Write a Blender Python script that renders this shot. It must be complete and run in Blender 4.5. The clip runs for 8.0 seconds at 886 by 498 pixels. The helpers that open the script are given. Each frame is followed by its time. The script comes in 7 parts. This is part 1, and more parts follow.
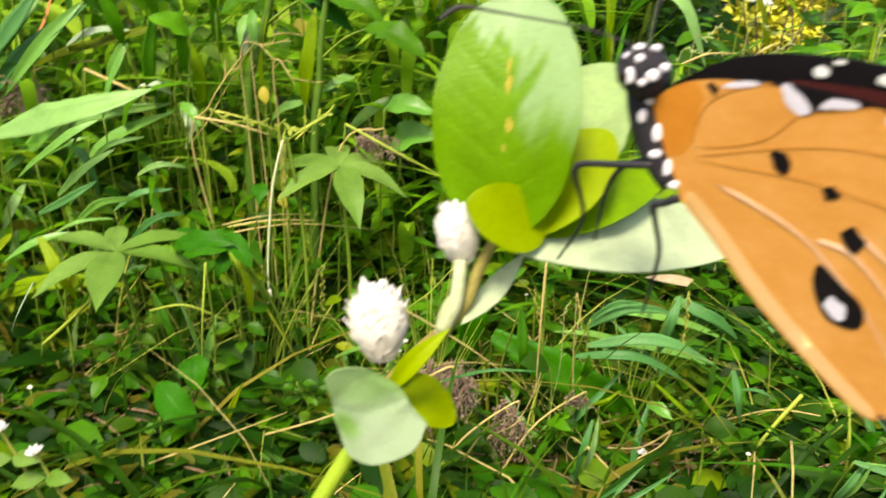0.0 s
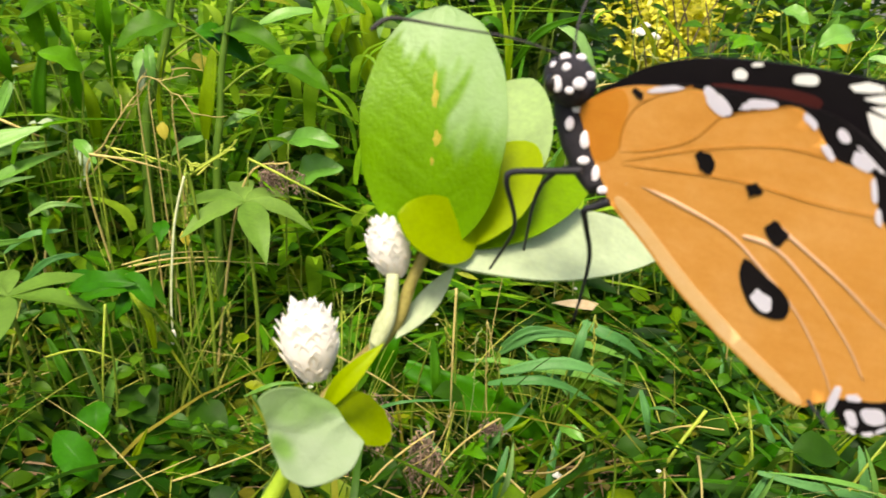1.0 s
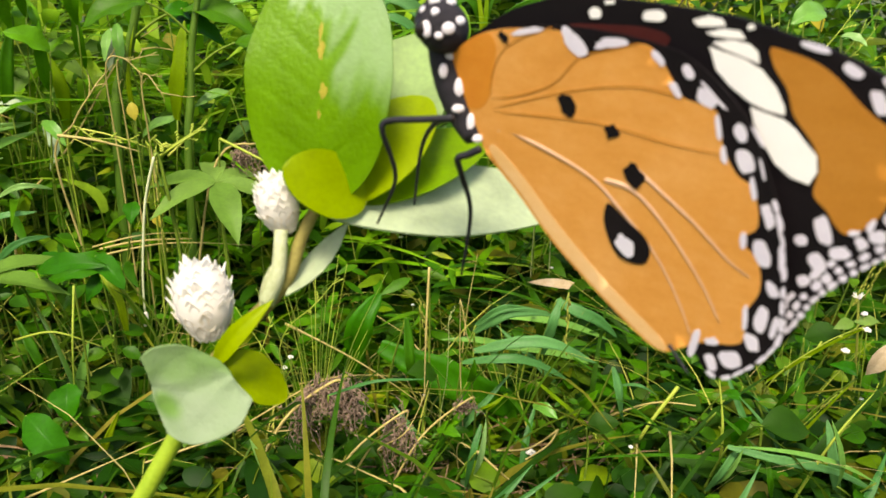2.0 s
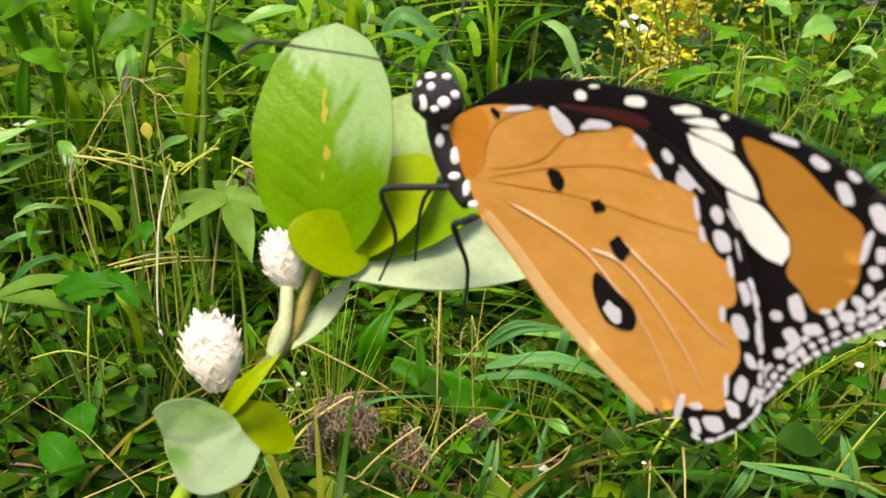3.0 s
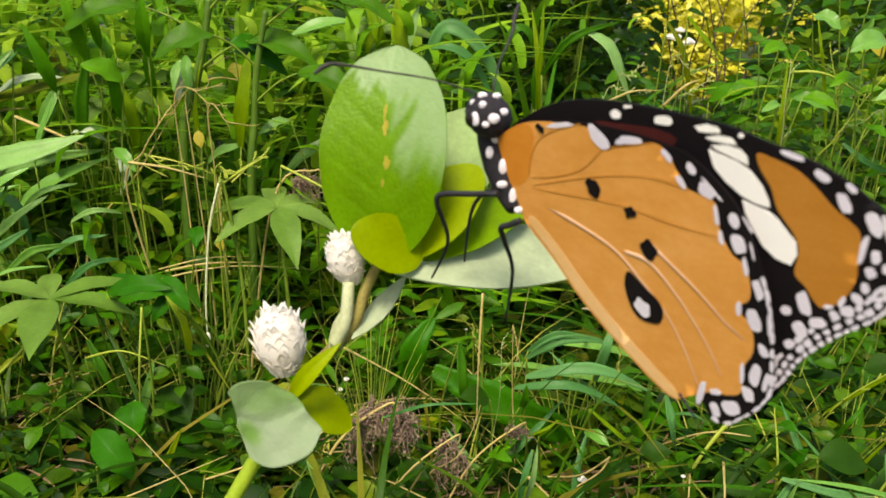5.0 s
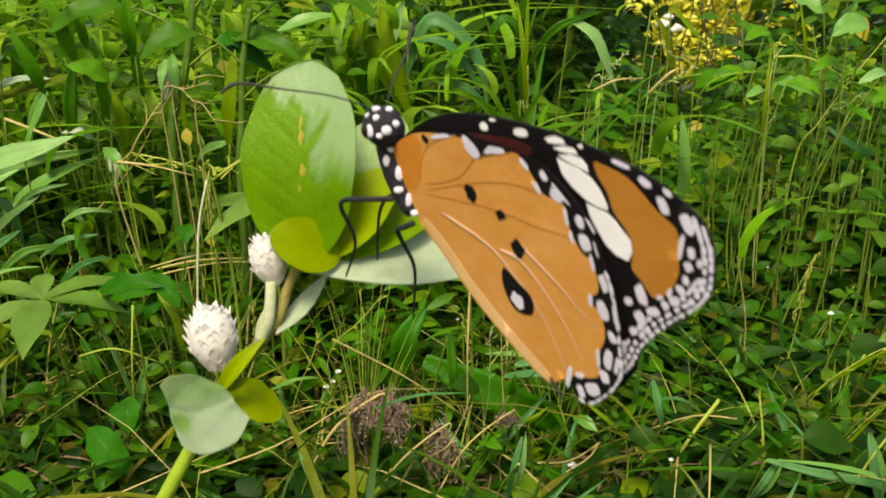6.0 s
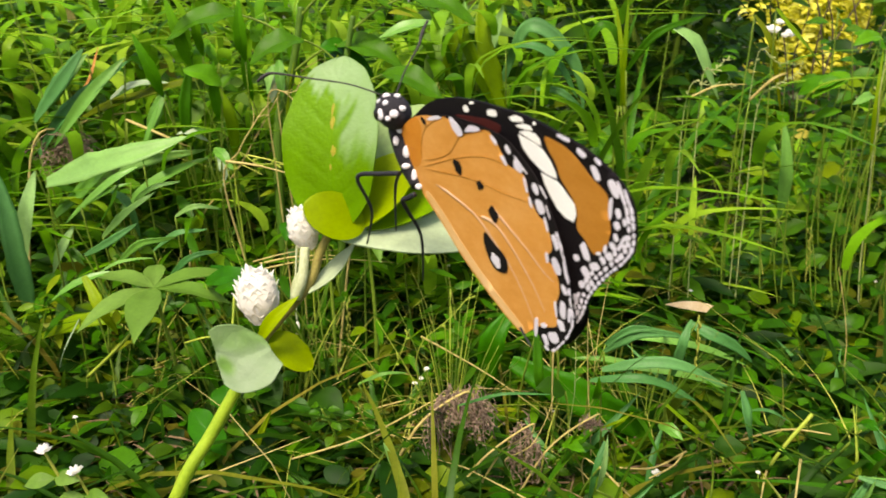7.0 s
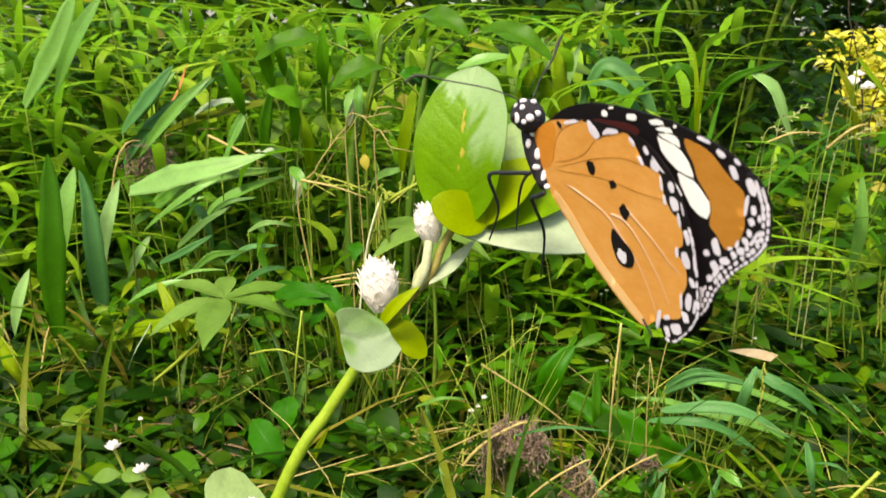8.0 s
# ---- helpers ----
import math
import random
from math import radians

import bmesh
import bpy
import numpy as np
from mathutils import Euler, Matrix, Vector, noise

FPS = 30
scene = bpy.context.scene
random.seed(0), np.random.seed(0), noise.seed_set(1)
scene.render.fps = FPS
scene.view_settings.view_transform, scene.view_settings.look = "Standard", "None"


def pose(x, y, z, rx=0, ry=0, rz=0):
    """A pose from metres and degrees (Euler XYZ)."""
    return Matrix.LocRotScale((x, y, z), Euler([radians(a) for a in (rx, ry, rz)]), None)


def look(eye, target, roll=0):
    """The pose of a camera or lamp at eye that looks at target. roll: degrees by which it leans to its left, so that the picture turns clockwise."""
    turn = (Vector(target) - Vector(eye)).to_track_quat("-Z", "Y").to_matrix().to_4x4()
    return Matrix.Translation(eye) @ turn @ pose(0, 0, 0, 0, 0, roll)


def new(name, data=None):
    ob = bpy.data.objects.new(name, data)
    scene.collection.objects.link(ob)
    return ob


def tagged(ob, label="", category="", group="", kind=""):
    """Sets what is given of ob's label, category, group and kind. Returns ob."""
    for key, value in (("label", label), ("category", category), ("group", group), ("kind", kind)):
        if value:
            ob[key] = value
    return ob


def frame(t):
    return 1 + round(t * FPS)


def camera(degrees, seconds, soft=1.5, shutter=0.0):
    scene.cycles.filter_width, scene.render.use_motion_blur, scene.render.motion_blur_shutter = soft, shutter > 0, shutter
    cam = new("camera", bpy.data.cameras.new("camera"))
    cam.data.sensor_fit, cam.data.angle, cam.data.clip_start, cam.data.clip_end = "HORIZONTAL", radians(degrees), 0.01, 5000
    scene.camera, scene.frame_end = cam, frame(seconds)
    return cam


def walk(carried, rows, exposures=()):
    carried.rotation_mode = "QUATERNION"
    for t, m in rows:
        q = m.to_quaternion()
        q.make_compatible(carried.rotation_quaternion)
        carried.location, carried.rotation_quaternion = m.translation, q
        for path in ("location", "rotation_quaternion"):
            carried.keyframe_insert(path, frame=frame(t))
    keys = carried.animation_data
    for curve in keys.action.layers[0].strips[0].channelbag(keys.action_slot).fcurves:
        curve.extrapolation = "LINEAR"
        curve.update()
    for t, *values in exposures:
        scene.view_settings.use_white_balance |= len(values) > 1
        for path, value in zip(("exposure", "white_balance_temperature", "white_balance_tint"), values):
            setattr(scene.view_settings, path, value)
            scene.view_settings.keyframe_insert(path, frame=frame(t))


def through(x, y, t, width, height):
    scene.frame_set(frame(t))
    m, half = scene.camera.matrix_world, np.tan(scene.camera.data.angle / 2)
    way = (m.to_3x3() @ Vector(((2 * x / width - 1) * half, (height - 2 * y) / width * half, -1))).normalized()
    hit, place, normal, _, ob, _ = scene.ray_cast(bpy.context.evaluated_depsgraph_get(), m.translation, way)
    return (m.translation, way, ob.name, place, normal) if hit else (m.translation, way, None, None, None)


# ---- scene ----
cam = camera(55.0, 8.0, soft=1.2, shutter=0.4)
PATH = [
    (0, (-0.02643, -0.06080, 0.41803), (-0.0775, 0.8407, 0.1227), 1.05),
    (0.2, (-0.02287, -0.06191, 0.41989), (-0.0569, 0.8451, 0.1394), -0.22),
    (0.3, (-0.02410, -0.06213, 0.42009), (-0.0549, 0.8451, 0.1400), -0.52),
    (0.5, (-0.02811, -0.06300, 0.41683), (-0.0276, 0.8447, 0.1364), -0.01),
    (0.8, (-0.02905, -0.06370, 0.41517), (-0.0004, 0.8494, 0.1545), 0.36),
    (1, (-0.02904, -0.06145, 0.41598), (0.0239, 0.8514, 0.1583), 1.06),
    (1.2, (-0.02363, -0.06053, 0.41447), (0.0410, 0.8484, 0.1458), 1.25),
    (1.5, (-0.01720, -0.06017, 0.41356), (0.0498, 0.8468, 0.1388), 0.45),
    (1.7, (-0.01879, -0.06065, 0.41255), (0.0519, 0.8446, 0.1332), 0.92),
    (2.8, (-0.01951, -0.06370, 0.41766), (0.0483, 0.8471, 0.1563), 0.81),
    (3, (-0.01801, -0.06369, 0.41851), (0.0378, 0.8471, 0.1542), 0.27),
    (3.2, (-0.01664, -0.06314, 0.41773), (0.0364, 0.8467, 0.1495), -0.15),
    (3.5, (-0.01486, -0.06512, 0.41931), (0.0413, 0.8450, 0.1529), -0.26),
    (3.7, (-0.01667, -0.06749, 0.42047), (0.0149, 0.8434, 0.1526), -0.55),
    (4, (-0.01690, -0.06969, 0.41984), (0.0069, 0.8409, 0.1499), 0.70),
    (4.2, (-0.01993, -0.07092, 0.42056), (-0.0133, 0.8395, 0.1493), -0.78),
    (5.3, (-0.01901, -0.07481, 0.41992), (-0.0091, 0.8419, 0.1708), 0.72),
    (5.5, (-0.02010, -0.07676, 0.42242), (-0.0058, 0.8377, 0.1652), -0.02),
    (5.8, (-0.01443, -0.07783, 0.42539), (0.0111, 0.8382, 0.1749), -0.47),
    (6, (-0.00840, -0.08030, 0.42317), (0.0010, 0.8324, 0.1597), -0.83),
    (6.2, (-0.00771, -0.08378, 0.42132), (-0.0029, 0.8287, 0.1570), -1.30),
    (6.5, (0.00018, -0.08689, 0.41788), (-0.0272, 0.8218, 0.1421), -1.28),
    (6.8, (0.00243, -0.09369, 0.42238), (-0.0881, 0.8121, 0.1505), -3.01),
    (7, (0.00482, -0.09445, 0.42217), (-0.1011, 0.8148, 0.1681), -1.23),
    (7.2, (0.00329, -0.09942, 0.41930), (-0.1231, 0.8079, 0.1678), -1.15),
    (7.5, (-0.00262, -0.10366, 0.41679), (-0.1701, 0.7996, 0.1747), -0.46),
    (7.7, (-0.00384, -0.10526, 0.42013), (-0.1753, 0.8069, 0.2174), 0.76),
    (8, (-0.00322, -0.10508, 0.41893), (-0.1722, 0.8041, 0.2011), 1.43),
]
walk(cam, [(t, look(eye, target, roll)) for t, eye, target, roll in PATH], [(0.0, 1.38, 7600, 10), (1.5, 1.16, 7600, 10), (3.5, 1.08, 7600, 10), (5.5, 0.83, 7600, 10), (6.2, 0.79, 7600, 10), (7.0, 1.09, 7600, 10), (8.0, 1.22, 7600, 10)])
cam.data.dof.use_dof = True
cam.data.dof.focus_distance = 0.22
cam.data.dof.aperture_fstop = 72.0

# ---- light: bright hazy sky, soft high sun ----
SUN_ELEV, SUN_TURN = radians(58), radians(196)
world = bpy.data.worlds.new("sky")
scene.world = world
world.use_nodes = True
wt = world.node_tree
sky = wt.nodes.new("ShaderNodeTexSky")
sky.sky_type = "NISHITA"
sky.sun_disc = False
sky.sun_elevation, sky.sun_rotation = SUN_ELEV, SUN_TURN
sky.air_density, sky.dust_density = 1.0, 3.0
wt.links.new(sky.outputs[0], wt.nodes["Background"].inputs[0])
wt.nodes["Background"].inputs[1].default_value = 0.15
sun_data = bpy.data.lights.new("sun", "SUN")
sun_data.energy, sun_data.angle, sun_data.color = 2.7, radians(18), (1.0, 0.95, 0.86)
sun = new("sun", sun_data)
sun_dir = Vector((math.sin(SUN_TURN) * math.cos(SUN_ELEV), math.cos(SUN_TURN) * math.cos(SUN_ELEV), math.sin(SUN_ELEV)))
sun.matrix_world = look(sun_dir * 20, (0, 0, 0))

rng = np.random.default_rng(7)


# ---- materials ----
class Nodes:
    """Short hand for building one node material."""

    def __init__(self, name):
        self.mat = bpy.data.materials.new(name)
        self.mat.use_nodes = True
        self.tree = self.mat.node_tree
        self.bsdf = self.tree.nodes["Principled BSDF"]
        self.out = self.tree.nodes["Material Output"]

    def add(self, kind, **values):
        node = self.tree.nodes.new(kind)
        for key, value in values.items():
            node.inputs[key.replace("_", " ")].default_value = value
        return node

    def link(self, a, b):
        self.tree.links.new(a, b)

    def ramp(self, source, stops):
        node = self.tree.nodes.new("ShaderNodeValToRGB")
        els = node.color_ramp.elements
        while len(els) < len(stops):
            els.new(0.5)
        for el, (pos, col) in zip(els, stops):
            el.position, el.color = pos, (*col, 1)
        self.link(source, node.inputs[0])
        return node.outputs[0]

    def noise(self, scale, detail=3.0, rough=0.6, stretch=None):
        node = self.add("ShaderNodeTexNoise", Scale=scale, Detail=detail, Roughness=rough)
        co = self.tree.nodes.new("ShaderNodeTexCoord")
        if stretch:
            mp = self.tree.nodes.new("ShaderNodeMapping")
            mp.inputs["Scale"].default_value = stretch
            self.link(co.outputs["Object"], mp.inputs[0])
            self.link(mp.outputs[0], node.inputs["Vector"])
        else:
            self.link(co.outputs["Object"], node.inputs["Vector"])
        return node.outputs["Fac"]

    def mix(self, fac, a, b, blend="MIX"):
        node = self.tree.nodes.new("ShaderNodeMix")
        node.data_type, node.blend_type = "RGBA", blend
        for value, slot in ((fac, 0), (a, 6), (b, 7)):
            if isinstance(value, (int, float)):
                node.inputs[slot].default_value = value
            elif isinstance(value, tuple):
                node.inputs[slot].default_value = (*value, 1)
            else:
                self.link(value, node.inputs[slot])
        return node.outputs[2]

    def bump(self, height, strength, distance):
        node = self.add("ShaderNodeBump", Strength=strength, Distance=distance)
        self.link(height, node.inputs["Height"])
        self.link(node.outputs[0], self.bsdf.inputs["Normal"])

    def translucent(self, colour, share):
        t = self.tree.nodes.new("ShaderNodeBsdfTranslucent")
        m = self.tree.nodes.new("ShaderNodeMixShader")
        m.inputs[0].default_value = share
        self.link(colour, t.inputs[0])
        self.link(self.bsdf.outputs[0], m.inputs[1])
        self.link(t.outputs[0], m.inputs[2])
        self.link(m.outputs[0], self.out.inputs[0])


def leafy(name, stops, scale=60.0, rough=0.5, share=0.25, per="island", mottle=0.35, relief=0.25, size=0.001, stretch=None, spec=0.10, tone=0.75, blue=0.4, glow=0.45, bloom=None, red=0.92, through=(0.26, 0.50, 0.03)):
    """A leaf: a tint for each leaf or blade, mottling, a soft sheen and light coming through."""
    n = Nodes(name)
    if per == "island":
        tint = n.tree.nodes.new("ShaderNodeNewGeometry").outputs["Random Per Island"]
    else:
        tint = n.tree.nodes.new("ShaderNodeObjectInfo").outputs["Random"]
    base = n.ramp(tint, [(at, (col[0] * tone * red, col[1] * tone, col[2] * tone * blue)) for at, col in stops])
    big = n.noise(scale, 4.0)
    fine = n.noise(scale * 9, 2.0, stretch=stretch)
    dark = n.mix(n.ramp(big, [(0.35, (1, 1, 1)), (0.75, (1 - mottle,) * 3)]), (0, 0, 0), base, "MIX")
    col = n.mix(0.25, dark, n.ramp(fine, [(0.3, (0.0, 0.0, 0.0)), (0.8, (0.5, 0.6, 0.2))]), "SOFT_LIGHT")
    # a second, paler colour mixed in where the attribute asks for it
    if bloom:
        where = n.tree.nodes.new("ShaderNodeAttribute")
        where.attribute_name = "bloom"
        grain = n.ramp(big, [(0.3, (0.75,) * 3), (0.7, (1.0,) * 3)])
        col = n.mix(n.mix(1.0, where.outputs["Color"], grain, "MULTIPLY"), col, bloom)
    n.link(col, n.bsdf.inputs["Base Color"])
    n.bsdf.inputs["Roughness"].default_value = rough
    n.bsdf.inputs["Specular IOR Level"].default_value = spec
    n.bump(fine, relief, size)
    warm = n.mix(glow, col, through, "MIX")
    n.translucent(warm, share)
    return n.mat


def plain(name, dark, light, scale, rough=0.7, relief=0.3, size=0.002, stretch=None, share=0.0):
    """A matt surface whose tone wanders at two scales."""
    n = Nodes(name)
    a, b = n.noise(scale, 4.0, stretch=stretch), n.noise(scale * 7, 3.0, stretch=stretch)
    col = n.mix(0.4, n.ramp(a, [(0.3, dark), (0.7, light)]), n.ramp(b, [(0.3, dark), (0.7, light)]))
    n.link(col, n.bsdf.inputs["Base Color"])
    n.bsdf.inputs["Roughness"].default_value = rough
    n.bsdf.inputs["Specular IOR Level"].default_value = 0.3
    n.bump(b, relief, size)
    if share:
        n.translucent(col, share)
    return n.mat


GREENS = [(0.0, (0.03, 0.11, 0.007)), (0.4, (0.065, 0.20, 0.012)), (0.75, (0.11, 0.24, 0.014)), (0.93, (0.26, 0.33, 0.02)), (1.0, (0.42, 0.38, 0.05))]
M_GRASS = leafy("grass_blade_green", [(0.0, (0.022, 0.085, 0.008)), (0.5, (0.062, 0.175, 0.014)), (0.72, (0.15, 0.26, 0.018)), (0.88, (0.34, 0.33, 0.05)), (1.0, (0.46, 0.35, 0.10))], 40, 0.42, tone=0.49, blue=0.6)
M_BROADGRASS = leafy("broad_grass_green", [(0.0, (0.035, 0.13, 0.012)), (0.6, (0.08, 0.24, 0.022)), (1.0, (0.15, 0.32, 0.03))], 30, 0.36, 0.35, tone=0.70, red=0.80)
M_LANCE = leafy("lance_leaf_green", [(0.0, (0.07, 0.21, 0.014)), (0.5, (0.17, 0.37, 0.028)), (1.0, (0.36, 0.48, 0.10))], 40, 0.36, 0.40, tone=1.05)
# Pale sky sheen of the arching leaves is put into this colour.
M_BLADE = leafy("broad_leaf_pale", [(0.0, (0.12, 0.30, 0.04)), (0.6, (0.20, 0.38, 0.10)), (1.0, (0.30, 0.46, 0.20))], 40, 0.34, 0.3, "object", 0.2, spec=0.3, blue=0.85, tone=1.0)
M_WEED = leafy("weed_leaf_green", GREENS, 50, 0.40, tone=0.72, red=0.80)
M_COVER = leafy("ground_cover_green", [(0.0, (0.010, 0.048, 0.004)), (0.40, (0.024, 0.108, 0.008)), (0.74, (0.070, 0.17, 0.010)), (0.90, (0.24, 0.25, 0.015)), (1.0, (0.30, 0.20, 0.05))], 60, 0.5, tone=0.46, blue=0.5, red=0.80)
M_CREEP = leafy("creeping_leaf_green", [(0.0, (0.035, 0.16, 0.010)), (0.5, (0.075, 0.25, 0.014)), (0.85, (0.15, 0.33, 0.02)), (1.0, (0.34, 0.40, 0.03))], 60, 0.42, 0.35, tone=0.64, red=0.80)
M_SHRUB = leafy("shrub_leaf_green", [(0.0, (0.018, 0.07, 0.006)), (0.6, (0.04, 0.14, 0.010)), (1.0, (0.10, 0.24, 0.02))], 20, 0.42, tone=0.38, red=0.80)
# Distant sunlight is put into this bright yellow leaf colour.
M_SUNNY = leafy("sunlit_yellow_foliage", stops=[(0.0, (0.66, 0.64, 0.08)), (0.5, (0.84, 0.80, 0.18)), (1.0, (0.92, 0.90, 0.45))], scale=15, rough=0.5, share=0.45, tone=1.0, blue=0.6, red=1.04, through=(0.35, 0.5, 0.03))
M_PALM = leafy("palmate_leaf_green", [(0.0, (0.16, 0.30, 0.05)), (1.0, (0.26, 0.40, 0.11))], 35, 0.45, 0.3, "object", blue=0.8)
M_YELLOW = leafy("yellowed_leaf", [(0.0, (0.62, 0.54, 0.14)), (1.0, (0.66, 0.60, 0.26))], 60, 0.5, 0.3, "object", red=1.04, through=(0.35, 0.5, 0.03))
M_STALK = plain("green_stalk", (0.07, 0.14, 0.010), (0.20, 0.28, 0.03), 60, 0.5, share=0.1)
M_DRY = plain("dry_straw", (0.29, 0.22, 0.06), (0.54, 0.45, 0.17), 80, 0.8, share=0.15)
M_DEAD = plain("dead_seed_brown", (0.085, 0.052, 0.036), (0.36, 0.255, 0.185), 260, 0.9, share=0.1)
M_THATCH = plain("dead_thatch_brown", (0.055, 0.034, 0.018), (0.22, 0.145, 0.07), 160, 0.9, share=0.05)
M_SEED = plain("seed_spike_green", (0.17, 0.21, 0.018), (0.38, 0.38, 0.07), 120, 0.7, share=0.2)
def mossy_soil():
    """Brown soil with creeping green growth in patches."""
    n = Nodes("damp_soil")
    crumb, patch, fine = n.noise(14, 5.0), n.noise(3.5, 6.0, 0.7), n.noise(120, 4.0)
    brown = n.mix(0.4, n.ramp(crumb, [(0.3, (0.030, 0.020, 0.012)), (0.7, (0.110, 0.078, 0.052))]), n.ramp(fine, [(0.3, (0.02, 0.014, 0.008)), (0.7, (0.13, 0.09, 0.06))]))
    green = n.ramp(fine, [(0.25, (0.010, 0.032, 0.003)), (0.75, (0.045, 0.095, 0.009))])
    n.link(n.mix(n.ramp(patch, [(0.36, (0.15,) * 3), (0.56, (0.95,) * 3)]), brown, green), n.bsdf.inputs["Base Color"])
    n.bsdf.inputs["Roughness"].default_value = 0.95
    n.bump(fine, 0.8, 0.01)
    return n.mat


M_SOIL = mossy_soil()
M_WHITE = plain("white_petal", (0.90, 0.875, 0.83), (0.95, 0.935, 0.91), 900, 0.6, 0.2, 0.0003, share=0.6)
M_CREAM = plain("cream_petal", (0.78, 0.70, 0.58), (0.90, 0.86, 0.79), 700, 0.7, 0.3, 0.0003, share=0.3)


# ---- mesh helpers ----
def mesh_of(name, verts, faces, mat, smooth=True):
    me = bpy.data.meshes.new(name)
    me.from_pydata([tuple(v) for v in np.asarray(verts, float)], [], [tuple(f) for f in faces])
    me.materials.append(mat)
    me.polygons.foreach_set("use_smooth", [smooth] * len(me.polygons))
    me.update()
    return me


def fast_mesh(name, verts, quads, mat):
    """A large mesh of quads from arrays."""
    me = bpy.data.meshes.new(name)
    v, q = np.ascontiguousarray(verts, np.float32), np.ascontiguousarray(quads, np.int32)
    me.vertices.add(len(v))
    me.vertices.foreach_set("co", v.ravel())
    me.loops.add(q.size)
    me.loops.foreach_set("vertex_index", q.ravel())
    me.polygons.add(len(q))
    me.polygons.foreach_set("loop_start", np.arange(len(q), dtype=np.int32) * 4)
    me.polygons.foreach_set("use_smooth", np.ones(len(q), bool))
    me.materials.append(mat)
    me.update(calc_edges=True)
    me.validate()
    return me


def part(name, me, parent, label=""):
    ob = new(name, me)
    ob.parent = parent
    if label:
        ob["label"] = label
    return ob


def thing(name, at, label, category, group="", kind=""):
    ob = new(name)
    ob.empty_display_size = 0.01
    ob.location = at
    return tagged(ob, label, category, group, kind)


def curve_points(pts, per=6, closed=False):
    """A smooth Catmull-Rom line through a few points."""
    p = np.asarray(pts, float)
    k = len(p)
    out = []
    for i in range(k if closed else k - 1):
        if closed:
            a, b, c, d = p[(i - 1) % k], p[i], p[(i + 1) % k], p[(i + 2) % k]
        else:
            a, b, c, d = p[max(i - 1, 0)], p[i], p[i + 1], p[min(i + 2, k - 1)]
        for s in np.arange(per) / per:
            out.append(0.5 * (2 * b + (c - a) * s + (2 * a - 5 * b + 4 * c - d) * s**2 + (3 * b - a - 3 * c + d) * s**3))
    if not closed:
        out.append(p[-1])
    return np.array(out)


def frames_along(line):
    tang = np.gradient(line, axis=0)
    tang /= np.linalg.norm(tang, axis=1)[:, None] + 1e-12
    ref = np.array([0.3, -0.9, 0.31])
    side = np.cross(tang, ref)
    side /= np.linalg.norm(side, axis=1)[:, None] + 1e-12
    return tang, side, np.cross(side, tang)


def tube(line, radii, sides=7, cap=True):
    """Verts and faces of a round, tapering tube along a line."""
    line = np.asarray(line, float)
    radii = np.broadcast_to(radii, len(line))
    _, side, up = frames_along(line)
    ang = np.arange(sides) * 2 * np.pi / sides
    verts = (line[:, None] + radii[:, None, None] * (np.cos(ang)[None, :, None] * side[:, None] + np.sin(ang)[None, :, None] * up[:, None])).reshape(-1, 3)
    faces = [(i * sides + j, i * sides + (j + 1) % sides, (i + 1) * sides + (j + 1) % sides, (i + 1) * sides + j) for i in range(len(line) - 1) for j in range(sides)]
    if cap:
        faces += [tuple(range(sides))[::-1], tuple(range((len(line) - 1) * sides, len(line) * sides))]
    return verts, faces


def joined(pieces):
    verts, faces, at = [], [], 0
    for v, f in pieces:
        verts.append(v)
        faces += [tuple(i + at for i in face) for face in f]
        at += len(v)
    return np.concatenate(verts), faces


def ellipsoid(centre, axes, nu=14, nv=9):
    """A closed ball stretched to three axis vectors."""
    centre, axes = np.asarray(centre, float), np.asarray(axes, float)
    verts = [centre + axes[2]]
    for i in range(1, nv):
        th = np.pi * i / nv
        for j in range(nu):
            ph = 2 * np.pi * j / nu
            verts.append(centre + axes[0] * np.sin(th) * np.cos(ph) + axes[1] * np.sin(th) * np.sin(ph) + axes[2] * np.cos(th))
    verts.append(centre - axes[2])
    last = len(verts) - 1
    faces = [(0, 1 + j, 1 + (j + 1) % nu) for j in range(nu)]
    for i in range(nv - 2):
        a, b = 1 + i * nu, 1 + (i + 1) * nu
        faces += [(a + j, b + j, b + (j + 1) % nu, a + (j + 1) % nu) for j in range(nu)]
    a = 1 + (nv - 2) * nu
    faces += [(a + j, last, a + (j + 1) % nu) for j in range(nu)]
    return np.array(verts), faces


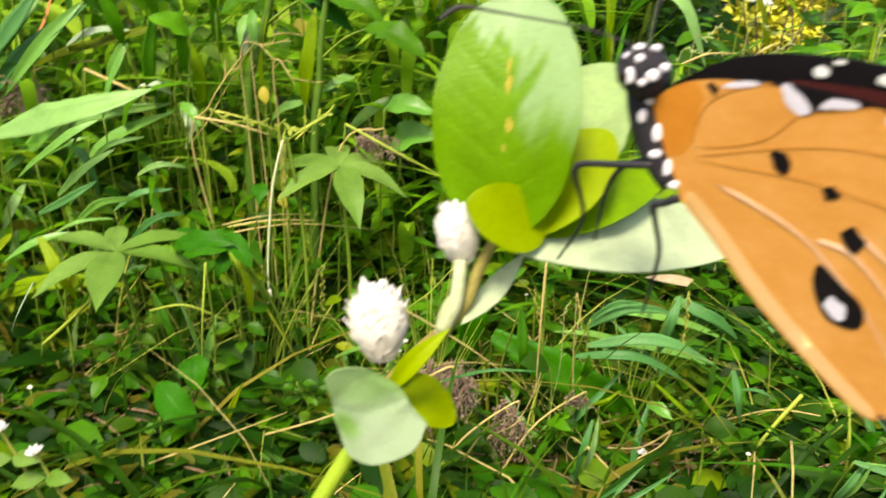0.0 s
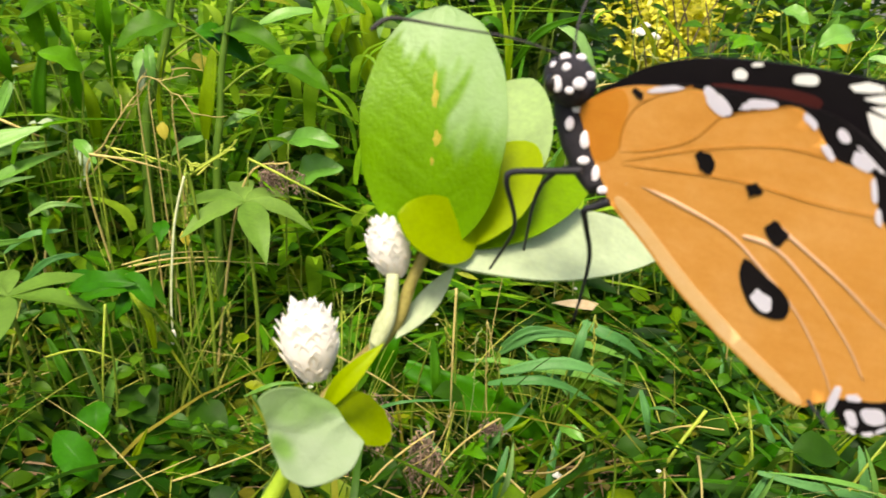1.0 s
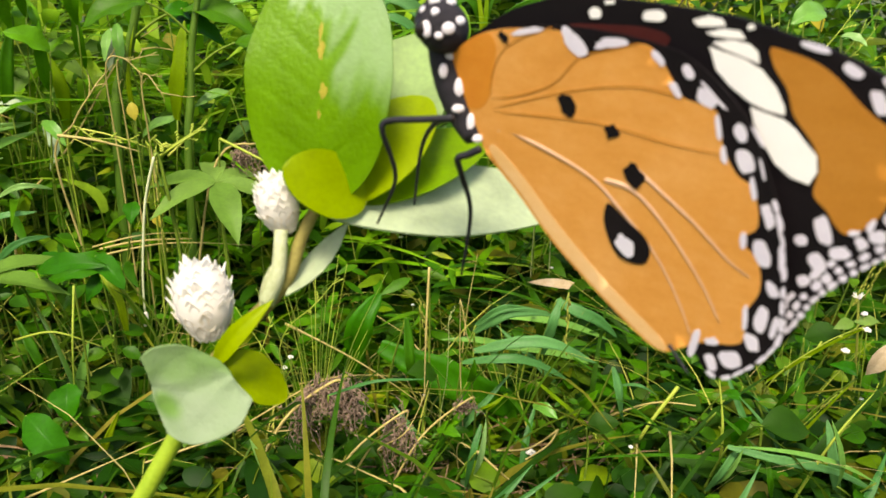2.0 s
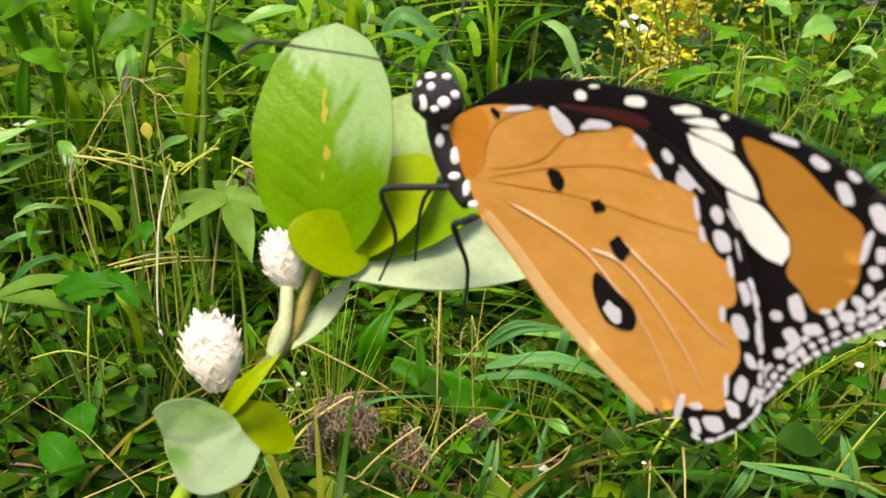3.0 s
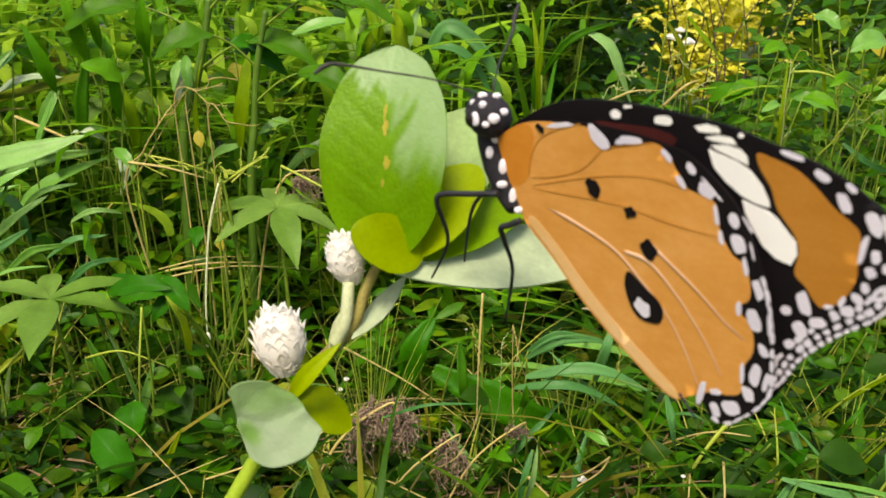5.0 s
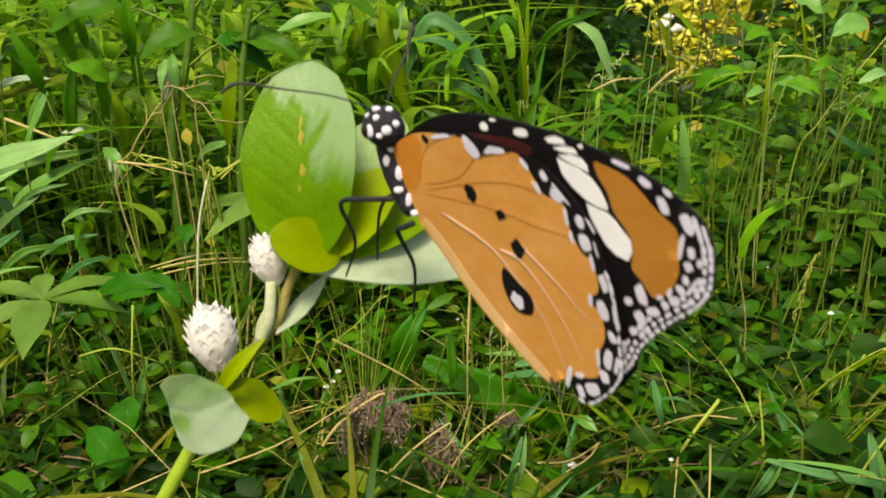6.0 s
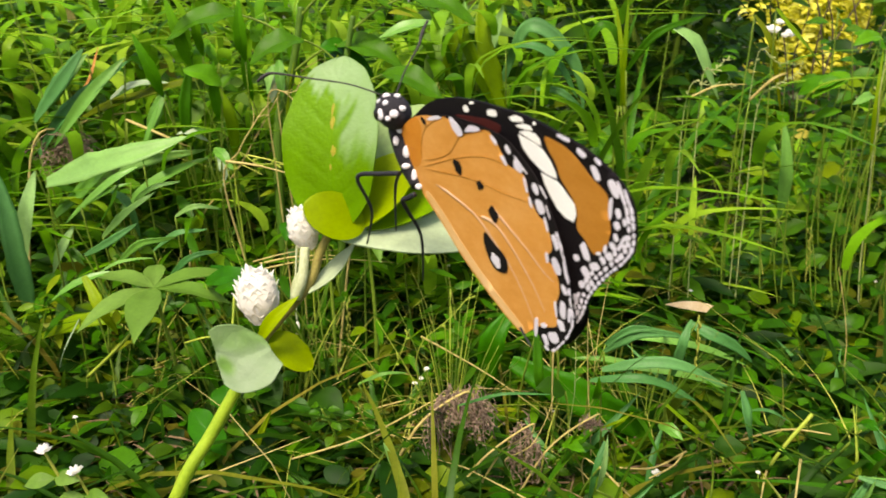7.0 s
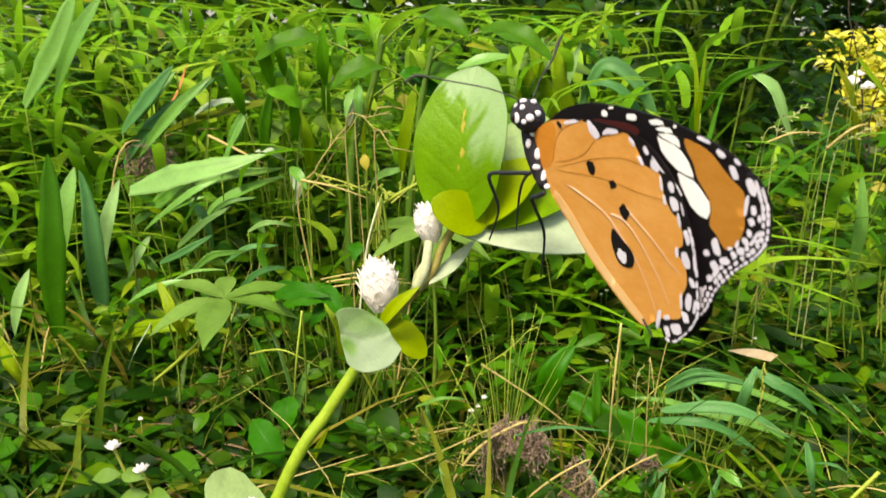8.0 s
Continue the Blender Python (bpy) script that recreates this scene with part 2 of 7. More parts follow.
def leaf_piece(base, tip, face, width, shape=0.5, curl=0.12, fold=0.15, droop=0.0, n=12, thick=0.00025, wave=0.0, seed=0, tipsharp=1.0, ribs=0.0, point=0.0, ragged=0.0):
    """A leaf blade from base to tip, turned to the direction face, with a creased midrib, a rim and real thickness."""
    r = np.random.default_rng(seed)
    base, tip, face = (np.asarray(a, float) for a in (base, tip, face))
    axis = tip - base
    long = np.linalg.norm(axis)
    axis /= long
    nor = face - axis * (face @ axis)
    nor /= np.linalg.norm(nor)
    side = np.cross(axis, nor)
    s = 0.5 - 0.5 * np.cos(np.pi * np.linspace(0, 1, n))
    prof = np.sin(np.pi * np.clip(s, 0.0, 1.0) ** (0.7 + 0.3 * shape)).clip(0) ** tipsharp
    if point:
        prof = np.minimum(prof, np.sqrt((1 - s) / point) ** 1.5)
    prof[0], prof[-1] = max(prof[0], 0.05), max(prof[-1], 0.03)
    ph = r.uniform(0, 6.28, 2)
    top = []
    cols = np.array([-1.0, -0.7, -0.35, 0.0, 0.35, 0.7, 1.0]) if not ribs else np.linspace(-1, 1, 85 if n > 60 else 25)
    for k, si in enumerate(s):
        mid = base + axis * long * si + nor * long * (curl * np.sin(np.pi * si) - droop * si**2)
        for c in cols:
            w = width * 0.5 * prof[k] * (1 + ragged * (math.sin(9 * si + ph[int(c > 0)]) + 0.6 * math.sin(23 * si + 2 * ph[int(c > 0)])))
            lift = fold * w * abs(c) + wave * width * np.sin(si * 14 + ph[int(c > 0)]) * c * c - ribs * width * (max(0.0, math.cos(6.283 * (7 * si - 1.6 * abs(c)))) ** 3) * (1 - abs(c)) * min(1.0, 4 * abs(c))
            top.append(mid + side * w * c + nor * lift)
    top = np.array(top)
    m, off = len(cols), len(top)
    under = top - nor * thick
    faces = []
    for i in range(n - 1):
        for j in range(m - 1):
            a = i * m + j
            faces.append((a, a + 1, a + m + 1, a + m))
            faces.append((a + off, a + m + off, a + m + 1 + off, a + 1 + off))
    rim = [i * m for i in range(n)] + [(n - 1) * m + j for j in range(1, m)] + [i * m + m - 1 for i in range(n - 2, -1, -1)] + [j for j in range(m - 2, 0, -1)]
    k, at = len(rim), 2 * off
    verts = np.concatenate([top, under, top[rim], under[rim]])
    faces += [(at + q, at + (q + 1) % k, at + k + (q + 1) % k, at + k + q) for q in range(k)]
    return verts, faces


def blades(base, head, high, wide, bend, segs=5, fold=0.0, twist=None):
    """Arrays of many grass blades: arching strips, tapered to a point."""
    n = len(base)
    s = np.linspace(0, 1, segs + 1)
    d = np.stack([np.cos(head), np.sin(head), np.zeros(n)], 1)
    tw = rng.uniform(-0.9, 0.9, n) if twist is None else twist
    perp = np.stack([-np.sin(head + tw), np.cos(head + tw), np.zeros(n)], 1)
    out = bend[:, None] * high[:, None] * s**2
    up = high[:, None] * (s - 0.42 * np.minimum(bend, 1.4)[:, None] * s**2.4)
    mid = base[:, None] + d[:, None] * out[..., None] + np.array([0, 0, 1.0]) * up[..., None]
    w = wide[:, None] * 0.5 * np.clip(0.55 + 1.1 * s, 0, 1) * (1 - s**2.2) + 0.0002
    cols = (-1.0, 1.0) if not fold else (-1.0, 0.0, 1.0)
    grid = np.stack([mid + perp[:, None] * (w * c)[..., None] + np.array([0, 0, 1.0]) * (fold * w * abs(c))[..., None] for c in cols], 2)
    m = len(cols)
    verts = grid.reshape(-1, 3)
    one = np.array([(i * m + j, i * m + j + 1, (i + 1) * m + j + 1, (i + 1) * m + j) for i in range(segs) for j in range(m - 1)])
    quads = (one[None] + (np.arange(n) * (segs + 1) * m)[:, None, None]).reshape(-1, 4)
    return verts, quads


def leaf_cloud(at, axis, nor, long, wide, droop=0.25, pointed=0.8):
    """Arrays of many small folded leaves."""
    n = len(at)
    s = np.array([0.0, 0.22, 0.5, 0.8, 1.0])
    prof = np.array([0.08, 0.78, 1.0, 0.6, 0.05]) if pointed > 0.5 else np.array([0.2, 0.9, 1.0, 0.85, 0.25])
    axis = axis / np.linalg.norm(axis, axis=1)[:, None]
    side = np.cross(axis, nor)
    side /= np.linalg.norm(side, axis=1)[:, None] + 1e-9
    up = np.cross(side, axis)
    rows = []
    for k in range(5):
        mid = at + axis * (long * s[k])[:, None] - up * (droop * long * s[k] ** 2)[:, None]
        w = wide * 0.5 * prof[k]
        rows += [mid - side * w[:, None] + up * (0.25 * w)[:, None], mid, mid + side * w[:, None] + up * (0.25 * w)[:, None]]
    verts = np.stack(rows, 1).reshape(-1, 3)
    one = np.array([(i * 3 + j, i * 3 + j + 1, i * 3 + j + 4, i * 3 + j + 3) for i in range(4) for j in range(2)])
    quads = (one[None] + (np.arange(n) * 15)[:, None, None]).reshape(-1, 4)
    return verts, quads


def stuff(name, arrays, mat, label, category):
    at, vs, qs = 0, [], []
    for v, q in arrays:
        vs.append(v)
        qs.append(q + at)
        at += len(v)
    return tagged(new(name, fast_mesh(name, np.concatenate(vs), np.concatenate(qs), mat)), label, category, kind="stuff")


# ---- ground ----
def swell(x, y):
    """Small rises and dips of the ground."""
    return 0.012 * np.sin(5.1 * x + 1.3) * np.cos(4.3 * y) + 0.008 * np.sin(13 * x + 7 * y) + 0.02 * np.clip(y - 1.2, 0, 3)


def make_ground():
    axis = np.concatenate([-np.geomspace(4000, 3.2, 16), np.linspace(-3, 3, 81), np.geomspace(3.2, 4000, 16)])
    gx, gy = np.meshgrid(axis, axis)
    near = np.hypot(gx, gy) < 6
    z = np.where(near, swell(gx, gy), 0.06)
    n = len(axis)
    idx = np.arange(n * n).reshape(n, n)
    quads = np.stack([idx[:-1, :-1], idx[:-1, 1:], idx[1:, 1:], idx[1:, :-1]], -1).reshape(-1, 4)
    me = fast_mesh("ground", np.stack([gx, gy, z], -1).reshape(-1, 3), quads, M_SOIL)
    tagged(new("ground", me), "dark damp soil under the weeds and grass", "ground", kind="structure")


make_ground()


# ---- weeds and grass behind ----
def spread(n, y0, y1, power=1.0):
    """Points of the plot, denser near the front, inside a widening wedge."""
    y = y0 + (y1 - y0) * rng.random(n) ** power
    x = rng.uniform(-1, 1, n) * (0.24 + 0.72 * y)
    return x, y


def bank_height(x, y):
    """How tall the growth stands: low lawn in front, a bank of weeds behind, with one low gap."""
    rise = np.where(x < 0.02, np.clip((y - 0.72) / 0.45, 0, 1), np.clip((y - 0.80) / 0.60, 0, 1))
    h = 0.06 + 0.36 * rise + 0.5 * np.clip(y - 1.3, 0, 1.2)
    gap = np.exp(-(((x / y) - 0.310) / 0.080) ** 4) * np.clip((y - 0.95) / 0.3, 0, 1)
    hollow = np.exp(-(((x / y) - 0.125) / 0.115) ** 4) * np.clip((y - 0.92) / 0.25, 0, 1)
    h = h * (1 - 0.7 * hollow)
    return h * (1 - gap * np.clip(0.46 + 0.4 * (y - 1.2), 0.46, 0.94)) * (0.8 + 0.3 * np.sin(9 * x + 2) * np.sin(7 * y))


def make_lawn():
    arrays = []
    x, y = spread(2300, 0.30, 1.5, 1.1)
    h = rng.uniform(0.04, 0.12, len(x)) + 0.3 * bank_height(x, y) * rng.random(len(x))
    arrays.append(blades(np.stack([x, y, swell(x, y)], 1), rng.uniform(0, 6.28, len(x)), h, rng.uniform(0.0014, 0.0046, len(x)), rng.uniform(0.2, 1.4, len(x)), 5))
    x, y = spread(650, 0.42, 1.6, 1.0)
    h = rng.uniform(0.10, 0.22, len(x)) + 0.3 * bank_height(x, y)
    arrays.append(blades(np.stack([x, y, swell(x, y)], 1), rng.uniform(0, 6.28, len(x)), h, rng.uniform(0.005, 0.011, len(x)), rng.uniform(0.4, 1.6, len(x)), 6, 0.25))
    stuff("lawn_grass", arrays, M_GRASS, "thick uncut green grass with fine arching blades", "grass")
    x, y = spread(200, 0.35, 1.4)
    h = rng.uniform(0.06, 0.20, len(x))
    arr = [blades(np.stack([x, y, swell(x, y)], 1), rng.uniform(0, 6.28, len(x)), h, rng.uniform(0.001, 0.0025, len(x)), rng.uniform(0.4, 1.6, len(x)), 4)]
    stuff("dry_grass", arr, M_DRY, "scattered dry straw-coloured grass blades in the lawn", "grass")


def cloud_at(n, y0, y1, long, wide, low=0.1, power=1.0, round_tip=False, level=0.6):
    x, y = spread(n, y0, y1, power)
    top = bank_height(x, y)
    z = swell(x, y) + top * (low + (1.15 - low) * rng.random(n) ** 0.8)
    a = rng.uniform(0, 6.28, n)
    axis = np.stack([np.cos(a), np.sin(a), rng.uniform(-0.5, 0.5, n)], 1)
    nor = np.stack([rng.normal(0, level, n), rng.normal(-0.25, level, n), np.ones(n)], 1)
    size = rng.uniform(0.6, 1.25, n)
    return leaf_cloud(np.stack([x, y, z], 1), axis, nor, long * size, wide * size, 0.25, 0.2 if round_tip else 0.8)


def make_weeds():
    stuff("ground_cover", [cloud_at(8500, 0.34, 1.1, 0.020, 0.014, 0.3, 1.0, True), cloud_at(4200, 0.38, 1.2, 0.030, 0.020, 0.4, 1.0, False, 0.6), cloud_at(2600, 0.4, 1.2, 0.055, 0.015, 0.6, 1.0)], M_COVER, "low ground cover of small rounded green leaves", "ground cover")
    stuff("creeping_weeds", [cloud_at(1500, 0.40, 1.15, 0.026, 0.018, 0.75, 1.0, False, 0.6), cloud_at(420, 0.42, 1.1, 0.038, 0.026, 0.85, 1.0, False, 0.5)], M_CREEP, "fresh green creeping weeds with small pointed leaves", "weeds")
    stuff("weed_foliage", [cloud_at(4600, 0.75, 1.9, 0.040, 0.021, 0.15, 1.0), cloud_at(1600, 0.8, 1.9, 0.065, 0.026, 0.3, 1.0)], M_WEED, "dense bank of leafy green weeds", "weeds")
    n = 800
    x, y = rng.uniform(-0.55, 0.06, n), rng.uniform(0.66, 0.86, n)
    z = swell(x, y) + rng.uniform(0.05, 0.22, n) * (0.6 + 0.8 * (y - 0.66) / 0.2)
    a = rng.uniform(0, 6.28, n)
    foot = leaf_cloud(np.stack([x, y, z], 1), np.stack([np.cos(a), np.sin(a), rng.uniform(-0.5, 0.3, n)], 1), np.stack([rng.normal(0, 0.5, n), rng.normal(-0.5, 0.5, n), np.ones(n)], 1), rng.uniform(0.015, 0.045, n), rng.uniform(0.005, 0.013, n), 0.25, 0.8)
    stuff("young_weeds", [foot], M_WEED, "young light green weeds at the foot of the bank", "weeds")
    stuff("far_weeds", [cloud_at(5200, 1.7, 3.4, 0.075, 0.036, 0.1, 1.0)], M_SHRUB, "tall thick dark green weeds further back", "weeds")
    n = 1500
    x = rng.uniform(-0.95, 0.16, n) + 0.1 * rng.normal(0, 1, n)
    y = rng.uniform(0.78, 1.45, n)
    z = swell(x, y) + rng.uniform(0.12, 0.44, n) * np.clip((y - 0.6) / 0.3, 0.3, 1)
    keep = ~((x / y > 0.02) & (y > 0.85)) | (rng.random(n) < 0.15)
    x, y, z = x[keep], y[keep], z[keep]
    n = len(x)
    lance = [blades(np.stack([x, y, z], 1), rng.uniform(0, 6.28, n), rng.uniform(0.03, 0.13, n), rng.uniform(0.010, 0.024, n), rng.uniform(0.5, 2.6, n), 6, 0.3)]
    n = 500
    x, y = rng.uniform(0.1, 1.0, n), rng.uniform(0.9, 1.6, n)
    z = swell(x, y) + bank_height(x, y) * rng.uniform(0.3, 1.0, n)
    lance.append(blades(np.stack([x, y, z], 1), rng.uniform(0, 6.28, n), rng.uniform(0.03, 0.08, n), rng.uniform(0.010, 0.018, n), rng.uniform(0.5, 2.2, n), 6, 0.3))
    stuff("lance_leaves", lance, M_LANCE, "long lance-shaped light green weed leaves", "weeds")
    x, y = spread(480, 0.75, 1.9)
    keep = (x < 0.15) | (rng.random(480) < 0.4)
    x, y = x[keep], y[keep]
    h = bank_height(x, y) * rng.uniform(0.7, 1.05, len(x))
    stems = [blades(np.stack([x, y, swell(x, y)], 1), rng.uniform(0, 6.28, len(x)), h, rng.uniform(0.0016, 0.0034, len(x)), rng.uniform(0.2, 1.0, len(x)), 6, 0.6)]
    stuff("weed_stems", stems, M_STALK, "thin upright green weed stems", "weeds")
    x, y = spread(330, 0.55, 1.5)
    keep = (x < 0.15) | (rng.random(330) < 0.5)
    x, y = x[keep], y[keep]
    h = (0.10 + bank_height(x, y)) * rng.uniform(0.7, 1.15, len(x))
    thin = [blades(np.stack([x, y, swell(x, y)], 1), rng.uniform(0, 6.28, len(x)), h, rng.uniform(0.0009, 0.0019, len(x)), rng.uniform(0.2, 1.6, len(x)), 6, 0.6)]
    n = 130
    x, y = rng.uniform(-0.48, 0.10, n), rng.uniform(0.58, 0.86, n)
    thin.append(blades(np.stack([x, y, swell(x, y)], 1), rng.uniform(0, 6.28, n), rng.uniform(0.10, 0.30, n) * (0.7 + (y - 0.58)), rng.uniform(0.0010, 0.0022, n), rng.uniform(0.1, 1.2, n), 6, 0.6))
    stuff("fine_stalks", thin, M_SEED, "fine yellow-green grass stalks standing among the weeds", "grass")


def make_surroundings():
    """The same growth goes on to the sides, behind and past the weeds, lower and thinner."""
    n = 15000
    a, d = rng.uniform(0, 6.28, n), 0.35 + 4.2 * rng.random(n) ** 0.7
    x, y = d * np.sin(a), d * np.cos(a) - 0.1
    out = (y < 0.3) | (np.abs(x) > 0.26 + 0.70 * y)
    x, y = x[out], y[out]
    n = len(x)
    h = rng.uniform(0.03, 0.10, n) + 0.10 * np.clip(np.hypot(x, y) - 0.8, 0, 2) * rng.random(n)
    b = rng.uniform(0, 6.28, n)
    axis = np.stack([np.cos(b), np.sin(b), rng.uniform(-0.4, 0.4, n)], 1)
    nor = np.stack([rng.normal(0, 0.5, n), rng.normal(0, 0.5, n), np.ones(n)], 1)
    size = rng.uniform(0.7, 1.5, n) * (1 + 0.5 * np.hypot(x, y))
    stuff("outer_ground_cover", [leaf_cloud(np.stack([x, y, swell(x, y) + h * rng.random(n)], 1), axis, nor, 0.030 * size, 0.020 * size)], M_COVER, "low green ground cover spreading on all sides", "ground cover")
    g = rng.permutation(n)[:6000]
    stuff("outer_grass", [blades(np.stack([x[g], y[g], swell(x[g], y[g])], 1), rng.uniform(0, 6.28, len(g)), 0.05 + 1.3 * h[g], rng.uniform(0.003, 0.009, len(g)), rng.uniform(0.3, 1.4, len(g)), 4)], M_GRASS, "uncut green grass spreading on all sides", "grass")


def make_thatch():
    """Dead brown straw that lies on the low growth in two patches."""
    parts = []
    for x0, y0, wx, wy, n in ((0.075, 0.60, 0.085, 0.075, 520), (-0.33, 0.57, 0.07, 0.06, 260), (-0.09, 0.60, 0.06, 0.05, 160)):
        x, y = rng.normal(x0, wx, n), rng.normal(y0, wy, n)
        z = swell(x, y) + bank_height(x, y) * rng.uniform(0.6, 1.15, n)
        a = rng.uniform(0, 6.28, n)
        axis = np.stack([np.cos(a), 0.6 * np.sin(a), rng.uniform(-0.3, 0.3, n)], 1)
        nor = np.stack([rng.normal(0, 0.5, n), rng.normal(-0.4, 0.4, n), np.ones(n)], 1)
        parts.append(leaf_cloud(np.stack([x, y, z], 1), axis, nor, rng.uniform(0.015, 0.060, n), rng.uniform(0.0010, 0.0026, n), 0.4, 0.8))
    stuff("dead_thatch", parts, M_THATCH, "dead brown straw lying on the low weeds", "dead grass")


make_lawn()
make_weeds()
make_surroundings()
make_thatch()


def make_shrub(at, width, height, leaves, mat, label, seed, long=0.06):
    r = np.random.default_rng(seed)
    ob = thing("shrub", at, label, "shrub", "shrubs behind the weeds")
    for k in range(9):
        a = r.uniform(0, 6.28)
        out = np.array([np.cos(a), np.sin(a), 0]) * width * r.uniform(0.2, 0.5)
        part("branch", mesh_of("branch", *tube(curve_points([(0, 0, -0.03), out * 0.35 + np.array([0, 0, height * 0.4]), out + np.array([0, 0, height * r.uniform(0.7, 1.0)])], 4), np.linspace(0.012, 0.003, 9), 5), M_STALK), ob)
    n = leaves
    a, rad, zz = r.uniform(0, 6.28, n), np.sqrt(r.random(n)), r.random(n)
    lump = 0.75 + 0.25 * np.sin(3 * a + 5 * zz)
    p = np.stack([np.cos(a) * rad * width * 0.5 * lump, np.sin(a) * rad * width * 0.5 * lump, height * (0.05 + 0.98 * zz)], 1)
    b = r.uniform(0, 6.28, n)
    axis = np.stack([np.cos(b), np.sin(b), r.uniform(-0.6, 0.3, n)], 1)
    nor = np.stack([r.normal(0, 0.5, n), r.normal(-0.3, 0.5, n), np.ones(n)], 1)
    size = r.uniform(0.6, 1.3, n)
    v, q = leaf_cloud(p, axis, nor, long * size, long * 0.45 * size)
    part("foliage", fast_mesh("foliage", v, q, mat), ob)
    return ob


make_shrub((-1.7, 2.6, 0.02), 1.8, 1.3, 2600, M_SHRUB, "dense dark green shrub behind the weeds", 1)
make_shrub((-0.35, 2.5, 0.02), 1.5, 1.2, 2600, M_SHRUB, "dense dark green shrub behind the weeds", 2)
make_shrub((-0.98, 2.6, 0.02), 1.2, 1.1, 2000, M_SHRUB, "dense dark green shrub behind the weeds", 9)
make_shrub((0.30, 2.1, 0.02), 0.62, 0.80, 1500, M_SHRUB, "dense dark green shrub behind the weeds", 8, 0.05)
make_shrub((0.42, 2.8, 0.02), 0.5, 1.0, 1000, M_SHRUB, "dense dark green shrub behind the weeds", 3)
make_shrub((1.85, 2.4, 0.02), 1.2, 1.1, 2200, M_SHRUB, "dense dark green shrub behind the weeds", 4)
make_shrub((1.36, 4.2, 0.02), 0.92, 0.52, 3600, M_SUNNY, "distant shrub with sunlight painted into its yellow leaves", 5, 0.05)
# Added to close the place for bounce; those behind the camera stay unseen.
for i, (x, y, w, h) in enumerate([(-3.4, 1.6, 2.2, 1.6), (-3.6, -1.4, 2.4, 1.7), (-1.6, -3.4, 2.4, 1.6), (1.2, -3.6, 2.4, 1.5), (3.5, -1.8, 2.4, 1.7), (3.6, 1.4, 2.2, 1.6), (-0.6, 5.2, 2.6, 1.9), (0.9, 6.6, 2.0, 1.4), (2.6, 6.4, 2.6, 1.9)]):
    make_shrub((x, y, 0.02), w, h, 1300, M_SHRUB, "dense dark green shrub added to close in the clearing", 20 + i, 0.10)
make_shrub((1.9, 5.6, 0.02), 2.4, 2.0, 4200, M_SHRUB, "dense dark green shrub added to close in the clearing", 31, 0.13)
make_shrub((0.1, 5.4, 0.02), 2.4, 2.0, 4200, M_SHRUB, "dense dark green shrub added to close in the clearing", 32, 0.13)
make_shrub((-3.0, 4.5, 0.02), 3.0, 2.0, 2200, M_SHRUB, "dense dark green shrub behind the weeds", 6, 0.09)
make_shrub((3.6, 4.6, 0.02), 2.6, 1.8, 2000, M_SHRUB, "dense dark green shrub behind the weeds", 7, 0.09)


def make_tuft(at, count, high, wide, seed, lean=0.9):
    r = np.random.default_rng(seed)
    ob = thing("broad_grass_tuft", at, "tuft of tall broad-bladed green grass", "grass", "broad grass tufts")
    for k in range(count):
        a = r.uniform(0, 6.28)
        h, b = high * r.uniform(0.65, 1.1), lean * r.uniform(0.35, 1.25)
        v, q = blades(np.array([[r.normal(0, 0.012), r.normal(0, 0.012), -0.01]]), np.array([a]), np.array([h]), np.array([wide * r.uniform(0.7, 1.15)]), np.array([b]), 10, 0.35, np.array([r.uniform(-0.5, 0.5)]))
        part("blade", fast_mesh("blade", v, q, M_BROADGRASS), ob)
    return ob


def ground_z(x, y):
    return float(swell(np.array(x), np.array(y)))


def tuft_group(first, rows):
    for i, (x, y, n, h, w, lean) in enumerate(rows):
        make_tuft((x, y, ground_z(x, y)), n, h, w, first + i, lean)


tuft_group(100, [
    (-0.62, 0.98, 14, 0.5, 0.026, 0.8),
    (-0.47, 0.93, 14, 0.48, 0.024, 0.8),
    (-0.34, 1.05, 12, 0.5, 0.024, 0.7),
    (-0.7, 0.8, 13, 0.34, 0.022, 1.1),
    (-0.55, 0.74, 12, 0.24, 0.018, 1.2),
    (-0.8, 1.1, 12, 0.5, 0.026, 0.8),
    (-0.24, 0.92, 10, 0.42, 0.02, 0.6),
    (-0.05, 1.05, 8, 0.5, 0.022, 0.7),
    (0.05, 0.98, 6, 0.5, 0.024, 0.9),
    (0.115, 1.0, 8, 0.54, 0.016, 0.7),
    (0.2, 0.8, 11, 0.2, 0.017, 1.4),
    (0.1, 0.7, 10, 0.17, 0.016, 1.5)])
tuft_group(112, [
    (0.3, 0.7, 9, 0.18, 0.014, 1.3),
    (0.33, 0.5, 8, 0.16, 0.012, 1.2),
    (0.24, 0.53, 8, 0.15, 0.01, 1.1),
    (0.13, 0.55, 7, 0.13, 0.009, 1.2),
    (-0.22, 0.7, 10, 0.24, 0.012, 0.6),
    (-0.36, 0.64, 9, 0.2, 0.012, 0.8),
    (-0.12, 0.66, 8, 0.16, 0.01, 1.0),
    (0.45, 0.62, 8, 0.17, 0.011, 1.2),
    (0.62, 0.95, 9, 0.34, 0.012, 0.8),
    (0.75, 1.2, 9, 0.5, 0.014, 0.7),
    (0.42, 1.1, 8, 0.42, 0.012, 0.7)])


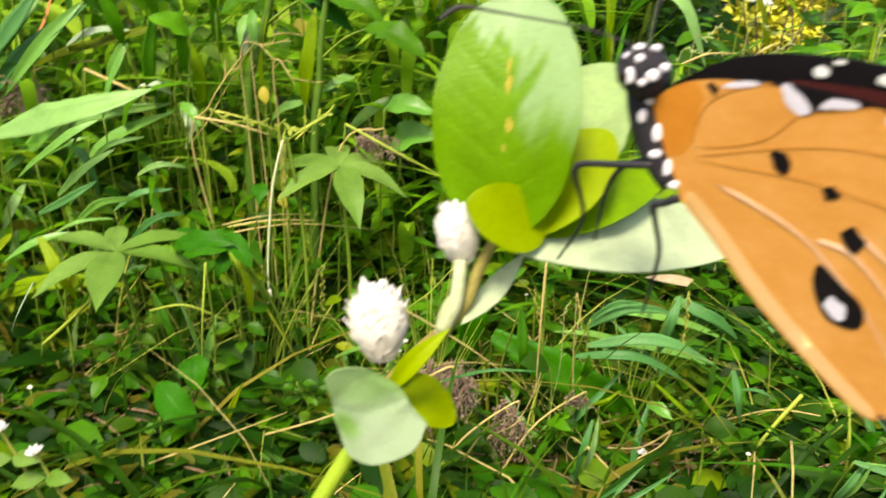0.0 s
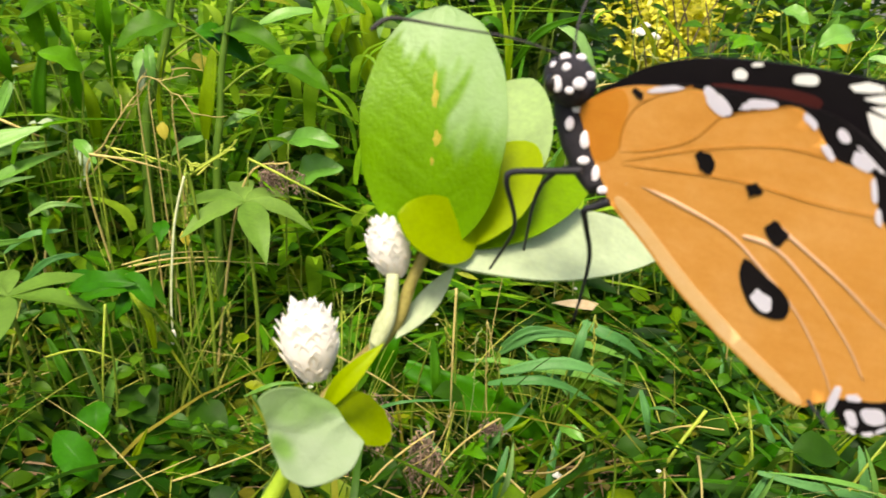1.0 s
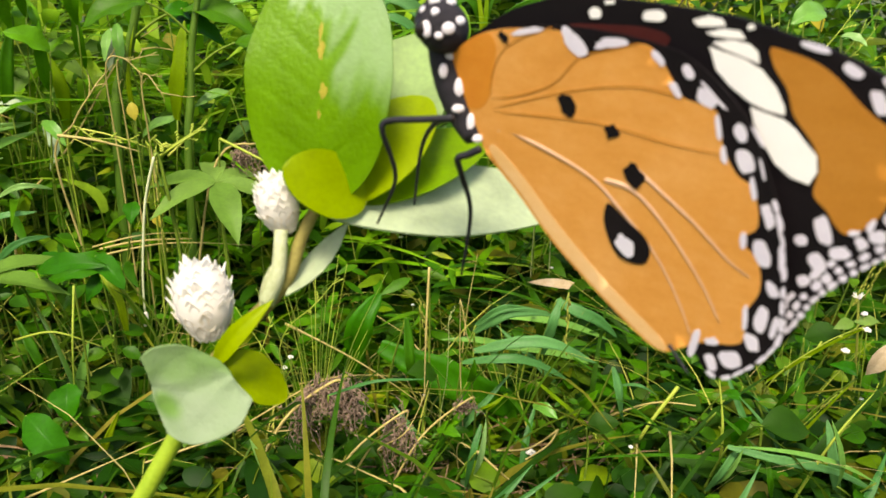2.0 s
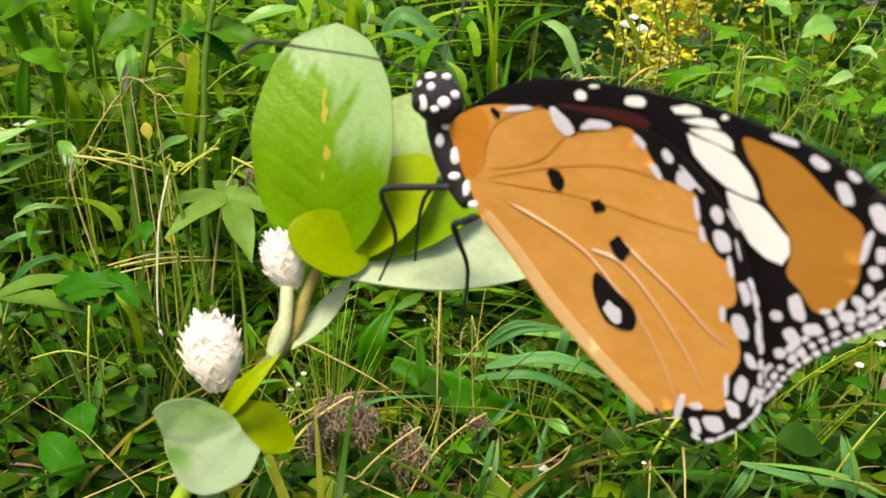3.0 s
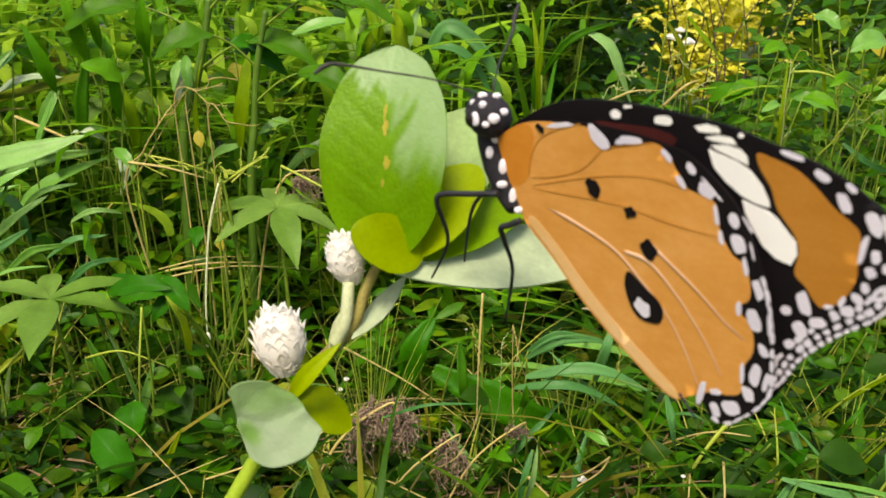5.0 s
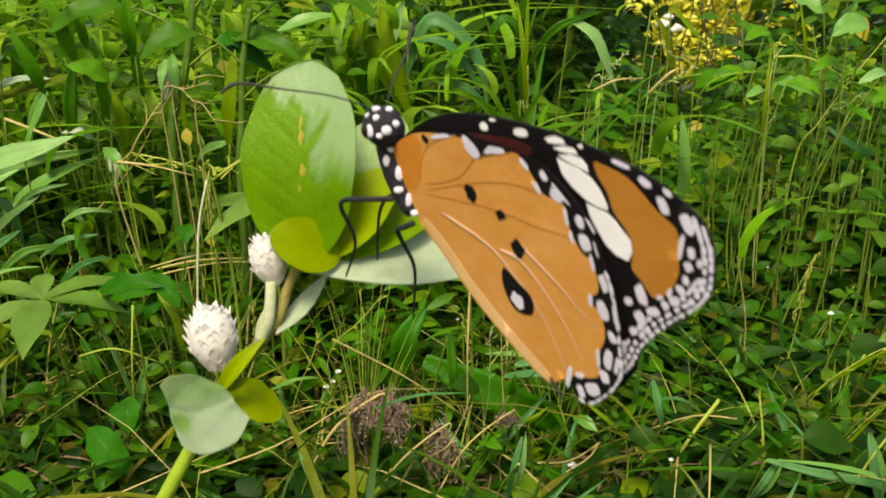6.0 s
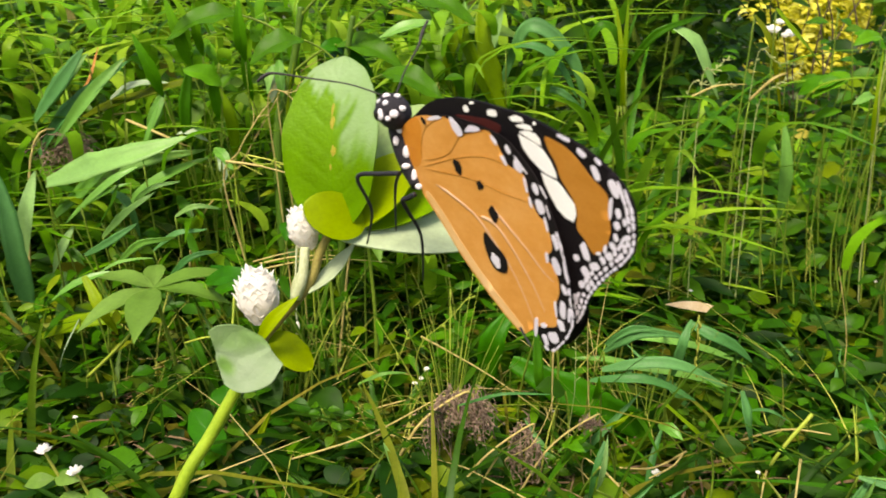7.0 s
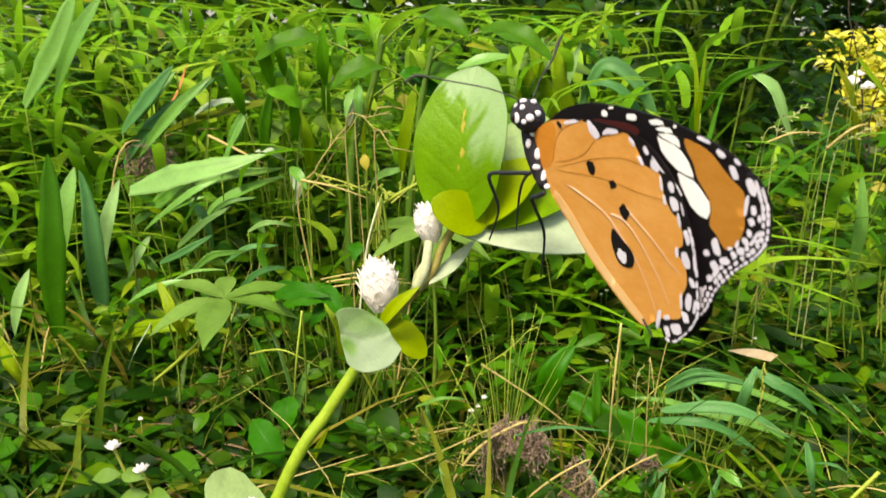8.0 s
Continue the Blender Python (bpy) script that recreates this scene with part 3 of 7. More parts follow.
def make_palmate(at, top, size, seed, tilt=(0, -0.45, 0.9), sag=1.0):
    """A weed with one long stalk and a whorl of pointed leaflets."""
    r = np.random.default_rng(seed)
    ob = thing("palmate_weed", at, "pale green weed with a whorl of pointed leaflets", "weed", "palmate weeds")
    top = np.asarray(top, float) - np.asarray(at, float)
    part("stalk", mesh_of("stalk", *tube(curve_points([(0, 0, -0.01), top * 0.5 + np.array([0.006, 0, 0]), top], 5), np.linspace(0.0028, 0.0014, 11), 6), M_STALK), ob)
    up = Vector(tilt).normalized()
    ref = up.orthogonal().normalized()
    for k in range(6):
        a = 2 * math.pi * k / 6 + r.uniform(-0.2, 0.2)
        d = Matrix.Rotation(a, 3, up) @ ref
        d = (d - up * r.uniform(-0.1, 0.22)).normalized()
        long = size * r.uniform(0.7, 1.05)
        v, f = leaf_piece(top, top + np.array(d) * long, np.array(up), long * r.uniform(0.31, 0.38), 0.5, 0.05, 0.3, sag * r.uniform(0.2, 0.42), 12, wave=0.02, seed=seed * 10 + k, tipsharp=1.0, ragged=0.04)
        part("leaflet", mesh_of("leaflet", v, f, M_PALM), ob)
    return ob


make_palmate((-0.168, 0.73, 0), (-0.1655, 0.70, 0.245), 0.082, 1, (0.05, -0.36, 0.93), 0.7)
make_palmate((-0.336, 0.63, 0), (-0.339, 0.60, 0.189), 0.080, 2, (0.05, -0.14, 0.98), 0.25)
make_palmate((-0.40, 1.0, 0), (-0.40, 0.98, 0.33), 0.08, 3, (0.2, -0.6, 0.7))
make_palmate((-0.10, 0.98, 0), (-0.10, 0.96, 0.40), 0.08, 4, (-0.2, -0.6, 0.7))


def make_leafy_weed(at, high, lean, long, count, mat, seed):
    """A weed with one thin stem and pairs of egg-shaped leaves on short stalks."""
    r = np.random.default_rng(seed)
    ob = thing("leafy_weed", at, "upright weed with paired egg-shaped light green leaves", "weed", "leafy weeds")
    line = curve_points([(0, 0, -0.01), (lean[0] * 0.2 + r.normal(0, 0.012), lean[1] * 0.3, high * 0.5), (lean[0], lean[1], high)], 8)
    part("stem", mesh_of("stem", *tube(line, np.linspace(0.0015, 0.0008, len(line)), 6), M_STALK), ob)
    for k in range(count):
        s = 0.30 + 0.70 * k / (count - 1)
        p = np.array([np.interp(s, np.linspace(0, 1, len(line)), line[:, c]) for c in range(3)])
        a = k * 2.4 + r.uniform(-0.4, 0.4)
        d = np.array([math.cos(a), math.sin(a) * 0.8, r.uniform(-0.25, 0.45)])
        size = long * r.uniform(0.6, 1.15) * (1.15 - 0.5 * s)
        foot = p + d * size * 0.35
        blade = leaf_piece(foot, foot + d * size + np.array([0, 0, -0.25 * size]), (0.15 * d[0], -0.55, 0.8), size * r.uniform(0.5, 0.66), 0.5, 0.08, 0.22, 0.12, 8, 0.0003, 0.02, seed * 50 + k, 1.0)
        stalk = tube(np.array([p, (p + foot) / 2 + (0, 0, 0.002), foot]), 0.0006, 4)
        part("leaf", mesh_of("leaf", *joined([blade, stalk]), mat), ob)
    return ob


M_EGG = leafy("egg_leaf_green", [(0.0, (0.07, 0.25, 0.02)), (0.5, (0.14, 0.36, 0.03)), (1.0, (0.27, 0.46, 0.08))], 60, 0.36, 0.35, "object", 0.35, tone=0.46, red=0.80)
def leafy_group(first, rows):
    for i, (x, y, h, lx, ly, long, count) in enumerate(rows):
        make_leafy_weed((x, y, ground_z(x, y)), h, (lx, ly), long * 0.95, int(count * 1.7), M_EGG, first + i)


leafy_group(400, [
    (0.36, 0.92, 0.36, 0.04, -0.03, 0.034, 15),
    (0.43, 0.88, 0.3, -0.03, -0.03, 0.03, 14),
    (0.5, 0.95, 0.38, 0.05, -0.02, 0.036, 16),
    (0.57, 0.9, 0.33, -0.03, -0.04, 0.032, 14),
    (0.64, 0.98, 0.4, 0.03, -0.03, 0.036, 15),
    (0.72, 0.95, 0.34, 0.02, -0.05, 0.034, 14),
    (0.47, 0.8, 0.21, 0.04, -0.02, 0.028, 12),
    (0.6, 0.78, 0.2, -0.03, -0.02, 0.028, 12),
    (0.3, 0.98, 0.3, 0.02, -0.02, 0.03, 12),
    (0.53, 1.05, 0.47, -0.05, -0.02, 0.036, 15)])
leafy_group(410, [
    (0.4, 1.08, 0.44, 0.05, 0.0, 0.034, 14),
    (0.38, 0.74, 0.15, 0.03, -0.02, 0.024, 10),
    (-0.3, 0.84, 0.26, 0.03, -0.03, 0.034, 12),
    (-0.2, 0.86, 0.3, -0.03, -0.02, 0.036, 13),
    (-0.38, 0.86, 0.36, 0.03, -0.02, 0.036, 12),
    (-0.45, 0.76, 0.2, 0.03, -0.02, 0.03, 11),
    (-0.14, 0.9, 0.36, 0.03, -0.03, 0.034, 13),
    (-0.3, 0.94, 0.42, -0.02, -0.02, 0.04, 13),
    (-0.5, 0.86, 0.4, -0.04, -0.02, 0.04, 12),
    (0.02, 0.6, 0.075, 0.02, -0.02, 0.018, 9)])
leafy_group(430, [
    (0.33, 0.84, 0.24, 0.04, -0.03, 0.034, 13),
    (0.40, 0.80, 0.26, 0.03, -0.03, 0.036, 13),
    (0.48, 0.86, 0.33, 0.04, -0.03, 0.036, 15),
    (0.54, 0.82, 0.28, -0.03, -0.03, 0.034, 14),
    (0.37, 0.98, 0.42, -0.03, -0.03, 0.038, 15),
    (0.45, 0.98, 0.44, 0.04, -0.02, 0.038, 16),
    (0.60, 0.88, 0.42, 0.02, -0.04, 0.036, 16),
    (0.68, 0.86, 0.30, 0.03, -0.03, 0.034, 14)])
leafy_group(440, [
    (-0.27, 0.56, 0.10, 0.02, -0.01, 0.030, 10),
    (-0.34, 0.60, 0.13, 0.02, -0.02, 0.032, 10),
    (-0.22, 0.62, 0.13, -0.02, -0.01, 0.030, 10),
    (-0.16, 0.58, 0.09, 0.01, -0.01, 0.028, 9),
    (0.22, 0.56, 0.08, 0.02, -0.01, 0.028, 10),
    (0.30, 0.55, 0.09, 0.01, -0.01, 0.030, 10),
    (0.26, 0.66, 0.11, 0.02, -0.01, 0.030, 10),
    (0.36, 0.68, 0.14, 0.02, -0.02, 0.032, 11)])
leafy_group(420, [
    (0.16, 0.62, 0.085, -0.02, -0.02, 0.02, 9),
    (0.27, 0.6, 0.09, 0.02, -0.02, 0.022, 9),
    (-0.2, 0.58, 0.09, 0.02, -0.02, 0.022, 9),
    (-0.3, 0.53, 0.08, 0.02, -0.01, 0.02, 9),
    (0.09, 0.5, 0.06, 0.01, -0.01, 0.016, 8),
    (0.2, 0.47, 0.06, 0.01, -0.01, 0.016, 8),
    (-0.12, 0.55, 0.07, 0.01, -0.01, 0.018, 8)])


def make_blade(foot, tip, width, seed):
    """One broad grass blade that arches out of the low grass."""
    foot, tip = np.asarray(foot, float), np.asarray(tip, float)
    ob = thing("sword_leaf_weed", foot, "single broad blue-green grass blade arching over the lawn", "grass", "single grass blades")
    d = tip - foot
    v, f = leaf_piece((0, 0, 0), d, (-d[1], -abs(d[0]) - 0.4 * np.linalg.norm(d), 0.6 * np.linalg.norm(d)), width, 0.3, 0.16, 0.35, 0.0, 16, 0.0003, 0.03, seed, 0.8, 0.0, 0.0, 0.03)
    part("blade", mesh_of("blade", v, f, M_TEAL), ob)


M_TEAL = leafy("blue_green_blade", [(0.0, (0.06, 0.22, 0.055)), (1.0, (0.14, 0.34, 0.12))], 60, 0.42, 0.38, "object", 0.2, spec=0.2, tone=0.9, blue=0.9, glow=0.25)
blade_rng = np.random.default_rng(31)
for i in range(26):
    x, y = blade_rng.uniform(0.0, 0.46), blade_rng.uniform(0.44, 0.78)
    a, long = blade_rng.uniform(0, 6.28), blade_rng.uniform(0.05, 0.12)
    make_blade((x, y, ground_z(x, y) + 0.01), (x + long * math.cos(a), y + 0.5 * long * math.sin(a), ground_z(x, y) + blade_rng.uniform(0.05, 0.11)), blade_rng.uniform(0.004, 0.008), 2000 + i)


def make_dry_stem(pts, radius, label="thin dry straw-coloured twig lying among the grass", mat=M_DRY, name="dry_twig"):
    at = np.asarray(pts[0], float)
    line = curve_points(np.asarray(pts, float) - at, 5)
    ob = thing(name, at, label, "twig", "dry twigs")
    part("stalk", mesh_of("stalk", *tube(line, np.linspace(radius * 0.8, radius * 0.18, len(line)), 6), mat), ob)
    return ob


make_dry_stem([(-0.39, 0.80, 0.05), (-0.386, 0.80, 0.18), (-0.33, 0.82, 0.26), (-0.28, 0.85, 0.346), (-0.24, 0.86, 0.375)], 0.0019)
make_dry_stem([(-0.28, 0.85, 0.345), (-0.25, 0.86, 0.352), (-0.22, 0.87, 0.345)], 0.0016)
make_dry_stem([(-0.34, 0.50, 0.02), (-0.25, 0.52, 0.05), (-0.142, 0.55, 0.075), (-0.068, 0.62, 0.087), (0.0, 0.66, 0.07)], 0.0016)
make_dry_stem([(-0.10, 0.62, 0.14), (-0.04, 0.63, 0.10), (0.02, 0.64, 0.05)], 0.0014)
make_dry_stem([(0.06, 0.72, 0.02), (0.065, 0.72, 0.10), (0.075, 0.72, 0.17)], 0.0012)
make_dry_stem([(0.30, 0.72, 0.02), (0.305, 0.72, 0.10), (0.29, 0.72, 0.18)], 0.0012)
make_dry_stem([(-0.30, 0.70, 0.17), (-0.22, 0.71, 0.185), (-0.14, 0.72, 0.18)], 0.0014)
make_dry_stem([(0.40, 0.95, 0.05), (0.47, 0.93, 0.25), (0.56, 0.90, 0.42)], 0.0022, "long green weed stem leaning among the leaves", M_STALK, "leaning_weed")


def make_seed_stalk(foot, top, seed, mat=M_SEED):
    r = np.random.default_rng(seed)
    foot, top = np.asarray(foot, float), np.asarray(top, float)
    ob = thing("seed_stalk", foot, "thin grass stalk with a pale green seed spike", "grass", "seed stalks")
    d = top - foot
    line = curve_points([(0, 0, -0.01), d * 0.5 + np.array([r.normal(0, 0.01), 0, 0.01]), d], 6)
    part("stalk", mesh_of("stalk", *tube(line, np.linspace(0.0012, 0.0006, len(line)), 5), M_STALK), ob)
    grains = []
    for k in range(22):
        c = d * (0.68 + 0.32 * k / 21) + np.array([r.normal(0, 0.0012), r.normal(0, 0.0012), 0])
        u = d / np.linalg.norm(d)
        w = np.cross(u, (0.3, 0.9, 0.1))
        w /= np.linalg.norm(w)
        grains.append(ellipsoid(c, [w * 0.001, np.cross(u, w) * 0.001, u * 0.0028], 5, 4))
    tagged(part("seed_spike", mesh_of("seed_spike", *joined(grains), mat), ob), kind="stuff")


for i in range(26):
    x, y = rng.uniform(-0.5, 0.75), rng.uniform(0.62, 1.15)
    if i % 3 == 0:
        x = rng.uniform(0.3, 0.8)
    h = 0.12 + 0.75 * float(bank_height(np.array(x), np.array(y)))
    make_seed_stalk((x, y, ground_z(x, y)), (x + rng.normal(0, 0.05), y + rng.normal(0, 0.03), h), 300 + i)
make_seed_stalk((-0.205, 0.69, 0.0), (-0.213, 0.68, 0.275), 350)
make_seed_stalk((0.42, 0.72, 0.0), (0.47, 0.70, 0.175), 351)


def make_dead_head(at, wide, hang, count, seed, tail=0.0):
    """A withered seed head: a dense mat of curled papery strands that hang from a bent stalk."""
    r = np.random.default_rng(seed)
    ob = thing("dead_seed_head", at, "withered grey-brown seed head hanging in the grass", "dead plant", "dead seed heads")
    pieces = []
    for k in range(count):
        u = r.uniform(-1, 1)
        top = np.array([u * wide, r.normal(0, wide * 0.25), -0.35 * hang * u * u + r.normal(0, 0.16 * hang)])
        drop = hang * (r.uniform(0.2, 0.95) + (tail if u < -0.8 else 0.0))
        swing = r.normal(0, 0.42 * wide, 3) * np.array([1, 0.8, 0.3])
        pts = [top] + [top + swing * f + (0, 0, -f * drop) + r.normal(0, 0.12 * wide, 3) for f in (0.25, 0.5, 0.75, 1.0)]
        line = curve_points(pts, 3)
        pieces.append(tube(line, np.linspace(r.uniform(0.0003, 0.0008), 0.0002, len(line)), 4))
        for q in line[2::3]:
            d = r.normal(0, 1, 3)
            d /= np.linalg.norm(d)
            pieces.append(leaf_piece(q, q + d * r.uniform(0.002, 0.005), np.cross(d, (0.3, 0.8, 0.2)), r.uniform(0.0012, 0.0026), 0.5, 0.3, 0.5, 0.0, 4, 0.0002, 0.1, k))
    tagged(part("seed_tangle", mesh_of("seed_tangle", *joined(pieces), M_DEAD), ob), kind="stuff")
    foot = np.array([-0.075, -0.015, ground_z(at[0] - 0.075, at[1] - 0.015) - at[2]])
    part("stalk", mesh_of("stalk", *tube(curve_points([foot, (-0.038, -0.012, -0.026), (0.004, -0.004, 0.006), (0.5 * wide, 0, -0.004)], 6), np.linspace(0.0017, 0.0010, 19) * min(1.0, 0.45 + wide * 18), 6), M_DRY), ob)


make_dead_head((-0.061, 0.575, 0.103), 0.025, 0.036, 130, 1, 0.75)
make_dead_head((-0.005, 0.56, 0.082), 0.012, 0.046, 46, 2)
make_dead_head((-0.138, 0.74, 0.268), 0.018, 0.024, 50, 3)
make_dead_head((0.050, 0.57, 0.088), 0.010, 0.010, 22, 4)
make_dead_head((-0.52, 0.80, 0.300), 0.030, 0.040, 70, 6)


def make_single_leaf(name, at, axis, face, long, wide, mat, label, category, group, stem_to=None, seed=1):
    ob = thing(name, at, label, category, group)
    ax = np.asarray(axis, float) / np.linalg.norm(axis)
    v, f = leaf_piece((0, 0, 0), ax * long, face, wide, 0.6, 0.08, 0.2, 0.1, 10, seed=seed)
    part("blade", mesh_of("blade", v, f, mat), ob)
    foot = np.asarray(stem_to if stem_to else (at[0], at[1] + 0.01, 0.0), float) - np.asarray(at, float)
    part("stalk", mesh_of("stalk", *tube(curve_points([foot, foot * 0.4 + np.array([0.004, 0.002, 0.004]), (0, 0, 0)], 5), 0.001, 5), M_STALK), ob)
    return ob


for i, (p, ax, s) in enumerate([((-0.27, 1.0, 0.36), (0.4, -0.3, -0.8), 0.045), ((-0.248, 0.75, 0.31), (0.2, -0.3, -1), 0.022), ((0.46, 0.9, 0.405), (0.5, -0.2, -0.7), 0.045), ((-0.235, 0.75, 0.205), (0.3, -0.2, -1), 0.02), ((0.33, 1.05, 0.26), (1, -0.2, 0.1), 0.03)]):
    make_single_leaf("yellow_leaf", p, ax, (0, -0.9, 0.5), s * 0.8, s * 0.5, M_YELLOW, "yellowed leaf hanging among green weeds", "leaf", "yellow leaves", seed=i)
for i, (p, ax, s) in enumerate([((0.27, 0.50, 0.10), (1, 0, -0.1), 0.04), ((0.20, 0.52, 0.07), (0.8, -0.4, 0.2), 0.028), ((0.14, 0.52, 0.09), (0.9, -0.2, 0.3), 0.026), ((-0.26, 0.62, 0.10), (0.6, -0.5, -0.4), 0.045), ((-0.20, 0.60, 0.09), (0.7, -0.4, -0.2), 0.04), ((-0.05, 0.57, 0.05), (0.8, -0.4, 0.0), 0.03), ((0.36, 0.62, 0.12), (0.9, -0.3, 0.2), 0.035), ((0.03, 0.62, 0.09), (-0.8, -0.4, 0.3), 0.03), ((0.44, 0.75, 0.15), (0.9, -0.3, 0.3), 0.035), ((-0.10, 0.62, 0.055), (0.8, -0.3, 0.1), 0.032)]):
    make_single_leaf("round_leaf_weed", p, ax, (0.1, -0.5, 0.9), s, s * 0.8, M_COVER, "small weed with one rounded bright green leaf", "weed", "round leaf weeds", seed=40 + i)
M_DRYLEAF = plain("dry_leaf_tan", (0.42, 0.30, 0.16), (0.62, 0.50, 0.34), 60, 0.8, share=0.2)
make_single_leaf("dry_leaf", (0.150, 0.85, 0.095), (1, 0.0, -0.12), (0.1, -0.8, 0.7), 0.08, 0.012, M_DRYLEAF, "narrow tan dry leaf lying on the grass", "leaf", "dry leaves", seed=5)
make_single_leaf("dry_leaf", (0.395, 0.55, 0.145), (-0.35, 0.1, -0.9), (0.1, -0.9, 0.4), 0.035, 0.02, M_DRYLEAF, "curled tan dry leaf caught in the grass", "leaf", "dry leaves", seed=6)
make_single_leaf("dry_leaf", (0.60, 0.95, 0.24), (0.2, -0.1, -0.9), (0.1, -0.9, 0.4), 0.04, 0.014, M_DRYLEAF, "curled tan dry leaf caught in the grass", "leaf", "dry leaves", seed=7)


def make_lance_leaf(base, tip, width, seed):
    """One long pale grass-like leaf on its own stalk."""
    base, tip = np.asarray(base, float), np.asarray(tip, float)
    ob = thing("broad_grass_leaf", base, "long pale green grass leaf arching out of the weeds", "leaf", "broad grass leaves")
    d = tip - base
    up = np.array([0.1, -0.55, 0.8]) if abs(d[2]) < 0.7 * np.linalg.norm(d) else np.array([0.15, -1.0, 0.25])
    v, f = leaf_piece((0, 0, 0), d, up, width, 0.6, 0.10, 0.3, 0.0, 14, 0.0003, 0.02, seed, 0.8)
    part("blade", mesh_of("blade", v, f, M_BLADE), ob)
    foot = np.array([0.01, 0.015, ground_z(base[0], base[1]) - base[2] - 0.005])
    part("stalk", mesh_of("stalk", *tube(curve_points([foot, foot * 0.5 + np.array([0.03 * math.sin(seed * 1.7), 0.012, 0]), (0, 0, 0)], 5), np.linspace(0.0014, 0.0008, 11), 6), M_STALK), ob)


def lance_group(first, rows):
    for i, (base, tip, width) in enumerate(rows):
        make_lance_leaf(base, tip, width, first + i)


lance_group(900, [
    ((-0.482, 0.8, 0.388), (-0.522, 0.785, 0.331), 0.0117),
    ((-0.44, 0.8, 0.383), (-0.526, 0.785, 0.288), 0.0138),
    ((-0.406, 0.82, 0.347), (-0.428, 0.805, 0.294), 0.012),
    ((-0.415, 0.82, 0.357), (-0.458, 0.805, 0.34), 0.0098),
    ((-0.361, 0.82, 0.298), (-0.385, 0.805, 0.307), 0.0087),
    ((-0.44, 0.78, 0.25), (-0.516, 0.765, 0.204), 0.0093),
    ((-0.501, 0.76, 0.206), (-0.524, 0.745, 0.156), 0.0101),
    ((-0.133, 0.9, 0.284), (-0.196, 0.885, 0.235), 0.0155),
    ((-0.02, 0.96, 0.30), (0.02, 0.945, 0.26), 0.0111)])
lance_group(912, [
    ((-0.069, 0.95, 0.354), (-0.038, 0.935, 0.429), 0.0164),
    ((-0.093, 0.97, 0.366), (-0.085, 0.955, 0.436), 0.0167),
    ((-0.118, 0.95, 0.411), (-0.193, 0.935, 0.388), 0.0189),
    ((0.467, 0.95, 0.387), (0.484, 0.935, 0.419), 0.0151),
    ((0.354, 0.95, 0.349), (0.316, 0.935, 0.318), 0.0139),
    ((0.212, 0.72, 0.077), (0.083, 0.705, 0.11), 0.0086),
    ((0.202, 0.7, 0.056), (0.097, 0.685, 0.085), 0.0102),
    ((0.12, 0.72, 0.067), (0.039, 0.705, 0.087), 0.0076),
    ((0.342, 0.46, 0.073), (0.223, 0.445, 0.115), 0.0043),
    ((0.313, 0.46, 0.071), (0.291, 0.445, 0.134), 0.0049)])
lance_group(924, [
    ((0.227, 0.48, 0.061), (0.241, 0.465, 0.101), 0.0048),
    ((0.053, 0.52, 0.051), (0.059, 0.505, 0.108), 0.0048),
    ((-0.1, 0.5, 0.066), (-0.112, 0.485, 0.106), 0.006),
    ((-0.279, 0.62, 0.068), (-0.258, 0.605, 0.134), 0.0082),
    ((-0.524, 0.74, 0.271), (-0.544, 0.725, 0.158), 0.0167),
    ((-0.567, 0.8, 0.47), (-0.626, 0.785, 0.354), 0.0181),
    ((-0.564, 0.72, 0.284), (-0.572, 0.705, 0.193), 0.0191),
    ((-0.615, 0.7, 0.172), (-0.629, 0.685, 0.098), 0.0139),
    ((0.266, 0.85, 0.196), (0.259, 0.835, 0.308), 0.0147),
    ((-0.357, 0.8, 0.274), (-0.473, 0.785, 0.2), 0.0159),
    ((-0.387, 0.62, 0.198), (-0.442, 0.605, 0.173), 0.0082)])


def make_broad_leaf(base, tip, width, kind, seed):
    """A weed of which one broad leaf shows above the rest."""
    mat, label = {"p": (M_BLADE, "weed with one broad pale greyish-green leaf"), "g": (M_LIGHTLEAF, "weed with one broad fresh green leaf"), "d": (M_DEEPLEAF, "weed with one broad deep green leaf")}[kind]
    base, tip = np.asarray(base, float), np.asarray(tip, float)
    ob = thing("broad_leaf_weed", base, label, "weed", "broad leaf weeds")
    d = tip - base
    lanky = kind == "g" and abs(d[2]) > 0.035
    v, f = leaf_piece((0, 0, 0), d * (1.25 if lanky else 1.0), (0.1, -0.7, 0.7), width * (0.7 if lanky else 1.0), 0.6, 0.12, 0.3, 0.10, 32, 0.0003, 0.05, seed, 0.9 if lanky else 0.75, 0.022, 0.0, 0.07)
    part("blade", mesh_of("blade", v, f, mat), ob)
    foot = np.array([0.012, 0.03, ground_z(base[0], base[1]) - base[2] - 0.005])
    part("stalk", mesh_of("stalk", *tube(curve_points([foot, foot * 0.5 + np.array([0.03 * math.sin(seed * 1.7), 0.02, 0]), (0, 0, 0)], 5), np.linspace(0.0012, 0.0007, 11), 6), M_STALK), ob)


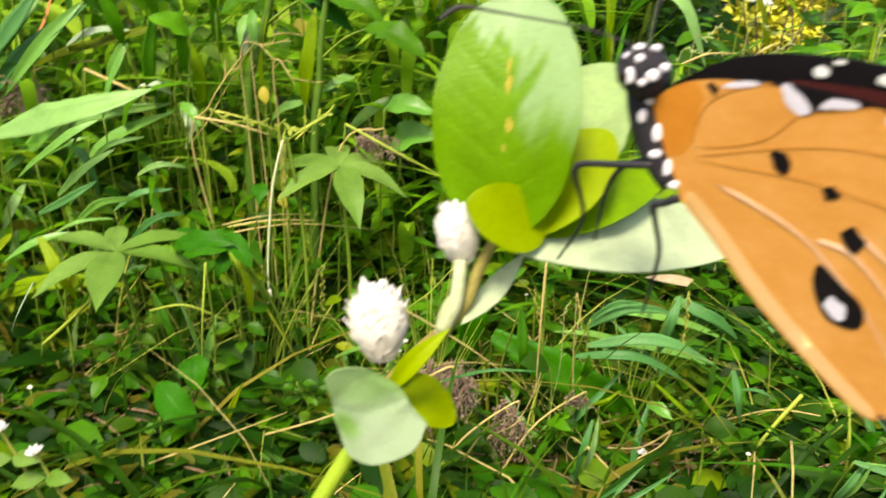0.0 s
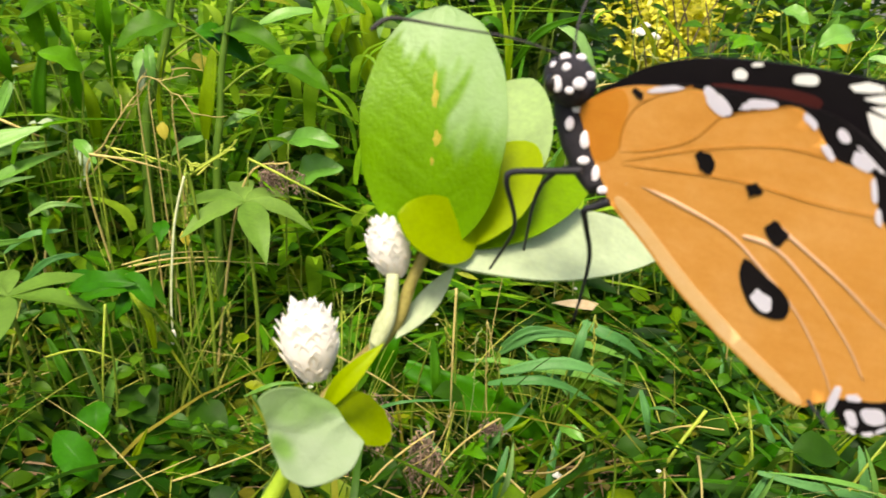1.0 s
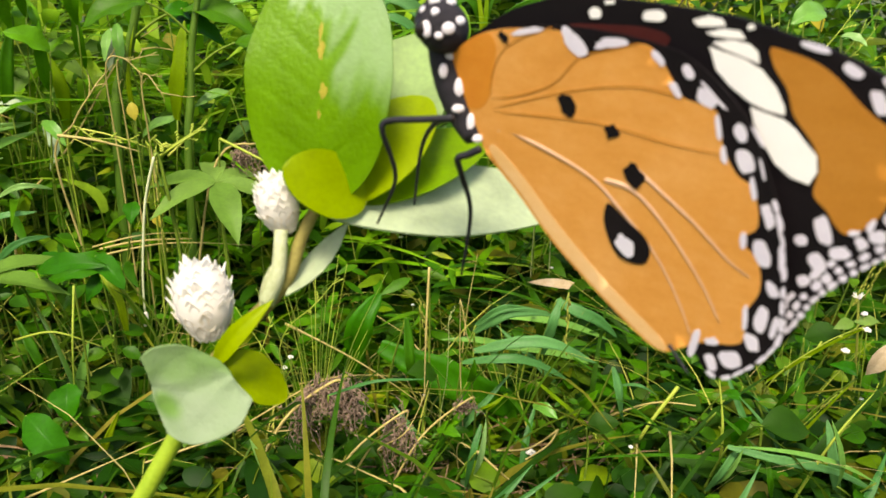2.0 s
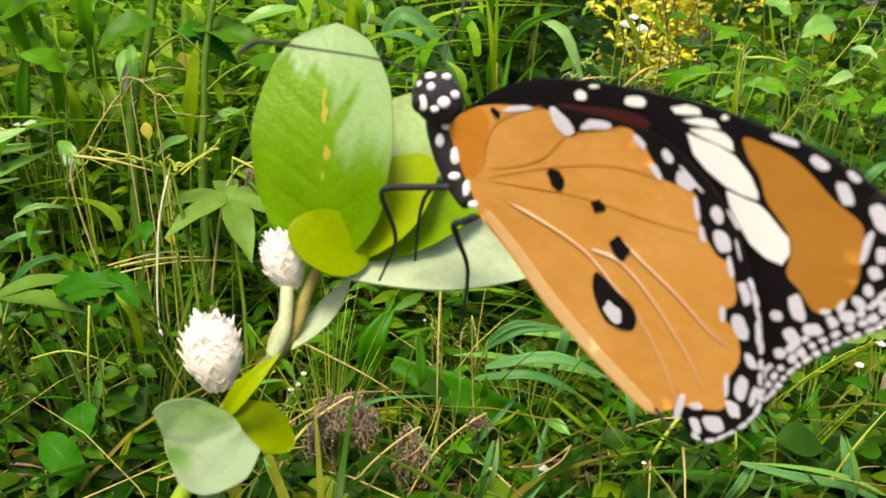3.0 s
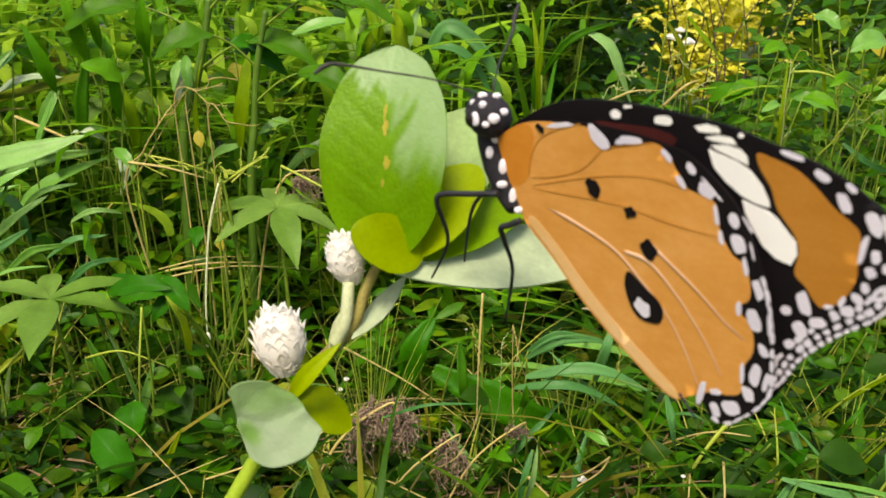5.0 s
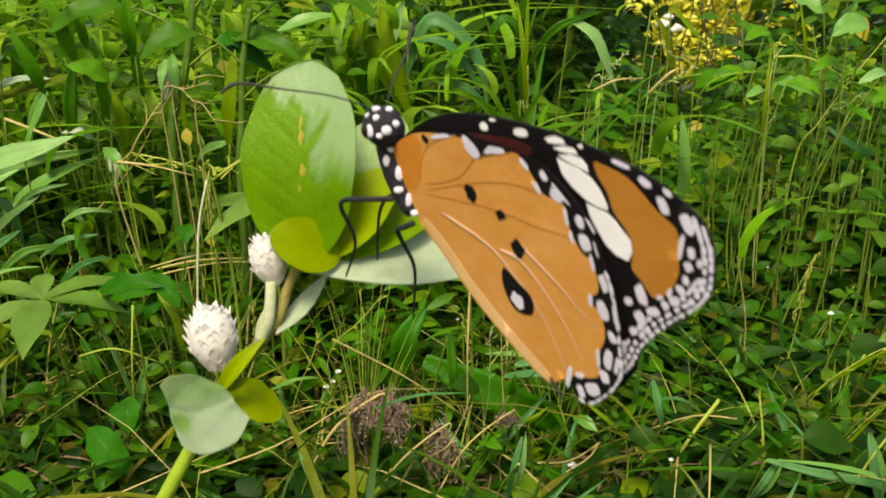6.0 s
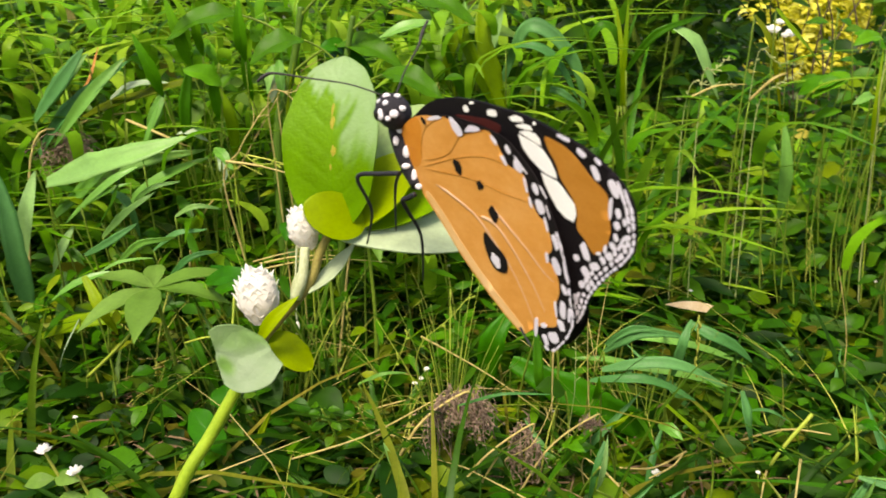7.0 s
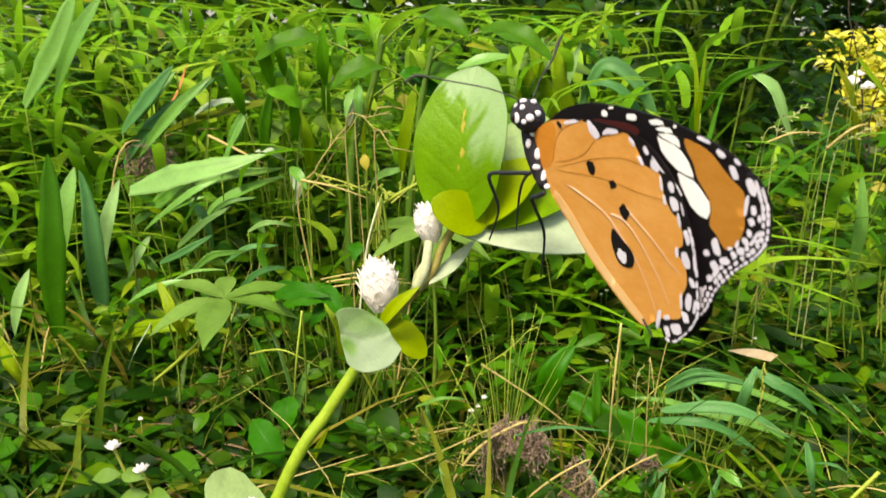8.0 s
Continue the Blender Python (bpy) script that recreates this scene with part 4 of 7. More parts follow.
M_LIGHTLEAF = leafy("fresh_broad_leaf", [(0.0, (0.10, 0.30, 0.02)), (1.0, (0.20, 0.42, 0.04))], 45, 0.36, 0.45, "object", 0.3, tone=0.88, red=0.80)
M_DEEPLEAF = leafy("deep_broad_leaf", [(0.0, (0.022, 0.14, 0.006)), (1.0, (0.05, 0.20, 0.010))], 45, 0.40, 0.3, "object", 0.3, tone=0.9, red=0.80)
def broad_group(first, rows):
    for i, (base, tip, width, kind) in enumerate(rows):
        make_broad_leaf(base, tip, width, kind, first + i)


broad_group(1500, [
    ((-0.254, 0.8, 0.268), (-0.214, 0.78, 0.294), 0.012, "p"),
    ((-0.263, 0.78, 0.379), (-0.257, 0.76, 0.344), 0.0113, "p"),
    ((-0.27, 0.78, 0.374), (-0.272, 0.76, 0.347), 0.0082, "p"),
    ((-0.195, 0.8, 0.384), (-0.219, 0.78, 0.393), 0.0218, "d"),
    ((-0.306, 0.8, 0.376), (-0.302, 0.78, 0.429), 0.0192, "g"),
    ((-0.367, 0.8, 0.37), (-0.376, 0.78, 0.43), 0.0192, "g"),
    ((-0.33, 0.78, 0.314), (-0.327, 0.76, 0.367), 0.0179, "g"),
    ((-0.319, 0.76, 0.355), (-0.349, 0.74, 0.374), 0.0234, "g"),
    ((-0.22, 0.8, 0.384), (-0.165, 0.78, 0.365), 0.0231, "d"),
    ((-0.167, 0.8, 0.315), (-0.198, 0.78, 0.303), 0.0105, "p"),
    ((-0.333, 0.76, 0.291), (-0.308, 0.74, 0.273), 0.0113, "p"),
    ((-0.36, 0.82, 0.382), (-0.358, 0.8, 0.426), 0.0157, "g")])
broad_group(1512, [
    ((-0.401, 0.8, 0.339), (-0.413, 0.78, 0.394), 0.0194, "g"),
    ((-0.315, 0.84, 0.331), (-0.314, 0.82, 0.383), 0.0149, "g"),
    ((-0.265, 0.86, 0.353), (-0.274, 0.84, 0.405), 0.0138, "g"),
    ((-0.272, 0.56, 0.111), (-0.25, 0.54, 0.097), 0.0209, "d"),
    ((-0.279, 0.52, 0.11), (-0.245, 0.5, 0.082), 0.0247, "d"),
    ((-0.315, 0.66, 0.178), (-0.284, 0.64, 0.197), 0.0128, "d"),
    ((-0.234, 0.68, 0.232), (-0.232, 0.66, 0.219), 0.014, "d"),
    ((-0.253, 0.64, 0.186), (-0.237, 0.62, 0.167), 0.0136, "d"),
    ((0.372, 0.84, 0.421), (0.395, 0.82, 0.409), 0.0218, "p"),
    ((0.43, 0.8, 0.399), (0.389, 0.78, 0.39), 0.025, "p"),
    ((0.363, 0.82, 0.339), (0.392, 0.8, 0.331), 0.0177, "g"),
    ((0.467, 0.8, 0.329), (0.438, 0.78, 0.323), 0.0169, "g")])
broad_group(1524, [
    ((0.493, 0.78, 0.318), (0.461, 0.76, 0.318), 0.0179, "g"),
    ((0.329, 0.86, 0.351), (0.288, 0.84, 0.332), 0.0177, "g"),
    ((0.348, 0.84, 0.33), (0.323, 0.82, 0.325), 0.0105, "p"),
    ((0.451, 0.8, 0.375), (0.469, 0.78, 0.369), 0.0126, "p"),
    ((0.456, 0.8, 0.349), (0.421, 0.78, 0.342), 0.0121, "p"),
    ((0.339, 0.5, 0.138), (0.308, 0.48, 0.16), 0.0108, "d"),
    ((0.143, 0.55, 0.092), (0.148, 0.53, 0.115), 0.0089, "g"),
    ((0.415, 0.82, 0.361), (0.382, 0.8, 0.354), 0.0136, "g"),
    ((0.356, 0.86, 0.389), (0.324, 0.84, 0.384), 0.0154, "g"),
    ((0.424, 0.8, 0.311), (0.437, 0.78, 0.304), 0.0135, "g")])
broad_group(1540, [
    ((0.288, 0.53, 0.076), (0.313, 0.51, 0.088), 0.0166, "d"),
    ((0.254, 0.54, 0.107), (0.261, 0.52, 0.112), 0.0112, "d"),
    ((0.265, 0.55, 0.061), (0.275, 0.53, 0.089), 0.0139, "d"),
    ((0.278, 0.86, 0.33), (0.317, 0.84, 0.35), 0.0184, "g"),
    ((0.369, 0.86, 0.335), (0.403, 0.84, 0.325), 0.0184, "p"),
    ((0.463, 0.84, 0.318), (0.478, 0.82, 0.308), 0.0180, "g"),
    ((0.503, 0.84, 0.308), (0.523, 0.82, 0.304), 0.0216, "d"),
    ((0.457, 0.85, 0.251), (0.478, 0.83, 0.263), 0.0146, "g"),
    ((0.3, 0.87, 0.301), (0.32, 0.85, 0.315), 0.0149, "g"),
    ((0.486, 0.86, 0.369), (0.498, 0.84, 0.368), 0.0098, "p"),
    ((0.334, 0.88, 0.392), (0.365, 0.86, 0.377), 0.0138, "g")])
broad_group(1551, [
    ((0.439, 0.86, 0.338), (0.456, 0.84, 0.348), 0.0123, "g"),
    ((-0.132, 0.76, 0.291), (-0.084, 0.74, 0.293), 0.0241, "p"),
    ((-0.128, 0.77, 0.251), (-0.082, 0.75, 0.27), 0.0333, "p"),
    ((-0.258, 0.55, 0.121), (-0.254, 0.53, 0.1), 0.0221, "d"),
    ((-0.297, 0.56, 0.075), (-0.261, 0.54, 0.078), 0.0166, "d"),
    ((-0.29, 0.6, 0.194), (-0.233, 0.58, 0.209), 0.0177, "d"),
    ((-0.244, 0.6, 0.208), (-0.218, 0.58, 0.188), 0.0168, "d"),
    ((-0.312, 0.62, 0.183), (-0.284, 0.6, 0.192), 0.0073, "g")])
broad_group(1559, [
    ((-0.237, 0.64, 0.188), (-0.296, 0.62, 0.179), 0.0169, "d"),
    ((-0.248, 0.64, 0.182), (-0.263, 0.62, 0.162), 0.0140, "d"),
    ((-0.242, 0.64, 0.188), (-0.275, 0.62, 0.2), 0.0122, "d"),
    ((0.031, 0.57, 0.062), (0.041, 0.55, 0.082), 0.0076, "g"),
    ((0.052, 0.57, 0.107), (0.055, 0.55, 0.133), 0.0067, "g"),
    ((0.105, 0.56, 0.09), (0.121, 0.54, 0.089), 0.0108, "p"),
    ((0.027, 0.56, 0.07), (0.043, 0.54, 0.075), 0.0108, "g")])


# ---- single blades and stalks that stand out of the growth ----
# The sunlit look of these blades is put into this brighter colour.
M_LIME = leafy("lime_grass_blade", [(0.0, (0.17, 0.33, 0.015)), (1.0, (0.30, 0.44, 0.03))], 50, 0.40, 0.42, "object", 0.25, tone=0.85, red=1.04, through=(0.35, 0.5, 0.03))
M_OLIVE = leafy("olive_grass_blade", [(0.0, (0.14, 0.20, 0.012)), (1.0, (0.24, 0.28, 0.02))], 50, 0.45, 0.35, "object", 0.3, tone=0.8, red=1.04, through=(0.35, 0.5, 0.03))
M_SILVER = leafy("silvery_leaf", [(0.0, (0.42, 0.50, 0.36)), (1.0, (0.52, 0.58, 0.44))], 60, 0.5, 0.25, "object", 0.2, tone=0.95, blue=0.95, glow=0.1)
M_GOLD = plain("golden_stalk", (0.20, 0.30, 0.02), (0.38, 0.43, 0.06), 90, 0.55, share=0.15)
M_RUSTY = plain("rusty_grass", (0.34, 0.13, 0.03), (0.55, 0.27, 0.08), 70, 0.7, share=0.2)
STRAPS = {
    "teal": (M_TEAL, "single blue-green grass blade arching out of the growth"),
    "pale": (M_BLADE, "single pale grey-green grass blade arching out of the growth"),
    "white": (M_SILVER, "small silvery-white leaf"),
    "lime": (M_LIME, "single yellow-green grass blade, sunlight put into its colour"),
    "green": (M_BROADGRASS, "single fresh green grass blade"),
    "olive": (M_OLIVE, "single dull olive grass blade"),
    "deep": (M_DEEPLEAF, "wide dark green blade lying across the growth"),
    "rust": (M_RUSTY, "rusty orange withered grass blade"),
    "straw": (M_DRY, "thin dry straw-coloured grass stalk"),
    "yellow": (M_GOLD, "thin yellow-green grass stalk")}


def make_strap(kind, width, *pts):
    """One blade or stalk along a bent line, rooted in the ground."""
    mat, label = STRAPS[kind]
    p = np.asarray(pts, float)
    seed = int(abs(p[0][0]) * 1e4 + p[0][2] * 1e5) % 99991
    r = np.random.default_rng(seed)
    line = curve_points(p - p[0], 7)
    thin = kind in ("straw", "yellow")
    wave = np.linspace(0, 1, len(line))
    line = line + np.outer(np.sin(8 * wave + r.uniform(0, 6)) * wave * (1 - 0.5 * wave), (0.25, 0.4, 0.5)) * min(width, 0.012) * 0.45
    ob = thing("wild_stalk" if thin else "sword_leaf_weed", p[0], label, "stalk" if thin else "weed", "single stalks" if thin else "single blades")
    n = len(line)
    s = np.linspace(0, 1, n)
    if thin:
        part("stalk", mesh_of("stalk", *tube(line, width * 0.46 * (1 - s**2.5) + 0.0002, 6), mat), ob)
    else:
        tang = np.gradient(line, axis=0)
        tang /= np.linalg.norm(tang, axis=1)[:, None]
        face = np.array([0.1, -0.8, 0.6])
        side = np.cross(tang, face)
        side /= np.linalg.norm(side, axis=1)[:, None] + 1e-9
        nor = np.cross(side, tang)
        turn = r.uniform(-0.55, 0.55) + r.uniform(-0.7, 0.7) * s
        side, nor = side * np.cos(turn)[:, None] + nor * np.sin(turn)[:, None], nor * np.cos(turn)[:, None] - side * np.sin(turn)[:, None]
        w = 0.56 * width * np.clip(0.35 + 1.9 * s, 0, 1) * (1 - s**3.2) + 0.0002
        w = w * (1 + 0.06 * np.sin(17 * s + r.uniform(0, 6)) + 0.04 * np.sin(41 * s))
        cols = np.array([-1.0, -0.5, 0.0, 0.5, 1.0])
        top = np.stack([line + side * (w * c)[:, None] + nor * (0.32 * w * abs(c))[:, None] for c in cols], 1).reshape(-1, 3)
        low = top - np.repeat(nor, 5, 0) * 0.0003
        k = len(top)
        faces = []
        for i in range(n - 1):
            for j in range(4):
                a = i * 5 + j
                faces += [(a, a + 1, a + 6, a + 5), (a + k, a + 5 + k, a + 6 + k, a + 1 + k)]
            faces += [(i * 5, i * 5 + 5, i * 5 + 5 + k, i * 5 + k), (i * 5 + 4, i * 5 + 4 + k, i * 5 + 9 + k, i * 5 + 9)]
        part("blade", mesh_of("blade", np.concatenate([top, low]), faces, mat), ob)
    high = p[0][2] - ground_z(p[0][0], p[0][1])
    if high > 0.015:
        foot = np.array([r.normal(0, 0.012), 0.03, -high - 0.004])
        part("root_stalk", mesh_of("root_stalk", *tube(curve_points([foot, foot * 0.5 + np.array([r.normal(0, 0.01), 0.012, 0]), (0, 0, 0)], 5), np.linspace(0.0014, 0.0008, 11), 5), M_STALK), ob)


make_strap("teal", 0.0159, (-0.039, 0.930, 0.343), (-0.012, 0.921, 0.403), (0.022, 0.918, 0.393), (0.048, 0.921, 0.352), (0.056, 0.930, 0.303))
make_strap("teal", 0.0118, (-0.035, 0.920, 0.381), (-0.006, 0.910, 0.384), (0.025, 0.910, 0.364), (0.049, 0.920, 0.324))
make_strap("teal", 0.0078, (0.000, 0.910, 0.335), (0.030, 0.898, 0.332), (0.054, 0.910, 0.310))
make_strap("lime", 0.0061, (0.105, 0.950, 0.310), (0.099, 0.938, 0.370), (0.092, 0.950, 0.426))
make_strap("lime", 0.0061, (0.101, 0.950, 0.310), (0.102, 0.938, 0.370), (0.106, 0.950, 0.432))
make_strap("green", 0.0054, (0.099, 0.955, 0.310), (0.098, 0.943, 0.357), (0.119, 0.955, 0.426))
make_strap("green", 0.0108, (0.100, 0.950, 0.372), (0.090, 0.942, 0.396), (0.075, 0.938, 0.404), (0.063, 0.942, 0.387), (0.065, 0.950, 0.359))
make_strap("green", 0.0093, (0.105, 0.940, 0.352), (0.126, 0.930, 0.384), (0.151, 0.930, 0.402), (0.192, 0.940, 0.412))
make_strap("pale", 0.0173, (0.152, 0.935, 0.403), (0.177, 0.925, 0.385), (0.193, 0.925, 0.357), (0.211, 0.935, 0.317))
make_strap("lime", 0.0218, (-0.037, 0.900, 0.305), (-0.057, 0.888, 0.379), (-0.062, 0.900, 0.438))
make_strap("lime", 0.0159, (-0.047, 0.930, 0.308), (-0.079, 0.918, 0.384), (-0.102, 0.930, 0.439))
make_strap("lime", 0.0133, (-0.111, 0.940, 0.339), (-0.095, 0.928, 0.390), (-0.069, 0.940, 0.426))
make_strap("olive", 0.0064, (0.237, 0.900, 0.413), (0.255, 0.888, 0.377), (0.273, 0.900, 0.307))
make_strap("pale", 0.0176, (-0.514, 0.820, 0.214), (-0.482, 0.810, 0.254), (-0.431, 0.810, 0.271), (-0.365, 0.820, 0.281))
make_strap("pale", 0.0151, (-0.555, 0.810, 0.202), (-0.510, 0.800, 0.235), (-0.479, 0.800, 0.263), (-0.465, 0.810, 0.270))
make_strap("teal", 0.0195, (-0.553, 0.800, 0.277), (-0.510, 0.790, 0.324), (-0.465, 0.790, 0.356), (-0.435, 0.800, 0.381))
make_strap("teal", 0.0170, (-0.547, 0.790, 0.316), (-0.505, 0.778, 0.357), (-0.480, 0.790, 0.394))
make_strap("white", 0.0076, (-0.472, 0.820, 0.337), (-0.441, 0.808, 0.352), (-0.402, 0.820, 0.355))
make_strap("olive", 0.0119, (-0.516, 0.830, 0.314), (-0.465, 0.820, 0.333), (-0.391, 0.820, 0.353), (-0.338, 0.830, 0.364))
make_strap("pale", 0.0118, (-0.411, 0.820, 0.345), (-0.418, 0.808, 0.314), (-0.441, 0.820, 0.277))
make_strap("white", 0.0093, (-0.394, 0.810, 0.299), (-0.368, 0.798, 0.301), (-0.359, 0.810, 0.288))
make_strap("straw", 0.0034, (-0.446, 0.800, 0.316), (-0.396, 0.788, 0.298), (-0.377, 0.800, 0.286))
make_strap("straw", 0.0030, (-0.522, 0.840, 0.308), (-0.483, 0.828, 0.318), (-0.452, 0.840, 0.320))
make_strap("rust", 0.0053, (-0.534, 0.830, 0.318), (-0.494, 0.818, 0.357), (-0.484, 0.830, 0.394))
make_strap("white", 0.0103, (-0.347, 0.800, 0.280), (-0.335, 0.788, 0.262), (-0.346, 0.800, 0.237))
make_strap("white", 0.0102, (-0.270, 0.790, 0.373), (-0.270, 0.778, 0.355), (-0.276, 0.790, 0.335))
make_strap("lime", 0.0146, (-0.214, 0.780, 0.289), (-0.207, 0.768, 0.337), (-0.200, 0.780, 0.384))
make_strap("lime", 0.0126, (-0.325, 0.800, 0.280), (-0.326, 0.788, 0.327), (-0.352, 0.800, 0.375))
make_strap("green", 0.0128, (-0.381, 0.810, 0.289), (-0.377, 0.798, 0.336), (-0.367, 0.810, 0.385))
make_strap("lime", 0.0068, (-0.257, 0.790, 0.289), (-0.256, 0.778, 0.330), (-0.250, 0.790, 0.377))
make_strap("straw", 0.0025, (-0.299, 0.700, 0.287), (-0.266, 0.688, 0.285), (-0.229, 0.700, 0.273))
make_strap("yellow", 0.0025, (-0.219, 0.700, 0.265), (-0.195, 0.688, 0.281), (-0.172, 0.700, 0.295))
make_strap("yellow", 0.0020, (-0.231, 0.700, 0.224), (-0.217, 0.688, 0.262), (-0.215, 0.700, 0.280))
make_strap("yellow", 0.0026, (-0.164, 0.720, 0.281), (-0.121, 0.708, 0.262), (-0.066, 0.720, 0.230))
make_strap("straw", 0.0021, (-0.280, 0.720, 0.177), (-0.240, 0.708, 0.188), (-0.194, 0.720, 0.187))
make_strap("yellow", 0.0031, (-0.414, 0.600, 0.100), (-0.365, 0.588, 0.144), (-0.346, 0.600, 0.174))
make_strap("lime", 0.0097, (-0.404, 0.600, 0.199), (-0.384, 0.588, 0.174), (-0.379, 0.600, 0.142))
make_strap("white", 0.0019, (-0.438, 0.640, 0.143), (-0.451, 0.628, 0.114), (-0.466, 0.640, 0.091))
make_strap("teal", 0.0067, (0.068, 0.660, 0.120), (0.092, 0.648, 0.140), (0.135, 0.660, 0.133))
make_strap("teal", 0.0084, (0.127, 0.640, 0.099), (0.133, 0.628, 0.136), (0.141, 0.640, 0.153))
make_strap("teal", 0.0100, (0.062, 0.620, 0.112), (0.098, 0.610, 0.123), (0.136, 0.610, 0.120), (0.172, 0.620, 0.099))
make_strap("teal", 0.0109, (0.146, 0.680, 0.136), (0.175, 0.668, 0.124), (0.207, 0.680, 0.099))
make_strap("lime", 0.0043, (0.112, 0.580, 0.100), (0.147, 0.568, 0.071), (0.188, 0.580, 0.019))
make_strap("yellow", 0.0034, (0.229, 0.570, 0.099), (0.196, 0.558, 0.057), (0.188, 0.570, 0.001))
make_strap("teal", 0.0084, (0.172, 0.570, 0.118), (0.175, 0.558, 0.097), (0.185, 0.570, 0.065))
make_strap("teal", 0.0034, (0.183, 0.580, 0.096), (0.197, 0.568, 0.101), (0.216, 0.580, 0.085))
make_strap("straw", 0.0018, (0.021, 0.600, 0.196), (0.018, 0.588, 0.136), (0.018, 0.600, 0.072))
make_strap("teal", 0.0048, (0.060, 0.540, 0.084), (0.052, 0.528, 0.062), (0.048, 0.540, 0.024))
make_strap("straw", 0.0016, (0.055, 0.520, 0.072), (0.071, 0.508, 0.061), (0.097, 0.520, 0.032))
make_strap("lime", 0.0021, (0.070, 0.580, 0.075), (0.077, 0.568, 0.089), (0.086, 0.580, 0.091))
make_strap("teal", 0.0060, (0.231, 0.470, 0.100), (0.267, 0.460, 0.094), (0.310, 0.460, 0.082), (0.354, 0.470, 0.058))
make_strap("teal", 0.0072, (0.328, 0.480, 0.045), (0.311, 0.468, 0.089), (0.309, 0.480, 0.116))
make_strap("teal", 0.0062, (0.223, 0.480, 0.057), (0.230, 0.468, 0.084), (0.247, 0.480, 0.097))
make_strap("yellow", 0.0021, (0.287, 0.470, 0.053), (0.302, 0.458, 0.109), (0.335, 0.470, 0.141))
make_strap("yellow", 0.0023, (0.249, 0.520, 0.038), (0.244, 0.508, 0.088), (0.241, 0.520, 0.132))
make_strap("lime", 0.0035, (0.321, 0.600, 0.088), (0.358, 0.588, 0.124), (0.415, 0.600, 0.142))
make_strap("green", 0.0043, (0.242, 0.520, 0.101), (0.264, 0.508, 0.082), (0.297, 0.520, 0.044))
make_strap("green", 0.0036, (0.298, 0.540, 0.091), (0.306, 0.528, 0.117), (0.323, 0.540, 0.128))
make_strap("lime", 0.0024, (0.296, 0.530, 0.043), (0.318, 0.518, 0.089), (0.357, 0.530, 0.121))
make_strap("green", 0.0050, (0.270, 0.470, 0.054), (0.260, 0.458, 0.079), (0.262, 0.470, 0.090))
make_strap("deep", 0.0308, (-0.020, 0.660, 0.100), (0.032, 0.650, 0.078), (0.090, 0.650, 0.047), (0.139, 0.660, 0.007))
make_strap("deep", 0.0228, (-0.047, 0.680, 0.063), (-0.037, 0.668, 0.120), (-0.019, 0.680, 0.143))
make_strap("green", 0.0092, (0.003, 0.630, 0.140), (0.006, 0.618, 0.107), (0.010, 0.630, 0.068))
make_strap("teal", 0.0082, (0.052, 0.620, 0.101), (0.098, 0.608, 0.109), (0.149, 0.620, 0.082))
make_strap("teal", 0.0087, (0.067, 0.660, 0.113), (0.096, 0.648, 0.136), (0.142, 0.660, 0.128))
make_strap("teal", 0.0021, (-0.061, 0.560, 0.102), (-0.024, 0.548, 0.119), (0.016, 0.560, 0.115))
make_strap("lime", 0.0021, (0.059, 0.570, 0.080), (0.072, 0.558, 0.093), (0.085, 0.570, 0.095))
make_strap("teal", 0.0087, (-0.106, 0.530, 0.045), (-0.111, 0.518, 0.077), (-0.122, 0.530, 0.090))
make_strap("pale", 0.0026, (-0.151, 0.580, 0.110), (-0.128, 0.568, 0.125), (-0.107, 0.580, 0.122))
make_strap("lime", 0.0066, (-0.254, 0.560, 0.027), (-0.235, 0.548, 0.069), (-0.225, 0.560, 0.092))
make_strap("green", 0.0071, (-0.311, 0.600, 0.153), (-0.294, 0.588, 0.126), (-0.286, 0.600, 0.084))
make_strap("yellow", 0.0016, (-0.245, 0.550, 0.200), (-0.246, 0.538, 0.161), (-0.254, 0.550, 0.111))
make_strap("lime", 0.0064, (-0.248, 0.620, 0.186), (-0.231, 0.608, 0.165), (-0.231, 0.620, 0.125))
make_strap("yellow", 0.0017, (-0.306, 0.580, 0.145), (-0.270, 0.568, 0.156), (-0.239, 0.580, 0.138))
make_strap("teal", 0.0122, (0.496, 0.850, 0.202), (0.515, 0.838, 0.237), (0.548, 0.850, 0.258))
make_strap("lime", 0.0037, (0.359, 0.860, 0.261), (0.354, 0.848, 0.318), (0.360, 0.860, 0.378))
make_strap("lime", 0.0037, (0.416, 0.870, 0.287), (0.399, 0.858, 0.359), (0.390, 0.870, 0.424))
make_strap("teal", 0.0060, (0.421, 0.840, 0.288), (0.444, 0.828, 0.270), (0.495, 0.840, 0.246))
make_strap("yellow", 0.0030, (0.363, 0.850, 0.363), (0.395, 0.838, 0.361), (0.447, 0.850, 0.335))
make_strap("straw", 0.0037, (0.229, 0.860, 0.325), (0.246, 0.848, 0.346), (0.267, 0.860, 0.354))
make_strap("straw", 0.0025, (0.166, 0.860, 0.328), (0.191, 0.848, 0.341), (0.225, 0.860, 0.342))
make_strap("lime", 0.0088, (0.254, 0.880, 0.419), (0.280, 0.868, 0.384), (0.308, 0.880, 0.356))
make_strap("green", 0.0260, (-0.556, 0.660, 0.110), (-0.547, 0.648, 0.217), (-0.551, 0.660, 0.308))
make_strap("teal", 0.0200, (-0.527, 0.700, 0.125), (-0.527, 0.688, 0.210), (-0.545, 0.700, 0.286))
make_strap("pale", 0.0269, (-0.677, 0.800, 0.340), (-0.625, 0.788, 0.406), (-0.599, 0.800, 0.475))
